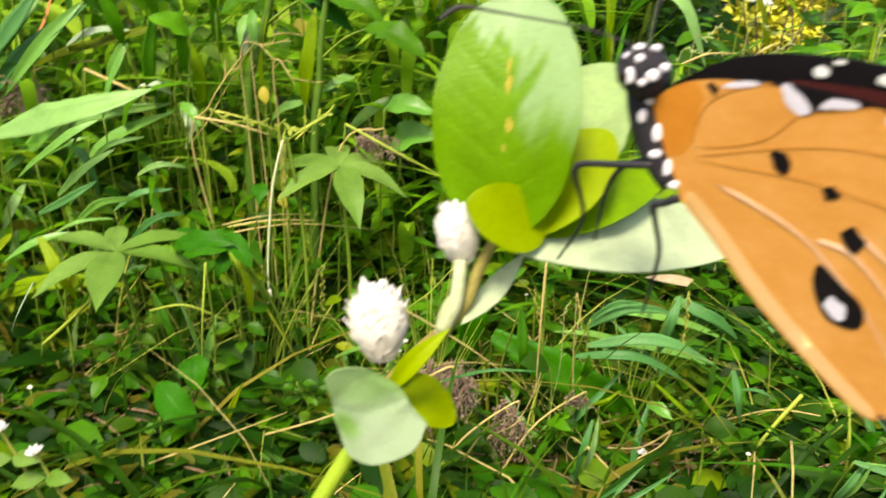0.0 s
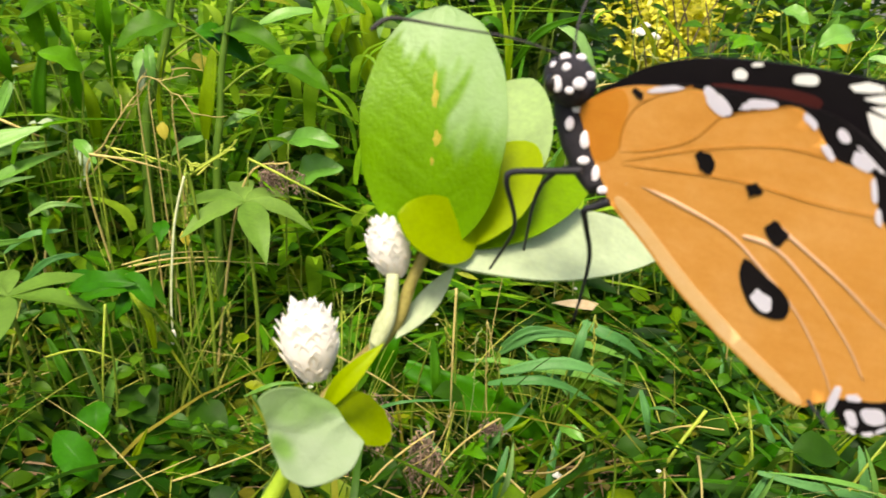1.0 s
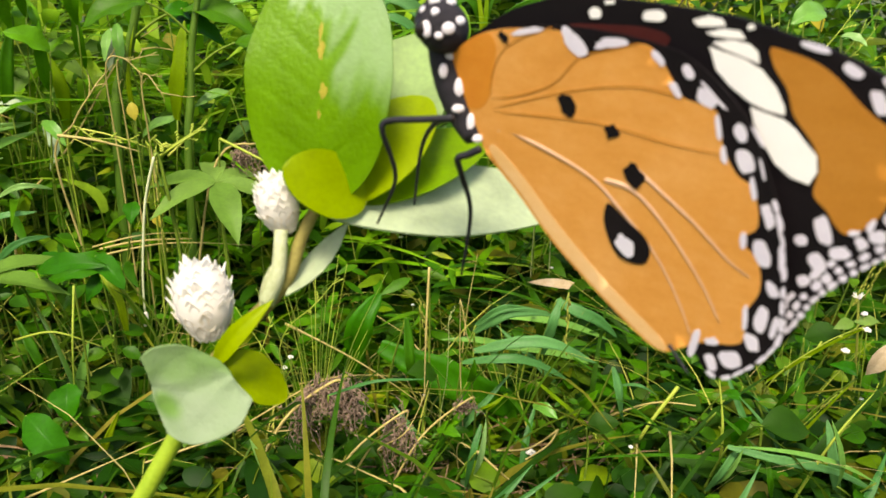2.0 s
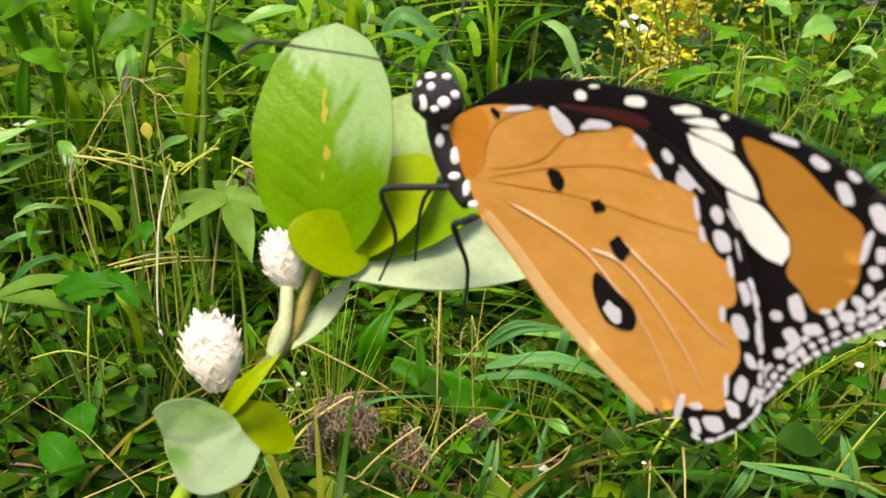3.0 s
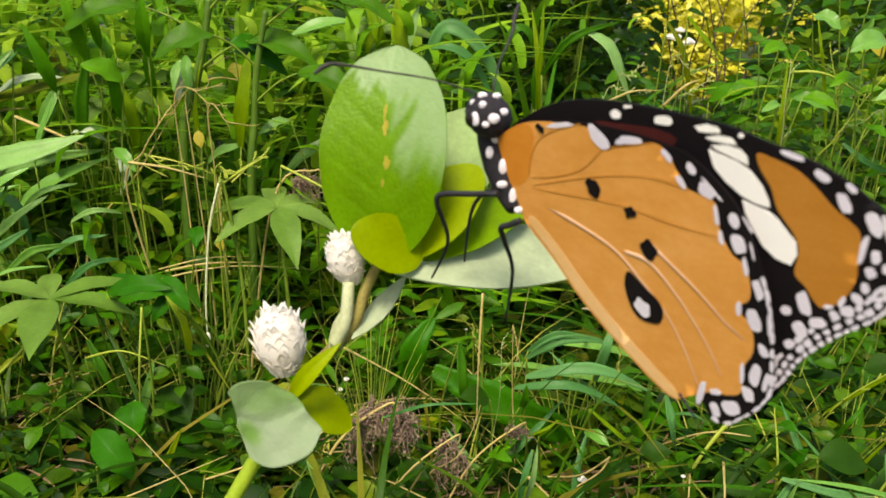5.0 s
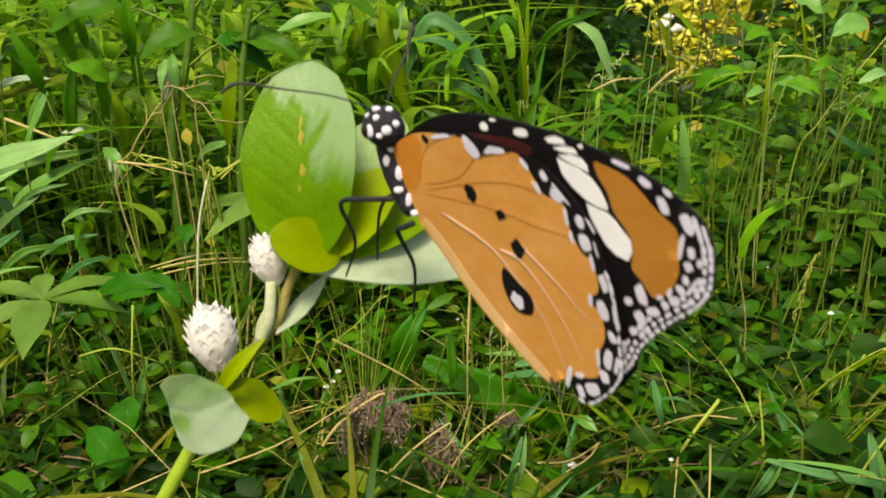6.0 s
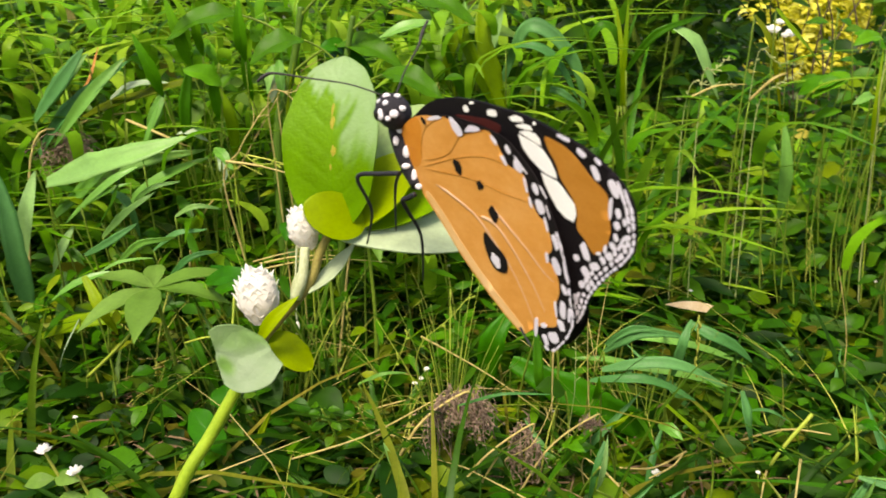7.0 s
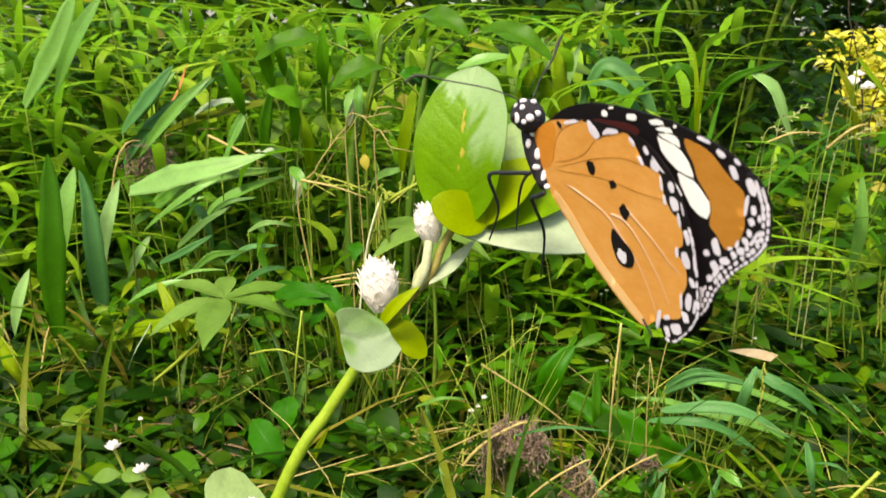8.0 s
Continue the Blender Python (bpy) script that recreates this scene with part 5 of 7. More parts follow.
make_strap("lime", 0.0155, (-0.506, 0.680, 0.107), (-0.439, 0.668, 0.133), (-0.370, 0.680, 0.126))
make_strap("pale", 0.0272, (-0.500, 0.720, 0.261), (-0.421, 0.708, 0.285), (-0.345, 0.720, 0.308))
make_strap("lime", 0.0197, (-0.611, 0.640, 0.112), (-0.582, 0.628, 0.081), (-0.569, 0.640, 0.040))
make_strap("pale", 0.0090, (-0.455, 0.700, 0.241), (-0.414, 0.688, 0.268), (-0.389, 0.700, 0.283))
make_strap("pale", 0.0080, (-0.447, 0.720, 0.204), (-0.413, 0.708, 0.232), (-0.384, 0.720, 0.253))
make_strap("teal", 0.0070, (-0.458, 0.700, 0.190), (-0.417, 0.688, 0.211), (-0.397, 0.700, 0.225))
make_strap("pale", 0.0070, (-0.417, 0.690, 0.185), (-0.385, 0.678, 0.209), (-0.353, 0.690, 0.213))
make_strap("teal", 0.0060, (-0.388, 0.710, 0.193), (-0.356, 0.698, 0.214), (-0.329, 0.710, 0.216))
make_strap("pale", 0.0060, (-0.418, 0.730, 0.232), (-0.391, 0.718, 0.254), (-0.360, 0.730, 0.262))
make_strap("teal", 0.0080, (-0.442, 0.740, 0.249), (-0.417, 0.728, 0.235), (-0.417, 0.740, 0.196))
make_strap("pale", 0.0050, (-0.440, 0.680, 0.172), (-0.406, 0.668, 0.192), (-0.375, 0.680, 0.193))
make_strap("teal", 0.0060, (-0.371, 0.700, 0.165), (-0.342, 0.688, 0.191), (-0.315, 0.700, 0.196))
make_strap("pale", 0.0060, (-0.408, 0.750, 0.275), (-0.396, 0.738, 0.303), (-0.382, 0.750, 0.344))
make_strap("green", 0.0070, (-0.447, 0.720, 0.220), (-0.424, 0.708, 0.245), (-0.418, 0.720, 0.272))
make_strap("pale", 0.0050, (-0.366, 0.720, 0.226), (-0.339, 0.708, 0.240), (-0.317, 0.720, 0.234))


def make_stalk_clump(at, count, high, seed):
    """A tight clump of thin yellow-green stalks that fan out upwards."""
    r = np.random.default_rng(seed)
    ob = thing("grass_clump", at, "tight clump of thin yellow-green grass stalks", "grass", "stalk clumps")
    for k in range(count):
        a, lean = r.uniform(0, 6.28), r.uniform(0.05, 0.7)
        h = high * r.uniform(0.6, 1.1)
        d = np.array([math.cos(a), math.sin(a) * 0.6, 0]) * lean * h
        line = curve_points([(r.normal(0, 0.006), r.normal(0, 0.006), -0.01), d * 0.4 + np.array([0, 0, 0.55 * h]), d + np.array([0, 0, h])], 5)
        part("stalk", mesh_of("stalk", *tube(line, np.linspace(0.0009, 0.0002, len(line)), 4), M_GOLD if k % 3 == 0 else M_STALK), ob)


make_stalk_clump((-0.076, 0.625, ground_z(-0.076, 0.625)), 26, 0.185, 71)
make_stalk_clump((0.105, 0.66, ground_z(0.105, 0.66)), 14, 0.135, 72)
make_stalk_clump((-0.235, 0.64, ground_z(-0.235, 0.64)), 14, 0.20, 73)
make_stalk_clump((0.34, 0.60, ground_z(0.34, 0.60)), 14, 0.12, 75)


M_PALESTALK = plain("pale_hanging_stalk", (0.42, 0.46, 0.22), (0.66, 0.68, 0.46), 200, 0.6, share=0.1)


def make_hanging_bud():
    """A pale stalk that hangs from a bent weed stem and ends in one closed bud."""
    ob = thing("hanging_bud_weed", (-0.205, 0.675, 0.0), "weed with a pale stalk hanging down to one closed bud", "weed")
    o = np.array([-0.205, 0.675, 0.0])
    part("stem", mesh_of("stem", *tube(curve_points(np.array([(-0.200, 0.69, -0.01), (-0.196, 0.68, 0.16), (-0.204, 0.665, 0.268), (-0.208, 0.66, 0.275)]) - o, 6), np.linspace(0.0018, 0.0012, 19), 6), M_STALK), ob)
    part("hanging_stalk", mesh_of("hanging_stalk", *tube(curve_points(np.array([(-0.208, 0.66, 0.276), (-0.219, 0.66, 0.234), (-0.226, 0.66, 0.171), (-0.227, 0.66, 0.138)]) - o, 6), np.linspace(0.0011, 0.0009, 19), 6), M_PALESTALK), ob)
    part("bud", mesh_of("bud", *ellipsoid(np.array([-0.227, 0.66, 0.130]) - o, np.array([(0.0026, 0, 0), (0, 0.0026, 0), (0.0006, 0, 0.0075)]), 10, 8), M_CREAM), ob)


make_hanging_bud()
M_NODE = plain("yellow_green_stalk", (0.34, 0.38, 0.04), (0.56, 0.56, 0.12), 90, 0.6, share=0.1)
for pts in ([(-0.341, 0.78, 0.281), (-0.318, 0.775, 0.274), (-0.286, 0.77, 0.260)], [(-0.305, 0.78, 0.280), (-0.270, 0.775, 0.273), (-0.237, 0.77, 0.262)], [(-0.211, 0.72, 0.265), (-0.19, 0.72, 0.284), (-0.175, 0.72, 0.295)]):
    make_dry_stem(pts, 0.0013, "thin yellow-green stalk lying across the weeds", M_NODE, "creeping_stalk")
make_dry_stem([(-0.265, 0.46, 0.077), (-0.221, 0.48, 0.088), (-0.173, 0.50, 0.101)], 0.0012)
make_dry_stem([(-0.273, 0.68, 0.191), (-0.229, 0.68, 0.202), (-0.194, 0.70, 0.198)], 0.0011)


def make_clod(at, size, seed):
    """A crumbling lump of reddish earth."""
    r = np.random.default_rng(seed)
    v, f = ellipsoid((0, 0, 0), np.diag([size, size * 0.8, size * 0.6]), 22, 14)
    u = v / size
    v = v * (1 + 0.14 * np.sin(u @ r.normal(0, 3, (3, 1)) + 1) + 0.08 * np.sin(u @ r.normal(0, 8, (3, 1))) + r.normal(0, 0.025, (len(v), 1)))
    ob = new("earth_clod", mesh_of("earth_clod", v, f, M_CLOD))
    ob.location = at
    tagged(ob, "crumbling reddish-brown lump of earth among the weeds", "earth", "earth clods")


M_CLOD = plain("reddish_earth", (0.10, 0.055, 0.040), (0.26, 0.16, 0.12), 90, 0.95, 0.8, 0.004)
for i, (p, size) in enumerate([((-0.345, 0.565, 0.030), 0.030), ((-0.385, 0.572, 0.012), 0.020), ((-0.215, 0.79, 0.030), 0.030), ((0.20, 0.60, 0.012), 0.018)]):
    make_clod((p[0], p[1], p[2] + ground_z(p[0], p[1])), size, 60 + i)


def make_bare_shrub():
    """Leafless dark twigs that stand before the sunlit shrub."""
    r = np.random.default_rng(88)
    ob = thing("bare_shrub", (0.66, 2.05, 0.0), "leafless shrub of thin dark crossing twigs", "shrub")
    for k in range(10):
        x0, top = r.normal(0, 0.03), r.uniform(0.5, 0.72)
        x1 = r.normal(0, 0.12)
        line = curve_points([(x0, r.normal(0, 0.03), -0.02), ((x0 + x1) / 2 + r.normal(0, 0.03), 0, top * 0.55), (x1, r.normal(0, 0.05), top * 0.85), (x1 + r.normal(0, 0.06), 0, top)], 5)
        part("twig", mesh_of("twig", *tube(line, np.linspace(0.0026, 0.0009, len(line)), 5), M_BARK), ob)


M_BARK = plain("dark_twig_bark", (0.03, 0.022, 0.014), (0.10, 0.075, 0.05), 60, 0.85)
make_bare_shrub()


def make_straw(seed):
    """A dry straw lying slantwise over the low leaves."""
    r = np.random.default_rng(seed)
    x, y = r.uniform(-0.42, 0.5), r.uniform(0.5, 1.0)
    z = 0.9 * float(bank_height(np.array(x), np.array(y))) + 0.02
    a, long = r.uniform(0, 6.28), r.uniform(0.06, 0.17)
    d = np.array([math.cos(a), math.sin(a) * 0.5, r.uniform(-0.25, 0.35)]) * long
    ob = thing("straw", (x, y, z), "thin dry straw lying over the low leaves", "straw", "dry straws")
    line = curve_points([-d / 2, r.normal(0, 0.006, 3), d / 2], 6)
    part("stalk", mesh_of("stalk", *tube(line, np.linspace(0.0011, 0.0006, len(line)), 5), M_DRY), ob)


for i in range(18):
    make_straw(1200 + i)


def make_bud_weed(top, foot, seed):
    """A small weed with one white bud over a pair of leaves."""
    r = np.random.default_rng(seed)
    top, foot = np.asarray(top, float), np.asarray(foot, float)
    ob = thing("white_bud_weed", foot, "small weed with a white bud over paired leaves", "weed", "white bud weeds")
    d = top - foot
    part("stem", mesh_of("stem", *tube(curve_points([(0, 0, -0.005), d * 0.5 + np.array([0.01, 0, 0]), d], 6), np.linspace(0.0016, 0.001, 13), 7), M_SEED), ob)
    for side in (-1, 1):
        v, f = leaf_piece(d * 0.86, d * 0.86 + np.array([side * 0.020, -0.006, 0.003 * side]), (0, -0.7, 0.7), 0.011, 0.7, 0.1, 0.2, 0.1, 10, seed=seed + side)
        part("leaf", mesh_of("leaf", v, f, M_PALM), ob)
    for k in range(14):
        a = r.uniform(0, 6.28)
        dirn = np.array([math.cos(a), math.sin(a), r.uniform(0.2, 1.4)])
        dirn /= np.linalg.norm(dirn)
        v, f = leaf_piece(d, d + dirn * 0.0066, np.cross(dirn, (0.3, 0.8, 0.1)), 0.0036, 0.6, 0.0, 0.2, 0.0, 5, 0.0001, 0, k)
        part("petal", mesh_of("petal", v, f, M_WHITE), ob)


make_bud_weed((-0.299, 0.38, 0.132), (-0.285, 0.40, 0.0), 1)
make_bud_weed((-0.319, 0.38, 0.147), (-0.30, 0.40, 0.0), 2)
make_bud_weed((0.392, 0.60, 0.165), (0.40, 0.62, 0.0), 3)


def make_flower_or_gleam(at, size, seed):
    r = np.random.default_rng(seed)
    ob = thing("small_flower_or_gleam", at, "tiny white flower or added sky gleam on a thin stalk", "flower", "small white flowers")
    pet = [ellipsoid((math.cos(a) * size * 0.5, math.sin(a) * size * 0.5, r.uniform(0, size * 0.3)), [(size * 0.4, 0, 0), (0, size * 0.4, 0), (0, 0, size * 0.3)], 6, 5) for a in np.arange(5) * 1.257]
    pet.append(ellipsoid((0, 0, size * 0.3), np.eye(3) * size * 0.45, 6, 5))
    part("bloom", mesh_of("bloom", *joined(pet), M_WHITE), ob)
    part("stalk", mesh_of("stalk", *tube(curve_points([(0.004, 0.006, ground_z(at[0], at[1]) - at[2] - 0.005), (0.003, 0, -at[2] * 0.5), (0, 0, 0)], 4), 0.0006, 5), M_STALK), ob)


make_flower_or_gleam((0.105, 0.56, 0.045), 0.005, 1)
for i, p in enumerate([(-0.106, 0.65, 0.085), (-0.100, 0.65, 0.095), (-0.112, 0.65, 0.080), (0.40, 0.60, 0.15), (0.36, 0.66, 0.14)]):
    make_flower_or_gleam(p, 0.0035, 20 + i)
for i in range(16):
    x, y = rng.uniform(-0.45, 0.5), rng.uniform(0.5, 0.95)
    make_flower_or_gleam((x, y, 0.03 + 0.8 * float(bank_height(np.array(x), np.array(y)))), rng.uniform(0.002, 0.0032), 50 + i)

M_PALESEED = plain("pale_seed_stalk", (0.24, 0.30, 0.09), (0.44, 0.46, 0.20), 200, 0.6, share=0.15)
TWIG_TINTS = {
    "gold": (M_GOLD, "thin yellow-green stalk with short seed branches"),
    "pale": (M_PALESEED, "thin pale grass stalk set with small seeds"),
    "tan": (M_DRY, "dry tan twig with short side branches")}


def make_seed_twig(kind, radius, sides, *pts):
    """A thin stalk, rooted in the ground, with short seed-bearing side branches."""
    mat, label = TWIG_TINTS[kind]
    p = np.asarray(pts, float)
    r = np.random.default_rng(int(abs(p[0][0]) * 1e4 + p[-1][2] * 1e5) % 99991)
    ob = thing("seed_twig", p[0], label, "stalk", "seed twigs")
    root = np.array([r.normal(0, 0.01), 0.02, ground_z(p[0][0], p[0][1] + 0.02) - 0.005 - p[0][2]])
    line = curve_points(np.concatenate([[root, root * 0.45 + np.array([0, 0.012, 0])], p - p[0]]), 7)
    s = np.linspace(0, 1, len(line))
    wob = np.stack([np.sin(23 * s + r.uniform(0, 6)), 0 * s, np.sin(19 * s + r.uniform(0, 6))], 1) * radius * 0.7
    line = line + wob
    part("stalk", mesh_of("stalk", *tube(line, radius * (1.1 - 0.75 * s), 6), mat), ob)
    for k in range(sides):
        i = int(len(line) * (0.45 + 0.53 * (k + r.uniform(0.1, 0.9)) / sides))
        i = min(i, len(line) - 2)
        go = line[i + 1] - line[i]
        go /= np.linalg.norm(go) + 1e-9
        out = np.cross(go, (0, -1, 0)) * (-1) ** k + r.normal(0, 0.25, 3)
        long = radius * r.uniform(4, 12) * (1.0 if sides < 7 else 0.75)
        tip = line[i] + (go * 0.9 + out * 0.75) * long
        bend = (line[i] + tip) / 2 + go * long * 0.12
        twig = curve_points([line[i], bend, tip], 4)
        pieces = [tube(twig, np.linspace(radius * 0.5, radius * 0.25, len(twig)), 5)]
        for q in twig[3::2] if kind != "tan" else ():
            pieces.append(ellipsoid(q, np.array([go * radius * 1.8, np.cross(go, (0, 1, 0)) * radius * 0.8, (0, radius * 0.8, 0)]), 6, 4))
        part("seed_branch", mesh_of("seed_branch", *joined(pieces), mat), ob)


make_seed_twig("gold", 0.0013, 4, (0.390, 0.840, 0.259), (0.407, 0.830, 0.294), (0.434, 0.830, 0.337), (0.466, 0.830, 0.380), (0.494, 0.840, 0.418))
make_seed_twig("pale", 0.0010, 3, (0.362, 0.860, 0.266), (0.358, 0.850, 0.329), (0.363, 0.860, 0.377))
make_seed_twig("gold", 0.0011, 5, (0.421, 0.860, 0.296), (0.409, 0.850, 0.350), (0.402, 0.860, 0.395))
make_seed_twig("pale", 0.0008, 14, (0.238, 0.860, 0.317), (0.254, 0.850, 0.341), (0.279, 0.860, 0.354))
make_seed_twig("pale", 0.0008, 12, (0.177, 0.860, 0.341), (0.188, 0.850, 0.358), (0.204, 0.860, 0.369))
make_seed_twig("pale", 0.0007, 12, (0.163, 0.860, 0.331), (0.185, 0.850, 0.342), (0.214, 0.860, 0.339))
make_seed_twig("gold", 0.0008, 8, (0.366, 0.860, 0.374), (0.396, 0.850, 0.367), (0.453, 0.860, 0.340))
make_seed_twig("pale", 0.0007, 6, (0.471, 0.860, 0.313), (0.444, 0.850, 0.310), (0.427, 0.860, 0.301))
make_seed_twig("gold", 0.0008, 6, (0.504, 0.900, 0.323), (0.521, 0.890, 0.353), (0.549, 0.900, 0.384))
make_seed_twig("gold", 0.0007, 4, (0.513, 0.840, 0.257), (0.493, 0.830, 0.282), (0.487, 0.840, 0.304))
make_seed_twig("pale", 0.0007, 8, (0.232, 0.860, 0.366), (0.252, 0.850, 0.365), (0.281, 0.860, 0.361))
make_seed_twig("tan", 0.0012, 3, (-0.310, 0.720, 0.265), (-0.287, 0.710, 0.297), (-0.271, 0.710, 0.323), (-0.259, 0.720, 0.339))
make_seed_twig("tan", 0.0009, 5, (-0.259, 0.720, 0.339), (-0.234, 0.710, 0.351), (-0.214, 0.720, 0.357))
make_seed_twig("tan", 0.0008, 5, (-0.249, 0.720, 0.342), (-0.226, 0.710, 0.340), (-0.211, 0.720, 0.336))
make_seed_twig("gold", 0.0010, 9, (-0.297, 0.720, 0.284), (-0.268, 0.710, 0.282), (-0.239, 0.720, 0.280))
make_seed_twig("gold", 0.0011, 14, (-0.221, 0.700, 0.275), (-0.203, 0.690, 0.279), (-0.174, 0.700, 0.295))
make_seed_twig("tan", 0.0010, 4, (-0.234, 0.740, 0.327), (-0.215, 0.730, 0.322), (-0.197, 0.740, 0.315))
make_seed_twig("tan", 0.0006, 10, (0.047, 0.600, 0.166), (0.051, 0.590, 0.146), (0.059, 0.600, 0.120))
make_seed_twig("pale", 0.0005, 8, (0.038, 0.600, 0.109), (0.037, 0.590, 0.152), (0.043, 0.600, 0.160))
make_seed_twig("gold", 0.0006, 12, (0.173, 0.555, 0.033), (0.162, 0.545, 0.055), (0.156, 0.555, 0.066))
make_seed_twig("gold", 0.0006, 12, (0.186, 0.555, 0.023), (0.185, 0.545, 0.048), (0.195, 0.555, 0.057))
make_seed_twig("gold", 0.0006, 6, (0.267, 0.555, 0.022), (0.259, 0.545, 0.072), (0.257, 0.555, 0.116))
make_seed_twig("gold", 0.0007, 5, (0.276, 0.540, 0.022), (0.310, 0.530, 0.072), (0.361, 0.540, 0.116))
make_seed_twig("gold", 0.0007, 4, (0.329, 0.530, 0.025), (0.345, 0.520, 0.076), (0.376, 0.530, 0.111))
make_seed_twig("gold", 0.0008, 7, (0.316, 0.580, 0.100), (0.350, 0.570, 0.136), (0.393, 0.580, 0.149))
make_seed_twig("tan", 0.0007, 3, (0.044, 0.550, 0.062), (0.067, 0.540, 0.050), (0.091, 0.550, 0.023))
make_seed_twig("gold", 0.0007, 6, (-0.135, 0.600, 0.084), (-0.117, 0.590, 0.129), (-0.107, 0.600, 0.155))
make_seed_twig("gold", 0.0008, 5, (-0.104, 0.620, 0.125), (-0.080, 0.610, 0.155), (-0.053, 0.620, 0.181))
make_seed_twig("tan", 0.0008, 4, (-0.021, 0.560, 0.053), (0.002, 0.550, 0.074), (0.019, 0.560, 0.113))


M_THICKSTEM = plain("thick_weed_stem", (0.028, 0.080, 0.006), (0.085, 0.16, 0.012), 45, 0.5, 0.4, 0.002, stretch=(1, 1, 0.15))


def make_tall_weed(radius, pts, seed):
    """A tall weed stem, ridged, with swollen nodes and a few leaf stalks."""
    r = np.random.default_rng(seed)
    p = np.asarray(pts, float)
    foot = np.array([p[0][0] - 0.006, p[0][1] + 0.01, ground_z(p[0][0], p[0][1])])
    ob = thing("tall_weed", foot, "tall weed with a thick ridged green stem", "weed", "tall weeds")
    line = curve_points(np.concatenate([[(0, 0, -0.01)], p - foot]), 12)
    s = np.linspace(0, 1, len(line))
    swell_at = sum(np.exp(-((s - c) / 0.012) ** 2) for c in (0.45, 0.62, 0.78, 0.92))
    part("stem", mesh_of("stem", *tube(line, radius * (1.1 - 0.45 * s) * (1 + 0.22 * swell_at), 10), M_THICKSTEM), ob)
    for k, c in enumerate((0.62, 0.78, 0.92)):
        b = line[int(c * (len(line) - 1))]
        a = r.uniform(-0.9, 0.9) + (math.pi if k % 2 else 0)
        d = np.array([math.cos(a), -0.3 * abs(math.sin(a)) - 0.1, 0.55])
        tip = b + d * 0.055
        part("leaf_stalk", mesh_of("leaf_stalk", *tube(curve_points([b, b + d * 0.03 + np.array([0, 0, 0.004]), tip], 5), np.linspace(radius * 0.32, radius * 0.2, 11), 6), M_STALK), ob)
        v, f = leaf_piece(tip, tip + np.array([d[0] * 0.075, -0.03, -0.012]), (0.1, -0.6, 0.8), 0.030, 0.6, 0.1, 0.3, 0.2, 32, 0.0003, 0.06, seed + k, 0.8, 0.022, 0.0, 0.07)
        part("leaf", mesh_of("leaf", v, f, M_WEED), ob)


make_tall_weed(0.0042, [(-0.204, 0.77, 0.245), (-0.198, 0.77, 0.311), (-0.193, 0.77, 0.364), (-0.181, 0.77, 0.421)], 1501)
make_tall_weed(0.0050, [(-0.278, 0.80, 0.280), (-0.263, 0.80, 0.341), (-0.250, 0.80, 0.390), (-0.242, 0.80, 0.431)], 1502)
make_flower_or_gleam((0.376, 0.58, 0.124), 0.0045, 1510)
make_flower_or_gleam((0.392, 0.58, 0.143), 0.0045, 1511)
# These three stand in for bright sky seen between the far leaves.
make_flower_or_gleam((0.409, 1.5, 0.379), 0.016, 1512)
make_flower_or_gleam((0.436, 1.5, 0.372), 0.014, 1513)
make_flower_or_gleam((0.425, 1.52, 0.392), 0.011, 1514)


# ---- the flowering weed in front ----
MM = 0.001
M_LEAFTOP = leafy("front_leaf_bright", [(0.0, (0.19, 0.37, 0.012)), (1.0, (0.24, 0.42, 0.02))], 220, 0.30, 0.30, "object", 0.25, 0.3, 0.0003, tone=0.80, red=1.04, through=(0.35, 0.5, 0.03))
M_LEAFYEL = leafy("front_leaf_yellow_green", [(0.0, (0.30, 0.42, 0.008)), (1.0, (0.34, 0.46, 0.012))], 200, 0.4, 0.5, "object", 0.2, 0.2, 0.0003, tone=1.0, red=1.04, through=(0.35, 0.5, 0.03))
M_LEAFPALE = leafy("front_leaf_pale_underside", [(0.0, (0.46, 0.58, 0.42)), (1.0, (0.52, 0.63, 0.48))], 160, 0.5, 0.40, "object", 0.32, 0.3, 0.0003, tone=0.98, blue=0.92, glow=0.12, red=1.04, through=(0.35, 0.5, 0.03))
M_LEAFDUN = leafy("front_leaf_dull_green", [(0.0, (0.24, 0.36, 0.20)), (1.0, (0.28, 0.40, 0.24))], 160, 0.5, 0.2, "object", 0.35, 0.3, 0.0003, tone=0.92, blue=0.7, glow=0.12, red=1.0, through=(0.35, 0.5, 0.03))
M_FRONTSTEM = plain("front_stem_green", (0.16, 0.27, 0.012), (0.30, 0.42, 0.03), 250, 0.5, 0.2, 0.0003, share=0.15)
M_FRONTSTEMPALE = plain("front_stem_downy", (0.30, 0.34, 0.16), (0.52, 0.56, 0.36), 300, 0.7, 0.3, 0.0003, share=0.1)
M_STEMBROWN = plain("front_stem_brown", (0.15, 0.11, 0.03), (0.30, 0.27, 0.07), 300, 0.6, 0.3, 0.0003, share=0.1)
M_RUST = plain("leaf_rust_mark", (0.19, 0.21, 0.010), (0.29, 0.22, 0.02), 900, 0.7, 0.2, 0.0002)

plant = thing("flowering_weed", (-0.105, 0.005, 0.0), "green weed with white button flowers and rounded leaves", "weed")
PLANT_AT = np.array([-0.105, 0.005, 0.0])


def front(name, piece, mat, label=""):
    v, f = piece
    return part(name, mesh_of(name, np.asarray(v) * MM - PLANT_AT, f, mat), plant, label)


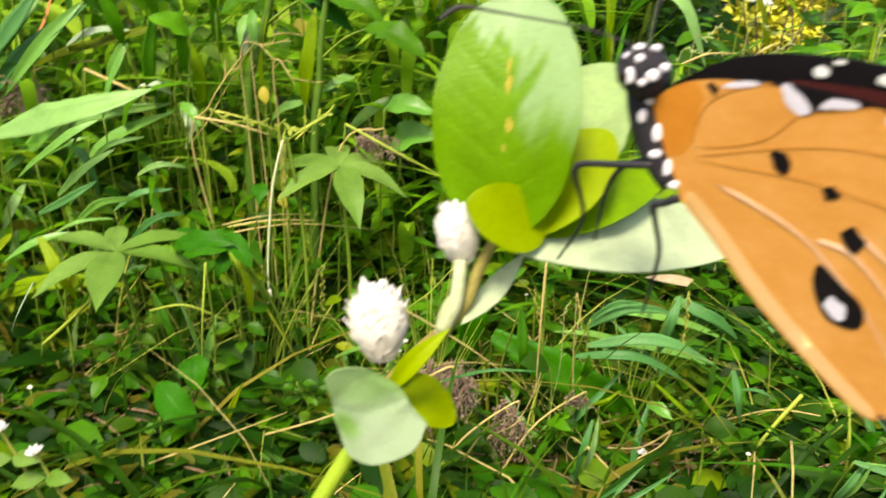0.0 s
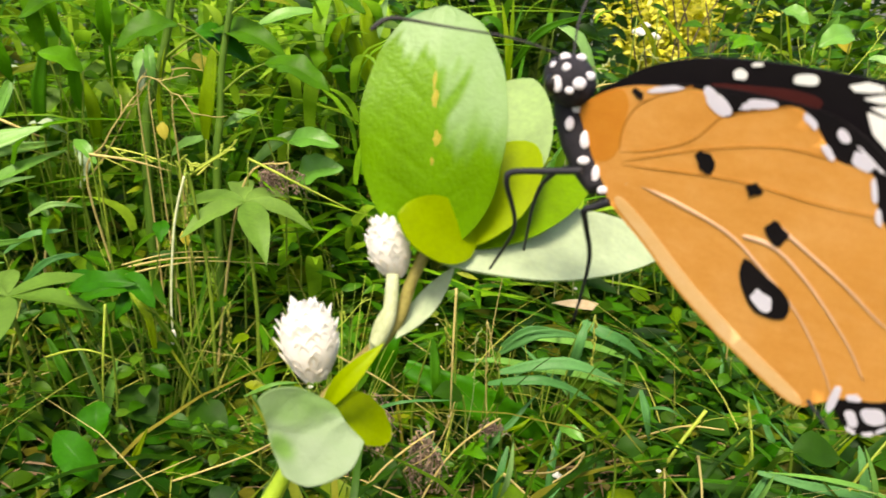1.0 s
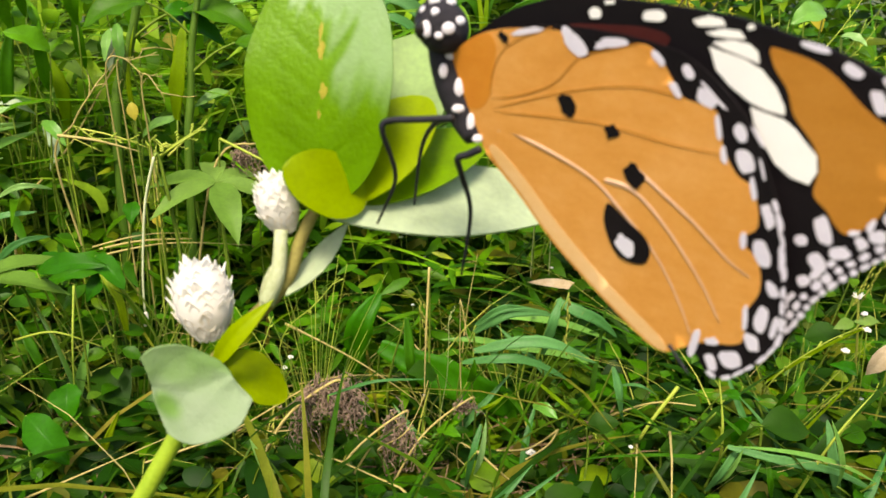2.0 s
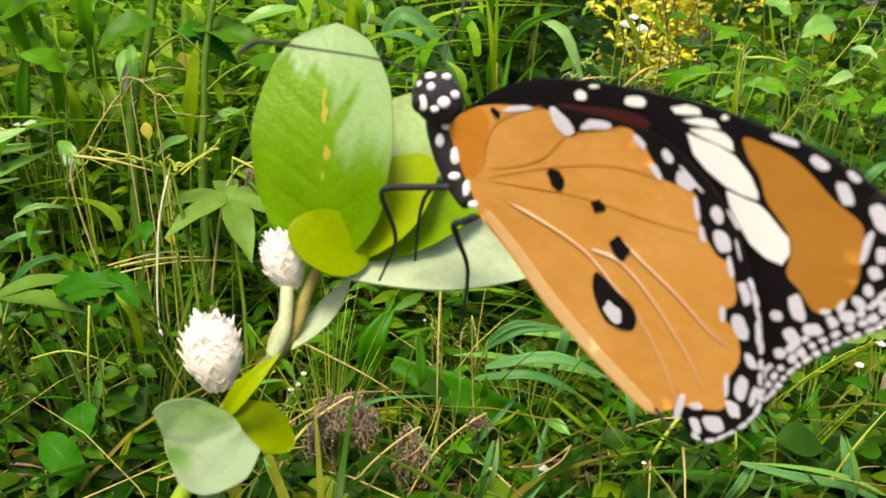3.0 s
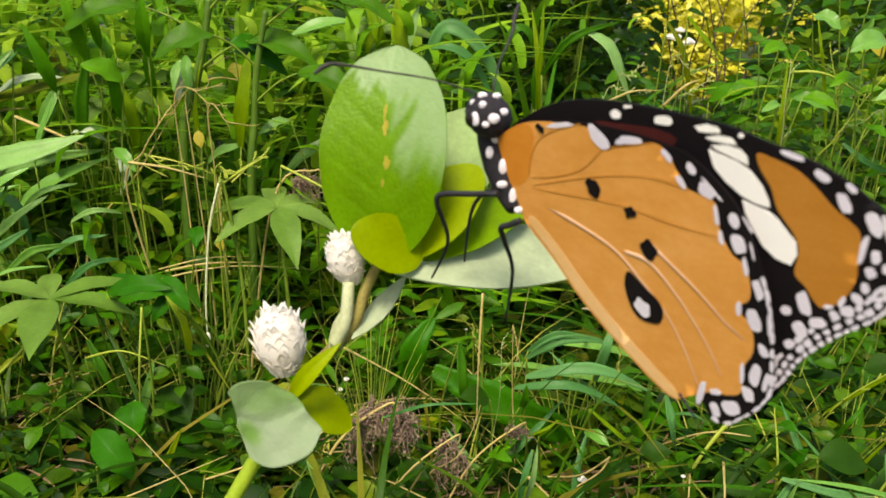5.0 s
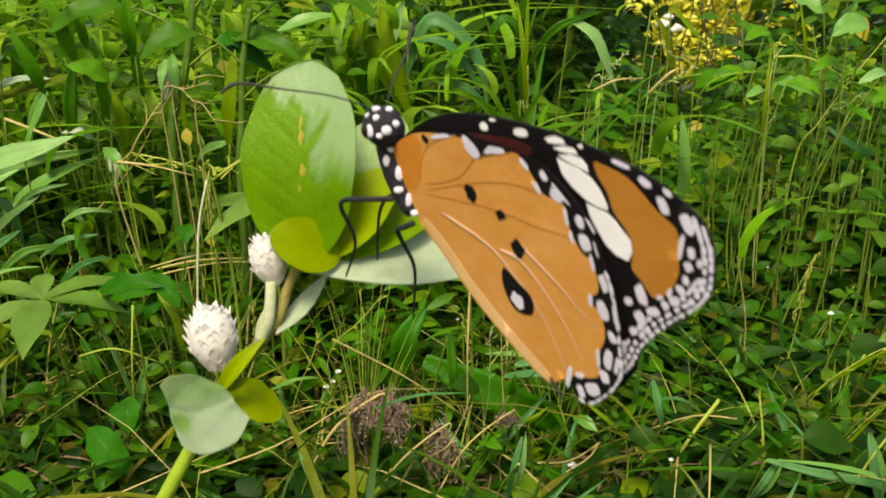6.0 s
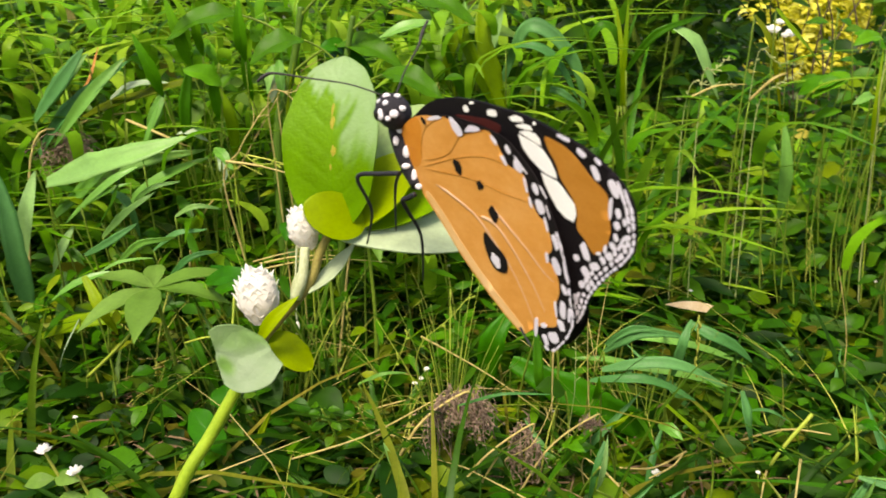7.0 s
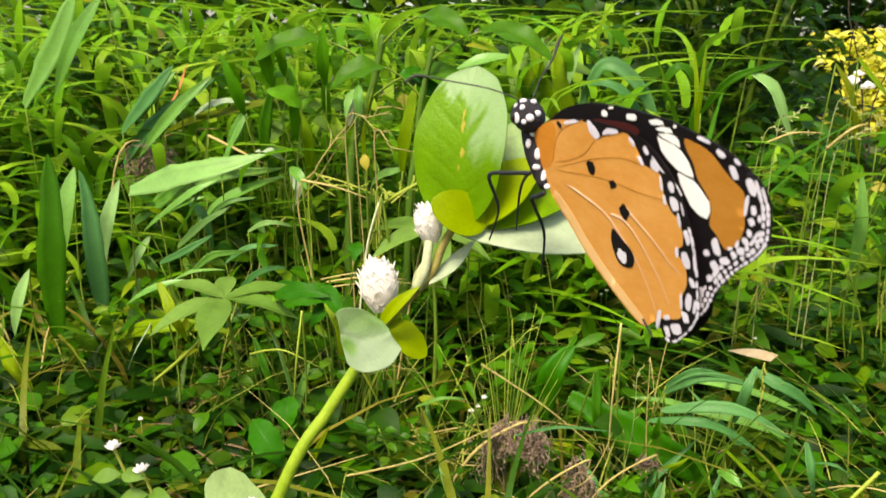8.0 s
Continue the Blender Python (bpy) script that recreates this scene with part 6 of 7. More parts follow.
front("stem", tube(curve_points([(-105, 5, -10), (-95, 7, 150), (-72, 12, 290), (-52.5, 15.8, 345.8), (-44.6, 19.6, 361), (-38.6, 22.0, 371)], 6), np.concatenate([np.linspace(1.5, 1.05, 20), np.linspace(1.05, 0.9, 11)]), 10), M_FRONTSTEM)
front("upper_stem", tube(curve_points([(-38.6, 22.0, 371), (-37.0, 22.4, 374.6), (-33.6, 23.2, 378.6), (-30.6, 23.2, 381.8), (-28.6, 23.4, 384.6), (-27.4, 24.0, 388.2), (-25.8, 24.4, 391.4)], 5), np.linspace(0.95, 0.62, 31), 10), M_STEMBROWN, "brownish downy upper stem")
front("flower_stalk", tube(curve_points([(-31.0, 22.4, 381.8), (-29.7, 22.2, 385.0), (-29.3, 23.2, 389.4)], 6), np.linspace(0.85, 0.7, 13), 10), M_FRONTSTEMPALE, "pale downy flower stalk")
front("bract", leaf_piece((-31.6, 22.2, 380.6), (-29.4, 22.2, 387.0), (-0.35, -0.9, 0.2), 1.5, 0.8, 0.05, 0.25, 0.0, 10, 0.2, 0.02, 17, 0.8), M_FRONTSTEMPALE)

# leaves round the top pair
BIG_LEAF = leaf_piece((-25.3, 25.2, 391.8), (-24.7, 27.8, 416.8), (-0.25, -1.0, 0.10), 15.4, 0.95, 0.06, 0.12, 0.14, 110, 0.25, 0.014, 3, 0.42, 0.006, 0.17, 0.012)
# The pale sky sheen on this leaf is put into its colour.
M_BIGLEAF = leafy("front_leaf_sheen", [(0.0, (0.135, 0.32, 0.012)), (1.0, (0.15, 0.34, 0.014))], 220, 0.36, 0.26, "object", 0.25, 0.3, 0.0003, tone=0.80, bloom=(0.24, 0.36, 0.175), red=1.04, through=(0.35, 0.5, 0.03))
big = front("leaf", BIG_LEAF, M_BIGLEAF, "large bright green leaf with painted pale sheen and rusty marks")


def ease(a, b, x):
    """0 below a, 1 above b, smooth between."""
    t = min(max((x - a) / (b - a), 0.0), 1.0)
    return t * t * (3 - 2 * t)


def give_sheen(leaf, rows, cols, share):
    """Writes onto a leaf blade how much painted sheen share(along, across) gives at each place."""
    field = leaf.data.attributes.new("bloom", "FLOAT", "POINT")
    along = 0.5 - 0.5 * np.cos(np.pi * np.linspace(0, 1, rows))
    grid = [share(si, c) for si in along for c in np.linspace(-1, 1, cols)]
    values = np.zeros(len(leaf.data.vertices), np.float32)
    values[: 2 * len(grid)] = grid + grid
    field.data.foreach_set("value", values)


def sheen_share(s, c):
    """Painted sky sheen over the tip and down one side, with a frayed slanting edge and a green gap in it."""
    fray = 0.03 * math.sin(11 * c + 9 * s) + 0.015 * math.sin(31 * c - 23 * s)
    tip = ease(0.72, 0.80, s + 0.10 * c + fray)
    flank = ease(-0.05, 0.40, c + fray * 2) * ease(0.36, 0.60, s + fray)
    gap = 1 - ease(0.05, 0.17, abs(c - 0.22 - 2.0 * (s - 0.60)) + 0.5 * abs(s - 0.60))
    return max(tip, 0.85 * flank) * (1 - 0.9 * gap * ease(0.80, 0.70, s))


give_sheen(big, 110, 85, sheen_share)
front("leaf", leaf_piece((-20.6, 24.6, 391.9), (-28.6, 21.6, 396.2), (-0.1, -0.8, 0.6), 7.0, 1.0, 0.05, 0.12, 0.02, 14, 0.25, 0.012, 4, 0.5), M_LEAFYEL, "rounded bright yellow-green leaf")
front("leaf", leaf_piece((-22.8, 25.6, 391.8), (-14.0, 31.0, 402.4), (-0.3, -0.8, 0.5), 9.0, 0.9, 0.05, 0.12, 0.06, 14, 0.25, 0.012, 5, 0.55), M_LEAFYEL, "rounded bright yellow-green leaf")
front("leaf", leaf_piece((-22.5, 29.5, 392.3), (-13.2, 38.6, 408.6), (-0.4, -0.9, 0.15), 12.5, 0.9, 0.03, 0.12, 0.02, 14, 0.25, 0.01, 6, 0.6), M_LEAFDUN, "pale green leaf behind the insect's head")
front("leaf", leaf_piece((-25.0, 24.0, 391.0), (4.5, 36.0, 389.4), (-0.1, -0.62, 0.78), 10.5, 0.8, 0.02, 0.14, 0.01, 36, 0.25, 0.008, 7, 0.7, 0.010), M_LEAFPALE, "pale leaf underside stretching beneath the insect")
front("leaf", leaf_piece((-23.0, 26.5, 391.4), (-6.0, 35.5, 397.4), (-0.1, -0.75, 0.65), 7.6, 0.7, 0.03, 0.2, 0.02, 14, 0.25, 0.01, 8, 0.7), M_LEAFTOP)
front("bract", leaf_piece((-29.0, 22.2, 382.6), (-22.6, 26.8, 389.2), (-0.5, -0.8, 0.1), 2.6, 0.8, -0.06, 0.2, 0.0, 10, 0.2, 0.0, 9, 0.9), M_LEAFPALE)
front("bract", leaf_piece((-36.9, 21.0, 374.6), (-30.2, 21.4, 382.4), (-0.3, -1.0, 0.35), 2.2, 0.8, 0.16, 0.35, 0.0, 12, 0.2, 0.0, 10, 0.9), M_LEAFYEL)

# lower pair
def cupped_leaf(top, bottom, hollow, seed, rows=40, cols=40, thick=0.2):
    """A leaf blade stretched between an upper and a lower edge, hollow in the middle, with wavy rims."""
    r = np.random.default_rng(seed)
    u, ph = np.linspace(0, 1, cols), r.uniform(0, 6.28, 4)
    rim = [np.stack([np.interp(u, np.linspace(0, 1, len(e)), e[:, k]) for k in range(3)], 1) for e in (curve_points(top, 12), curve_points(bottom, 12))]
    grid = []
    for v in np.linspace(0, 1, rows):
        line = rim[0] * (1 - v) + rim[1] * v
        deep = hollow * np.sin(np.pi * v) ** 0.8 * np.sin(np.pi * (0.06 + 0.88 * u)) ** 0.7
        crease = 0.15 * np.exp(-((v - 0.36 - 0.12 * np.sin(3 * u)) / 0.05) ** 2)
        wave = 0.15 * np.sin(11 * u + 7 * v + ph[0]) + 0.07 * np.sin(19 * v - 9 * u + ph[1]) + 0.22 * np.sin(9 * u + ph[2]) * abs(2 * v - 1) ** 4
        grid.append(line + np.outer(deep + crease + wave, (0.05, 0.90, -0.40)) + np.outer(0.12 * np.sin(8 * v + ph[3]) * (abs(2 * u - 1) ** 4), (1, 0, 0)))
    top_side = np.concatenate(grid)
    under = top_side + np.array([0.02, 0.9, -0.4]) * thick
    k = len(top_side)
    faces = []
    for i in range(rows - 1):
        for j in range(cols - 1):
            a = i * cols + j
            faces += [(a, a + cols, a + cols + 1, a + 1), (a + k, a + 1 + k, a + cols + 1 + k, a + cols + k)]
    ring = [*range(cols), *[i * cols + cols - 1 for i in range(1, rows)], *[(rows - 1) * cols + j for j in range(cols - 2, -1, -1)], *[i * cols for i in range(rows - 2, 0, -1)]]
    faces += [(ring[q], ring[(q + 1) % len(ring)], ring[(q + 1) % len(ring)] + k, ring[q] + k) for q in range(len(ring))]
    return np.concatenate([top_side, under]), faces


M_LOWLEAF = leafy("front_leaf_pale_cup", [(0.0, (0.12, 0.29, 0.03)), (1.0, (0.13, 0.31, 0.03))], 160, 0.5, 0.25, "object", 0.3, 0.4, 0.0004, tone=0.9, blue=0.7, glow=0.15, bloom=(0.225, 0.30, 0.185), red=1.04, through=(0.35, 0.5, 0.03))
LOW_TOP = [(-35.8, 19.6, 376.6), (-38.8, 18.6, 378.7), (-41.5, 17.6, 379.0), (-42.8, 16.8, 378.1)]
LOW_BOTTOM = [(-32.3, 17.5, 373.0), (-33.6, 15.5, 370.9), (-37.4, 14.5, 369.8), (-40.4, 14.8, 371.0)]
low = front("leaf", cupped_leaf(LOW_TOP, LOW_BOTTOM, 1.5, 11), M_LOWLEAF, "pale cupped leaf with one green patch below the lower flower")
pale_field = low.data.attributes.new("bloom", "FLOAT", "POINT")
# Paler towards the lower edge, with one green patch near an end.
pale_share = [0.55 + 0.45 * ease(0.25, 0.5, v + 0.06 * math.sin(9 * u)) - 0.75 * ease(0.22, 0.06, math.hypot(u - 0.86, 0.9 * (v - 0.60))) for v in np.linspace(0, 1, 40) for u in np.linspace(0, 1, 40)]
pale_field.data.foreach_set("value", np.array(pale_share * 2, np.float32))
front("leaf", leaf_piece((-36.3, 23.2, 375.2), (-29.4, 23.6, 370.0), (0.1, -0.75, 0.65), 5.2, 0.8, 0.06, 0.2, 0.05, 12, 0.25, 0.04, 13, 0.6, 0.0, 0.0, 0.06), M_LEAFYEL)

# low leaves and a bud that only show from further back
front("leaf", leaf_piece((-54.0, 15.6, 342.0), (-69.0, 22.0, 344.0), (0.0, -0.85, 0.55), 8.4, 0.8, 0.08, 0.25, 0.08, 14, 0.25, 0.03, 14, 0.6, 0.0, 0.0, 0.05), M_LEAFDUN)
front("leaf", leaf_piece((-53.5, 16.2, 343.0), (-40.5, 10.5, 337.5), (0.1, -0.8, 0.5), 9.0, 0.8, 0.08, 0.2, 0.08, 14, 0.25, 0.03, 15, 0.6, 0.0, 0.0, 0.05), M_LEAFTOP)
def flower_head(centre, axis, long, radius, seed):
    """A button flower: overlapping pointed papery scales round an egg-shaped core."""
    r = np.random.default_rng(seed)
    c, ax = np.asarray(centre, float), np.asarray(axis, float)
    ax /= np.linalg.norm(ax)
    s1 = np.cross(ax, (0.2, -1, 0.1))
    s1 /= np.linalg.norm(s1)
    s2 = np.cross(ax, s1)
    head = front("flower_head", ellipsoid(c, [s1 * radius * 0.88, s2 * radius * 0.88, ax * long * 0.45], 16, 10), M_WHITE, "white papery button flower head")
    rows = 12
    for k in range(rows):
        t = k / (rows - 1)
        count = int(7 + 10 * math.sin(math.pi * (0.12 + 0.80 * t)))
        rad = radius * 0.80 * math.sin(math.pi * (0.10 + 0.80 * t)) ** 0.7
        for j in range(count):
            a = 2 * math.pi * (j + 0.5 * (k % 2)) / count + r.uniform(-0.15, 0.15)
            d = s1 * math.cos(a) + s2 * math.sin(a)
            b = c + ax * long * (-0.48 + 0.80 * t) + d * rad * 0.98
            lean = 0.36 - 0.22 * t + r.uniform(-0.12, 0.26)
            tip = b + (ax * 0.9 + d * lean) * long * r.uniform(0.13, 0.24)
            v, f = leaf_piece(b, tip, d, radius * 0.36, 0.5, -0.10, 0.30, 0.0, 5, 0.05, 0.0, k * 40 + j, 1.0)
            part("petal", mesh_of("petal", v * MM - PLANT_AT, f, M_WHITE if t > 0.3 else M_CREAM), head)
    return head


flower_head((-29.7, 24.2, 391.9), (-0.25, 0.0, 1.0), 6.8, 2.5, 1)
flower_head((-38.5, 27.2, 380.4), (-0.12, 0.1, 1.0), 9.6, 3.6, 2)
flower_head((-55.9, 13.6, 343.6), (-0.25, -0.1, 1.0), 5.6, 2.1, 3)


def leaf_marks(leaf, piece, n, marks, mat, name, seed):
    """Patches that lie on a leaf, each given by its place along and across the blade and its size."""
    r = np.random.default_rng(seed)
    m = 85 if n > 60 else 7
    grid = np.asarray(piece[0])[: n * m].reshape(n, m, 3)[:, :: (m - 1) // 6]
    nor = np.cross(grid[n // 2, 4] - grid[n // 2, 2], grid[n // 2 + 1, 3] - grid[n // 2 - 1, 3])
    nor /= np.linalg.norm(nor)
    if nor[1] > 0:
        nor = -nor

    def at(s, c):
        i = min(max(math.acos(1 - 2 * min(max(s, 0.01), 0.99)) / math.pi * (n - 1), 0), n - 1.001)
        j = min(max(float(np.interp(c, np.linspace(-1, 1, 7) if m == 85 else [-1, -0.7, -0.35, 0, 0.35, 0.7, 1], range(7))), 0), 5.999)
        a, u, k, w = int(i), i - int(i), int(j), j - int(j)
        p = (grid[a, k] * (1 - u) + grid[a + 1, k] * u) * (1 - w) + (grid[a, k + 1] * (1 - u) + grid[a + 1, k + 1] * u) * w
        return p + nor * 0.03

    for s, c, ds, dc in marks:
        k = 12
        rad = r.uniform(0.6, 1.2, k)
        ang = np.arange(k) * 2 * np.pi / k
        ring = np.array([at(s + ds * q * math.sin(a), c + dc * q * math.cos(a)) for a, q in zip(ang, rad)])
        mid = at(s, c)
        v = np.concatenate([ring, [mid], ring - nor * 0.05])
        f = [(i, (i + 1) % k, k) for i in range(k)] + [(i, i + k + 1, (i + 1) % k + k + 1, (i + 1) % k) for i in range(k)]
        part(name, mesh_of(name, v * MM - PLANT_AT, f, mat, False), leaf)


leaf_marks(big, BIG_LEAF, 110, [(0.69, -0.04, 0.045, 0.030), (0.61, -0.01, 0.038, 0.050), (0.45, 0.05, 0.034, 0.065), (0.36, 0.00, 0.020, 0.028)], M_RUST, "rust_mark", 5)
# ---- the insect ----
WING_AT = np.array([-0.000182, -0.000143, 0.39996])
AX_U = np.array([0.617107, -0.786879, 0.0])
AX_V = np.array([-0.135729, -0.106445, 0.985011])
AX_N = np.array([-0.775085, -0.607858, -0.172490])

HW_EDGE = [(-20.0, 5.5), (-18.8, 7.6), (-16.0, 9.4), (-12.8, 10.4), (-8.4, 10.9), (-4.1, 10.9), (-0.2, 10.5), (2.7, 10.0), (4.9, 9.3), (7.1, 7.7), (9.0, 5.8), (10.2, 3.5), (11.3, 0.7), (12.0, -1.8), (12.3, -4.4), (12.3, -7.1), (12.3, -9.4), (11.7, -11.0), (10.2, -12.9), (7.9, -14.8), (6.3, -14.7), (5.6, -13.6), (4.5, -13.1), (2.0, -13.9), (-3.2, -10.7), (-8.2, -7.0), (-11.8, -3.3), (-15.4, -0.2), (-16.3, 1.8), (-18.6, 3.9)]
HW_ORANGE = [(-20.2, 5.4), (-19.0, 7.7), (-16.1, 9.5), (-12.8, 10.4), (-8.5, 10.6), (-5.6, 10.4), (-4.4, 8.7), (-2.6, 9.2), (1.0, 10.0), (2.4, 9.4), (3.6, 7.7), (4.5, 6.5), (7.0, 5.8), (7.5, 3.4), (8.6, 1.6), (9.8, 0.8), (10.2, -1.8), (9.0, -3.0), (10.3, -4.4), (10.5, -6.6), (9.5, -8.7), (9.2, -11.2), (6.1, -12.2), (4.4, -13.2), (1.9, -14.2), (-3.5, -11.0), (-8.4, -7.3), (-12.1, -3.6), (-15.6, -0.5), (-16.5, 1.6), (-18.8, 3.8)]
HW_FLUSH = [(-20.2, 5.4), (-19.0, 7.7), (-16.1, 9.5), (-13.9, 10.0), (-13.2, 8.9), (-13.8, 6.9), (-14.5, 4.7), (-16.1, 3.4), (-18.8, 3.8)]
HW_MARGIN = [(-15.0, -0.4), (-11.8, -3.4), (-8.2, -7.1), (-3.3, -10.8), (1.9, -14.0), (2.6, -13.2), (-2.6, -9.6), (-7.4, -5.7), (-11.0, -2.2), (-14.2, 0.3)]
HW_BORDER = [(4.9, 8.3, 0.58, 0.43, -55), (6.3, 6.7, 0.89, 0.59, -31), (8.8, 4.6, 0.68, 0.47, -68), (9.2, 2.7, 0.97, 0.66, -69), (10.9, -0.9, 0.99, 0.41, -75), (10.6, -3.7, 1.1, 0.67, -69), (11.4, -6.2, 0.67, 0.39, -57), (10.7, -8.8, 1.2, 0.55, -96), (10.1, -10.9, 0.73, 0.59, -69), (8.4, -12.9, 1.02, 0.8, 22), (6.8, -13.6, 0.76, 0.51, -69), (11.7, -9.1, 0.95, 0.26, -104), (5.4, -12.5, 1.55, 0.35, -106)]
HW_FRINGE = [(2.5, 9.1, 0.71, 0.31, -43), (3.9, 7.0, 0.69, 0.32, -56), (7.2, 4.7, 0.91, 0.23, -81), (7.6, 2.9, 0.72, 0.24, -81), (9.8, 0.8, 0.91, 0.23, -81), (9.2, -3.0, 0.67, 0.28, -91), (9.5, -9.0, 1.06, 0.23, -91), (6.9, -11.8, 0.65, 0.34, 21), (6.8, 6.9, 1.24, 0.12, -43), (10.0, 4.5, 0.93, 0.11, -56), (10.4, 2.3, 0.87, 0.11, -74), (11.7, -1.3, 1.21, 0.14, -80), (11.9, -3.9, 1.19, 0.13, -88), (-9.6, 10.4, 2.01, 0.28, 10), (-4.9, 9.8, 1.5, 0.72, -42), (-1.3, 10.0, 1.53, 0.38, 1), (-2.5, 9.7, 0.69, 0.31, 15)]
HW_BLACK = [(-5.9, 5.0, 1.27, 1.19, -62), (-1.6, 3.3, 0.74, 0.81, -62), (0.3, 0.2, 1.36, 1.26, -55), (-3.3, 10.0, 0.9, 0.71, -55), (-12.2, 9.8, 0.73, 0.47, -41)]
HW_EYESPOT = [(-2.3, -2.5), (-1.4, -2.9), (-0.3, -3.7), (0.9, -4.4), (1.6, -5.4), (1.3, -6.7), (0.2, -7.1), (-1.3, -6.9), (-2.2, -5.7), (-2.7, -4.0)]
HW_EYE = [(-0.7, -5.7, 0.98, 0.80, -35)]
VEINS = [
    [(-14.8, 2.4), (-8.8, 1.0), (-3.8, -0.7), (-0.9, -3.0), (2.0, -5.8), (4.0, -9.1), (5.2, -12.0)],
    [(-3.8, -0.7), (-0.0, -1.0), (3.0, -3.4), (6.0, -7.2), (7.5, -10.0)],
    [(-0.5, 1.5), (1.6, -0.0), (5.3, -2.5), (8.1, -4.8), (9.8, -5.7)]]
DARK_VEINS = [
    [(-14.4, 4.5), (-10.7, 5.2), (-7.1, 6.5), (-4.4, 8.7), (-2.6, 9.2), (1.0, 10.0)],
    [(-14.4, 4.6), (-13.9, 6.6), (-12.6, 8.5), (-10.5, 9.7), (-7.0, 10.8)],
    [(-14.1, 3.7), (-6.0, 5.9), (0.2, 6.9), (4.5, 6.5)],
    [(-14.2, 3.4), (-3.4, 3.8), (3.1, 3.1), (7.5, 2.9)]]
FW_EDGE = [(-17.7, 8.9), (-15.3, 10.3), (-12.3, 11.7), (-9.1, 12.5), (-5.4, 12.9), (-0.8, 12.8), (3.5, 12.4), (7.4, 11.9), (11.1, 10.9), (14.5, 9.8), (17.0, 8.6), (19.0, 7.2), (20.3, 5.9), (21.0, 4.4), (21.1, 2.6), (20.8, 0.3), (19.5, -1.6), (17.5, -3.2), (15.6, -4.9), (13.8, -7.0), (12.6, -9.2), (11.4, -10.7), (9.2, -8.6), (3.4, -2.2), (-4.2, 3.0), (-13.1, 5.8), (-17.7, 6.4)]
FW_A = [(-3.5, 11.8, 0.66, 0.45, -3), (-2.1, 12.6, 0.52, 0.16, 5), (1.5, 11.8, 1.03, 0.47, 2), (8.8, 11.3, 0.26, 0.2, 7), (12.9, 10.2, 1.01, 0.24, -14), (15.2, 8.9, 0.73, 0.4, -29), (17.3, 8.3, 0.54, 0.24, -40), (16.8, 7.1, 0.87, 0.43, -68), (19.0, 5.9, 1.03, 0.51, -68), (19.9, 5.5, 1.3, 0.23, -74), (20.6, 5.0, 1.12, 0.18, -73), (18.3, 3.7, 1.29, 0.26, -102), (19.2, 3.4, 0.61, 0.39, -88), (18.9, 2.1, 0.47, 0.44, -56)]
FW_B = [(18.6, 0.8, 0.48, 0.36, -88), (18.1, -0.2, 0.59, 0.42, -44), (17.4, -1.4, 0.57, 0.48, 16), (16.5, -2.0, 0.45, 0.39, -56), (15.2, -3.0, 0.67, 0.55, 17), (14.1, -1.6, 1.16, 0.6, -74), (12.7, -2.6, 0.49, 0.46, 15), (13.9, -4.0, 0.78, 0.59, -56), (13.0, -5.5, 0.42, 0.49, -56), (11.8, -7.4, 0.51, 0.44, -90), (19.9, 1.0, 0.36, 0.32, 16), (19.6, 0.1, 0.27, 0.28, 15), (19.9, 2.6, 0.42, 0.26, -87), (20.3, 3.4, 0.37, 0.16, -87), (19.2, 0.1, 0.19, 0.45, -87), (16.0, -1.4, 0.4, 0.2, 16), (17.0, -0.7, 0.55, 0.26, -115)]
FW_BANDS = [
    [(4.6, 11.6), (5.8, 11.9), (6.8, 11.7), (7.0, 11.3), (6.0, 11.2), (5.0, 11.2)],
    [(5.6, 10.8), (6.8, 11.1), (8.0, 11.0), (8.4, 10.5), (7.3, 10.5), (6.2, 10.6)],
    [(6.1, 10.2), (7.5, 10.4), (8.7, 10.2), (9.3, 9.7), (9.4, 9.0), (8.2, 9.4), (6.9, 9.8)],
    [(5.9, 9.9), (6.9, 9.6), (8.4, 9.2), (9.6, 8.6), (10.6, 7.5), (11.2, 6.3), (11.2, 5.8), (10.0, 6.0), (8.9, 6.4), (7.4, 7.4), (6.4, 8.4)],
    [(8.9, 6.1), (10.0, 5.8), (11.2, 5.5), (11.9, 5.0), (12.8, 4.0), (13.4, 3.4), (13.5, 2.3), (13.0, 1.4), (11.8, 1.7), (10.7, 2.5), (9.8, 3.9), (9.2, 5.0)]]
FW_BROWN = [(10.1, 10.0), (11.3, 9.8), (13.1, 9.2), (14.5, 8.2), (16.1, 6.6), (17.8, 5.3), (18.1, 4.2), (18.0, 2.5), (17.9, 1.2), (17.1, -0.5), (15.6, -1.6), (14.8, -1.1), (14.2, -0.2), (13.3, 0.8), (13.6, 2.7), (13.1, 4.1), (11.8, 5.8), (11.3, 7.4), (10.4, 8.8)]
FW_MAROON = [(-6.0, 10.9), (-2.2, 11.0), (1.0, 10.9), (2.8, 10.3), (1.8, 9.5), (-1.0, 10.2), (-3.6, 10.4)]


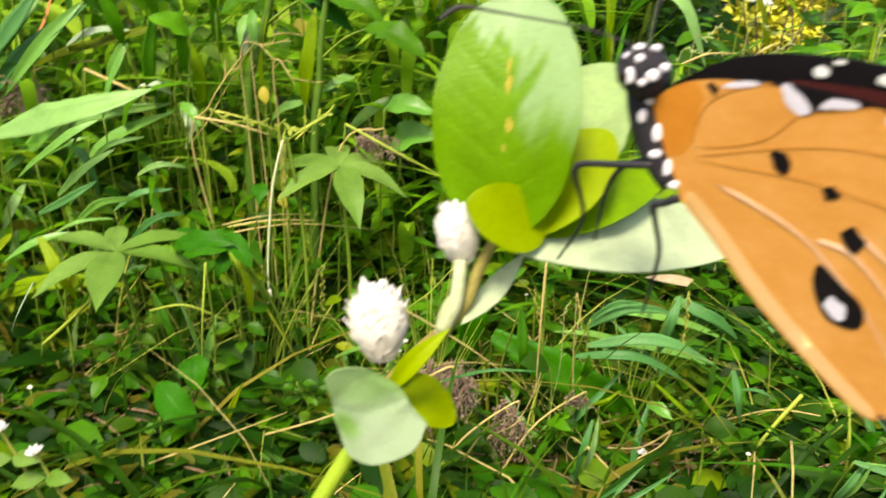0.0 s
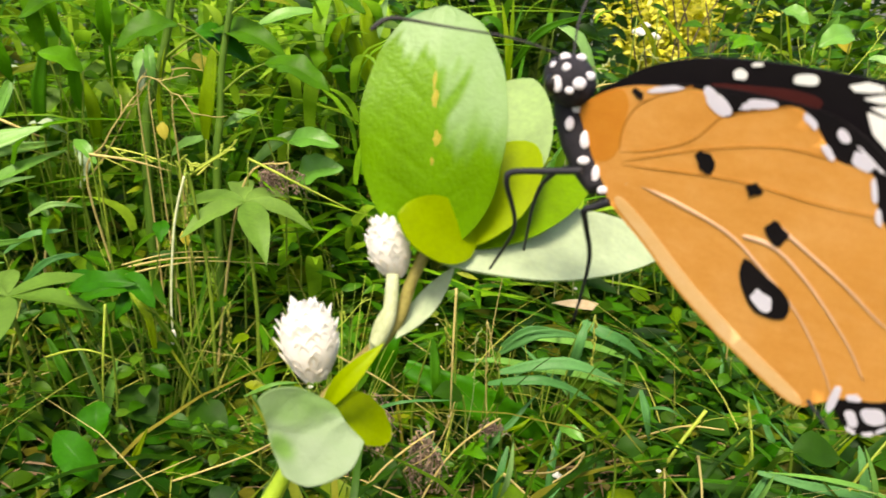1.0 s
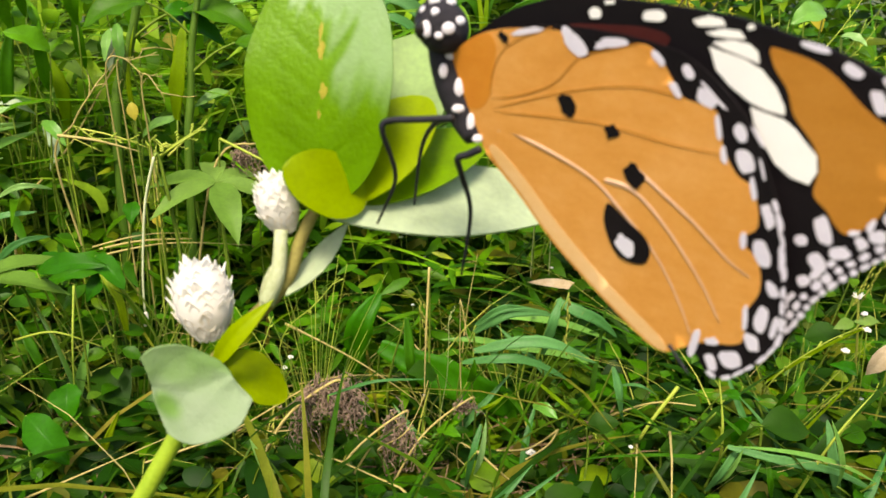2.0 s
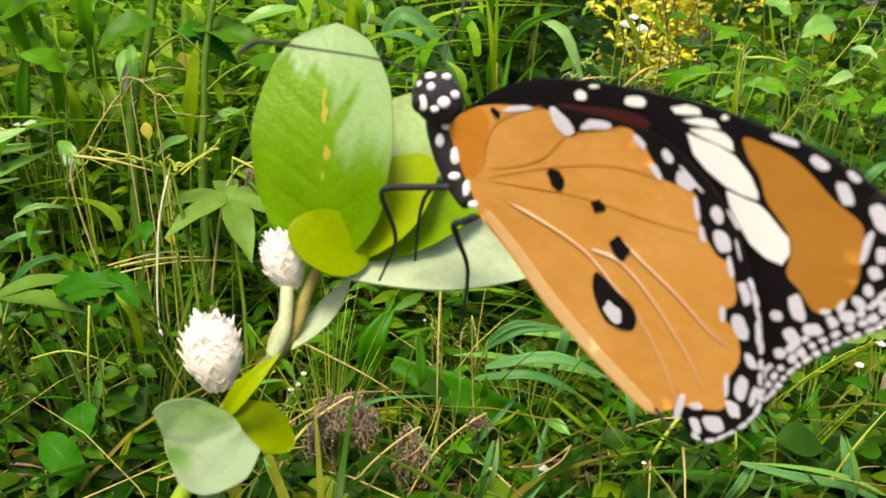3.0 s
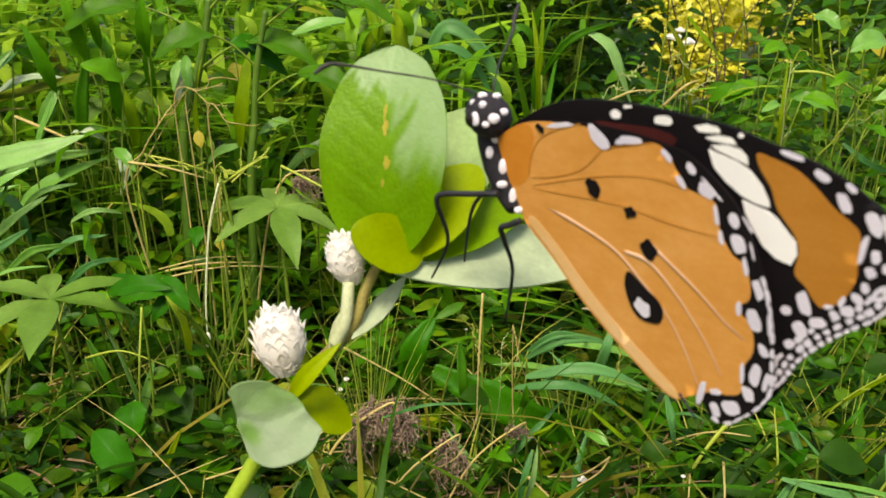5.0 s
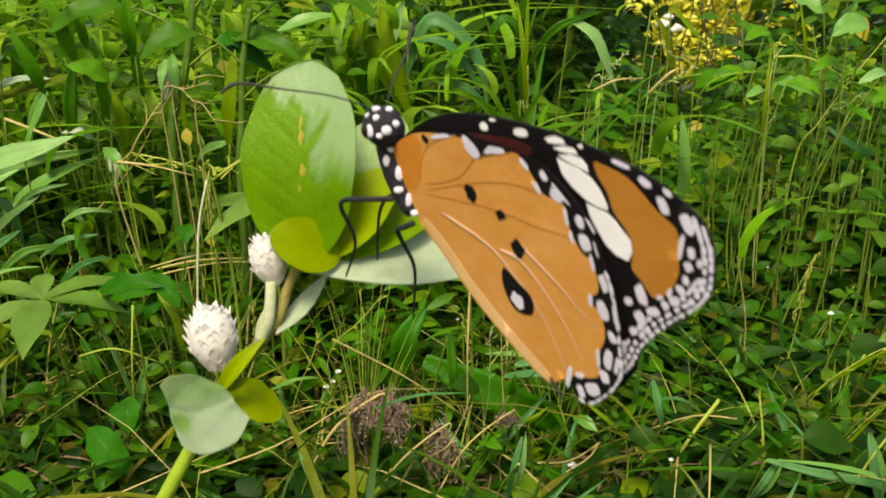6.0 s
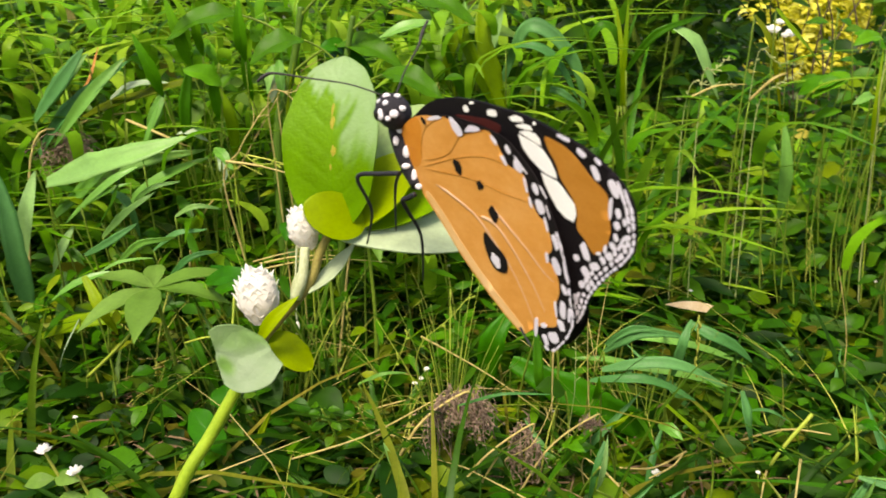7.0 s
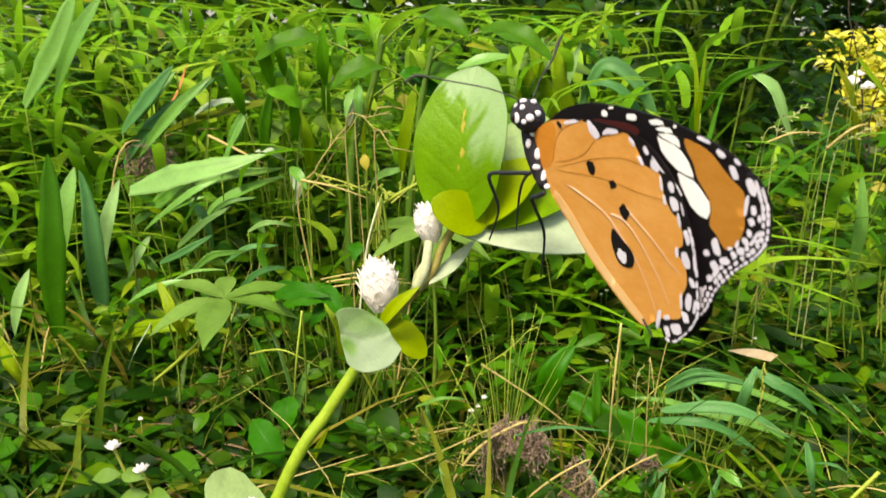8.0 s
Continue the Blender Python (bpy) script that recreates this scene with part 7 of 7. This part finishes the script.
def scaled_wing(name, stops, rough=0.55, share=0.2, grain=900.0):
    """Wing scales: fine streaks that run out from the wing's root, over broad shifts of tone."""
    n = Nodes(name)
    broad = n.noise(140, 3.0)
    streak = n.noise(grain, 4.0, 0.7, (0.35, 0.35, 1.0))
    dust = n.noise(7000, 2.0)
    mixed = n.mix(0.45, n.ramp(broad, stops), n.ramp(streak, stops))
    col = n.mix(0.12, mixed, n.ramp(dust, [(0.3, (0, 0, 0)), (0.7, (1, 1, 1))]), "SOFT_LIGHT")
    n.link(col, n.bsdf.inputs["Base Color"])
    n.bsdf.inputs["Roughness"].default_value = rough
    n.bsdf.inputs["Specular IOR Level"].default_value = 0.12
    n.bump(dust, 0.25, 0.00008)
    n.translucent(col, share)
    return n.mat


M_ORANGE = scaled_wing("wing_orange", [(0.2, (0.60, 0.25, 0.045)), (0.5, (0.71, 0.325, 0.075)), (0.8, (0.80, 0.42, 0.14))])
M_FLUSH = scaled_wing("wing_red_orange", [(0.2, (0.56, 0.19, 0.02)), (0.5, (0.64, 0.24, 0.03)), (0.8, (0.70, 0.30, 0.05))])
M_MARGIN = scaled_wing("wing_pale_orange", [(0.2, (0.74, 0.42, 0.14)), (0.5, (0.80, 0.50, 0.22)), (0.8, (0.84, 0.58, 0.32))])
M_OCHRE = scaled_wing("wing_ochre_brown", [(0.2, (0.38, 0.150, 0.018)), (0.5, (0.48, 0.20, 0.030)), (0.8, (0.56, 0.25, 0.05))])
M_BLACK = scaled_wing("wing_black", [(0.2, (0.003, 0.002, 0.003)), (0.6, (0.007, 0.005, 0.006)), (0.9, (0.020, 0.013, 0.013))], 0.6, 0.0)
M_WSPOT = scaled_wing("wing_white", [(0.2, (0.60, 0.56, 0.66)), (0.5, (0.70, 0.66, 0.75)), (0.9, (0.80, 0.77, 0.82))], 0.6, 0.15)
M_BAND = scaled_wing("wing_white_band", [(0.2, (0.86, 0.83, 0.80)), (0.5, (0.90, 0.88, 0.86)), (0.9, (0.93, 0.92, 0.90))], 0.6, 0.15)
M_MAROON = scaled_wing("wing_maroon", [(0.2, (0.035, 0.008, 0.007)), (0.6, (0.07, 0.014, 0.012)), (0.9, (0.10, 0.02, 0.02))], 0.5, 0.0)
M_VEIN = scaled_wing("wing_pale_vein", [(0.2, (0.72, 0.40, 0.20)), (0.6, (0.74, 0.46, 0.31)), (0.9, (0.77, 0.53, 0.42))], 0.6, 0.1)
M_DARKVEIN = scaled_wing("wing_dark_vein", [(0.2, (0.34, 0.13, 0.016)), (0.6, (0.42, 0.17, 0.025)), (0.9, (0.48, 0.20, 0.03))], 0.6, 0.1)
M_BODY = plain("insect_black_fur", (0.005, 0.004, 0.007), (0.020, 0.017, 0.024), 2500, 0.7, 0.6, 0.0002)
M_FUR = plain("insect_white_fur", (0.62, 0.59, 0.66), (0.82, 0.79, 0.84), 3000, 0.8, 0.6, 0.0002)
M_LEG = plain("insect_leg_black", (0.005, 0.005, 0.007), (0.016, 0.016, 0.022), 2000, 0.55, 0.3, 0.0001)
M_ANTENNA = plain("insect_antenna_grey", (0.008, 0.007, 0.007), (0.030, 0.026, 0.026), 1500, 0.6, 0.3, 0.0001)
M_ABDOMEN = plain("insect_abdomen_orange", (0.50, 0.24, 0.07), (0.72, 0.46, 0.24), 700, 0.7, 0.4, 0.0002)
M_EYE = plain("insect_eye", (0.006, 0.005, 0.005), (0.02, 0.016, 0.014), 900, 0.15, 0.1, 0.0001)

butterfly = thing("butterfly", WING_AT, "orange butterfly with white-spotted black wing edges, resting with wings closed", "butterfly")


def wing_bend(u, v, forward):
    """How far the wing bows out of its plane, in millimetres."""
    b = 0.35 * np.sin((u + 18) / 36 * np.pi) * 0.6
    if forward:
        b = b - 0.0022 * np.clip(u - 4, 0, None) ** 2
    return b


def on_wing(uv, lift, forward, mirror=False):
    uv = np.asarray(uv, float)
    w = wing_bend(uv[:, 0], uv[:, 1], forward) + lift
    if mirror:
        w = wing_bend(uv[:, 0], uv[:, 1], forward) - lift - 2.15
    return MM * (uv[:, :1] * AX_U + uv[:, 1:] * AX_V + w[:, None] * AX_N)


def sheet(name, outline, lift, thick, mat, parent, forward, mirror=False, per=5, label="", cell=1.2, smooth=True):
    """A thin wing sheet with the given outline, cut into cells so that it can bow."""
    line = curve_points(outline, per, True)
    bm = bmesh.new()
    ring = [bm.verts.new((p[0], p[1], 0)) for p in line]
    bm.faces.new(ring)
    lo, hi = line.min(0), line.max(0)
    for axis in (0, 1):
        for c in np.arange(math.floor(lo[axis] / cell) * cell + cell, hi[axis], cell):
            co, no = [0, 0, 0], [0, 0, 0]
            co[axis], no[axis] = c, 1
            bmesh.ops.bisect_plane(bm, geom=bm.verts[:] + bm.edges[:] + bm.faces[:], plane_co=co, plane_no=no)
    bmesh.ops.triangulate(bm, faces=[f for f in bm.faces if len(f.verts) > 4])
    if (bm.faces[:][0].normal.z < 0) != mirror:
        bmesh.ops.reverse_faces(bm, faces=bm.faces[:])
    bm.verts.ensure_lookup_table()
    uv = np.array([(v.co.x, v.co.y) for v in bm.verts])
    top, low = on_wing(uv, lift, forward, mirror), on_wing(uv, lift - thick, forward, mirror)
    bm.verts.index_update()
    k = len(top)
    faces = [tuple(v.index for v in f.verts) for f in bm.faces]
    faces += [tuple(i + k for i in reversed(f)) for f in faces]
    for e in bm.edges:
        if len(e.link_faces) == 1:
            lp = e.link_loops[0]
            a, b = lp.vert.index, lp.link_loop_next.vert.index
            faces.append((b + 2 * k, a + 2 * k, a + 3 * k, b + 3 * k))
    bm.free()
    return part(name, mesh_of(name, np.concatenate([top, low, top, low]), faces, mat, smooth), parent, label)


def spot(name, row, lift, mat, parent, forward, seed, corner=0.12, thick=0.05, full=0.90):
    """One wing spot: an uneven oval patch of scales a hair proud of the wing."""
    u, v, a, b, turn = row
    r = np.random.default_rng(seed)
    k = 16
    ang = np.arange(k) * 2 * np.pi / k
    rad = 1 + r.normal(0, corner, k)
    rad = (rad + np.roll(rad, 1)) / 2
    t = radians(turn)
    sq = (np.abs(np.cos(ang)) ** 3 + np.abs(np.sin(ang)) ** 3) ** (-1 / 3)
    x, y = full * a * rad * sq * np.cos(ang), (full - 0.04) * b * rad * sq * np.sin(ang)
    uv = np.stack([u + x * math.cos(t) - y * math.sin(t), v + x * math.sin(t) + y * math.cos(t)], 1)
    top, low = on_wing(uv, lift, forward), on_wing(uv, lift - thick, forward)
    f = [tuple(range(k))] + [(i, i + k, (i + 1) % k + k, (i + 1) % k) for i in range(k)]
    return part(name, mesh_of(name, np.concatenate([top, low]), f, mat, False), parent)


def vein(line, radius, lift, mat, parent, name="vein"):
    uv = curve_points(line, 6)
    part(name, mesh_of(name, *tube(on_wing(uv, lift, False), np.linspace(radius, radius * 0.80, len(uv)) * np.clip(np.linspace(0.3, 6, len(uv)), 0, 1) * MM, 5), mat), parent)


def edge_dashes(outline, i0, i1, count, inset, lift, parent, forward, seed, size=(0.55, 0.22)):
    """Rows of small white dashes that follow a stretch of the wing's margin."""
    line = curve_points(outline[i0:i1 + 1], 8)
    step = np.r_[0, np.cumsum(np.linalg.norm(np.diff(line, axis=0), axis=1))]
    r = np.random.default_rng(seed)
    mid = np.mean(outline, axis=0)
    for k in range(count):
        d = step[-1] * (k + 0.5 + r.uniform(-0.12, 0.12)) / count
        p = np.array([np.interp(d, step, line[:, c]) for c in (0, 1)])
        q = np.array([np.interp(d + 0.2, step, line[:, c]) for c in (0, 1)])
        t = q - p
        nrm = np.array([-t[1], t[0]]) / (np.linalg.norm(t) + 1e-9)
        if nrm @ (mid - p) < 0:
            nrm = -nrm
        p = p + nrm * inset
        spot("white_spot", (p[0], p[1], size[0] * r.uniform(0.7, 1.15), size[1] * r.uniform(0.7, 1.2), math.degrees(math.atan2(t[1], t[0]))), lift, M_WSPOT, parent, forward, seed * 100 + k)


LOW = -0.9
fore = sheet("forewing", FW_EDGE, LOW, 0.12, M_BLACK, butterfly, True, label="black forewing with a white band and ochre tip")
sheet("ochre_patch", FW_BROWN, LOW + 0.06, 0.05, M_OCHRE, fore, True)
for k, outline in enumerate(FW_BANDS):
    sheet("white_band", outline, LOW + 0.085 + 0.012 * k, 0.05, M_BAND, fore, True, per=1, smooth=False)
sheet("maroon_patch", FW_MAROON, LOW + 0.05, 0.04, M_MAROON, fore, True)
for i, row in enumerate(FW_A + FW_B):
    spot("white_spot", row, LOW + 0.11, M_WSPOT if i > 3 else M_BAND, fore, True, 500 + i)
edge_dashes(FW_EDGE, 13, 21, 22, 0.14, LOW + 0.1, fore, True, 7, (0.40, 0.22))
edge_dashes(FW_EDGE, 13, 21, 19, 0.72, LOW + 0.1, fore, True, 8, (0.40, 0.30))
edge_dashes(FW_EDGE, 15, 21, 13, 1.35, LOW + 0.095, fore, True, 12, (0.42, 0.26))
hind = sheet("hindwing", HW_EDGE, 0.0, 0.12, M_BLACK, butterfly, False, label="orange hindwing with a white-spotted black border")
sheet("orange_field", HW_ORANGE, 0.06, 0.05, M_ORANGE, hind, False)
sheet("orange_flush", HW_FLUSH, 0.085, 0.03, M_FLUSH, hind, False)
sheet("pale_margin", HW_MARGIN, 0.08, 0.03, M_MARGIN, hind, False)
for i, row in enumerate(HW_BORDER):
    spot("white_spot", row, 0.11, M_WSPOT, hind, False, 600 + i)
for i, row in enumerate(HW_FRINGE):
    spot("pale_fringe", row, 0.12, M_WSPOT, hind, False, 700 + i, 0.16)
for i, row in enumerate(HW_BLACK):
    spot("black_spot", row, 0.15, M_BLACK, hind, False, 800 + i, 0.2, full=0.70)
sheet("eyespot", HW_EYESPOT, 0.15, 0.05, M_BLACK, hind, False, per=2, smooth=False)
for row in HW_EYE:
    spot("white_spot", row, 0.19, M_WSPOT, hind, False, 850, 0.14)
for line in VEINS:
    vein(line, 0.34, -0.17, M_VEIN, hind)
for line in DARK_VEINS:
    vein(line, 0.08, 0.045, M_DARKVEIN, hind)
edge_dashes(HW_EDGE, 12, 20, 15, 0.12, 0.11, hind, False, 9, (0.6, 0.2))

# the far pair of wings, folded behind the near one
sheet("forewing", FW_EDGE, LOW, 0.12, M_BLACK, butterfly, True, True)
sheet("hindwing", HW_EDGE, 0.0, 0.12, M_BLACK, butterfly, False, True)


def limb(name, pts, radii, mat, parent=None, per=6, sides=7):
    line = curve_points(pts, per) * MM
    rad = np.interp(np.linspace(0, 1, len(line)), np.linspace(0, 1, len(radii)), radii) * MM
    return part(name, mesh_of(name, *tube(line, rad, sides), mat), parent or butterfly)


head = part("head", mesh_of("head", *ellipsoid(np.array([-13.6, 13.9, 10.2]) * MM, np.array([[2.4, 0, 0], [0, 2.1, 0], [-0.3, 0, 2.35]]) * MM), M_BODY), butterfly, "black head with white dots")
part("eye", mesh_of("eye", *ellipsoid(np.array([-15.2, 12.9, 10.0]) * MM, np.diag([0.85, 0.85, 1.0]) * MM), M_EYE), head)
BODY_Y = [13.4, 14.6, 15.2, 15.4, 15.4]
thorax = limb("thorax", [(-10.5, 13.4, 0.6), (-11.2, 14.6, 2.4), (-12.2, 15.2, 4.9), (-13.0, 15.4, 7.4), (-13.4, 15.4, 9.6)][::-1], [1.35, 1.6, 1.75, 1.6, 1.0], M_BODY, sides=14)
limb("abdomen", [(-8.3, 11.3, 2.0), (-4.1, 9.1, -0.9), (-1.1, 6.5, -4.4), (2.2, 3.3, -7.9), (4.0, 0.3, -10.7), (4.5, -1.6, -12.2)], [1.0, 1.0, 0.85, 0.75, 0.55, 0.3], M_ABDOMEN, sides=12)
DOTS = [(-14.3, 12.2, 0.48, 0.36), (-12.9, 12.2, 0.42, 0.3), (-15.2, 11.5, 0.36, 0.36), (-14.3, 11.4, 0.36, 0.36), (-15.0, 10.0, 0.44, 0.66), (-13.2, 10.1, 0.54, 0.48), (-14.0, 9.5, 0.36, 0.3), (-12.2, 10.7, 0.42, 0.36), (-13.1, 8.8, 0.55, 0.46), (-12.8, 7.8, 0.46, 0.42), (-13.4, 6.4, 0.4, 0.6), (-12.0, 5.0, 0.46, 0.8), (-10.7, 3.7, 0.46, 0.8), (-12.1, 3.2, 0.55, 0.36), (-11.0, 2.0, 0.36, 0.8), (-9.9, 1.8, 0.46, 0.75), (-10.4, 0.7, 0.46, 0.36)]
for i, (x, z, a, b) in enumerate(DOTS):
    on_head = i < 8
    cx, cy, cz = (-13.6, 13.9, 10.2) if on_head else (np.interp(z, [0.6, 2.4, 4.9, 7.4, 9.6], [-10.5, -11.2, -12.2, -13.0, -13.4]), np.interp(z, [0.6, 2.4, 4.9, 7.4, 9.6], BODY_Y), z)
    rad = 2.2 if on_head else float(np.interp(z, [0.6, 2.4, 4.9, 7.4, 9.6], [1.0, 1.6, 1.75, 1.6, 1.35]))
    off = min(0.92, math.hypot(x - cx, z - cz if on_head else 0) / rad)
    y = cy - rad * math.sqrt(1 - off * off) * 0.97
    part("white_dot", mesh_of("white_dot", *ellipsoid(np.array([x, y, z]) * MM, np.diag([a * 1.12, 0.22, b * 1.12]) * MM, 9, 6), M_FUR), head if on_head else thorax)
limb("leg", [(-12.7, 11.0, 2.7), (-15.5, 12.6, 2.35), (-18.3, 14.2, 1.95), (-18.8, 14.5, 1.0), (-18.1, 15.6, -1.2), (-17.6, 16.5, -3.1), (-17.8, 17.5, -5.0), (-19.3, 21.0, -9.3)], [0.34, 0.32, 0.31, 0.27, 0.23, 0.22, 0.18, 0.12], M_LEG)
limb("leg", [(-10.5, 9.6, 0.3), (-11.5, 10.3, -0.35), (-12.3, 10.8, -0.8), (-11.8, 11.9, -2.5), (-10.6, 14.9, -6.7), (-11.0, 18.1, -13.8)], [0.36, 0.34, 0.31, 0.26, 0.21, 0.12], M_LEG)
limb("leg", [(-12.2, 13.5, 2.9), (-14.0, 18.0, 1.0), (-15.0, 21.0, -2.0), (-15.5, 23.5, -8.0)], [0.26, 0.25, 0.2, 0.12], M_LEG)
limb("leg", [(3.0, -2.7, -12.6), (4.3, -4.0, -14.5)], [0.16, 0.1], M_LEG)
limb("antenna", [(-15.0, 12.9, 12.2), (-15.3, 12.5, 12.6), (-19.2, 12.9, 13.8), (-24.5, 13.1, 14.6), (-28.6, 13.4, 15.2), (-29.9, 13.3, 15.0), (-31.0, 13.1, 14.2)], [0.11, 0.10, 0.10, 0.11, 0.17, 0.26, 0.16], M_ANTENNA)
limb("antenna", [(-13.4, 14.3, 11.9), (-13.2, 14.8, 12.6), (-12.4, 17.3, 15.2), (-11.0, 19.7, 18.0), (-10.6, 21.2, 19.8), (-10.0, 22.6, 21.3)], [0.11, 0.10, 0.11, 0.16, 0.26, 0.16], M_ANTENNA)



def motions():
    """Nothing but the camera moves: the insect rests with closed wings."""
    return None


motions()
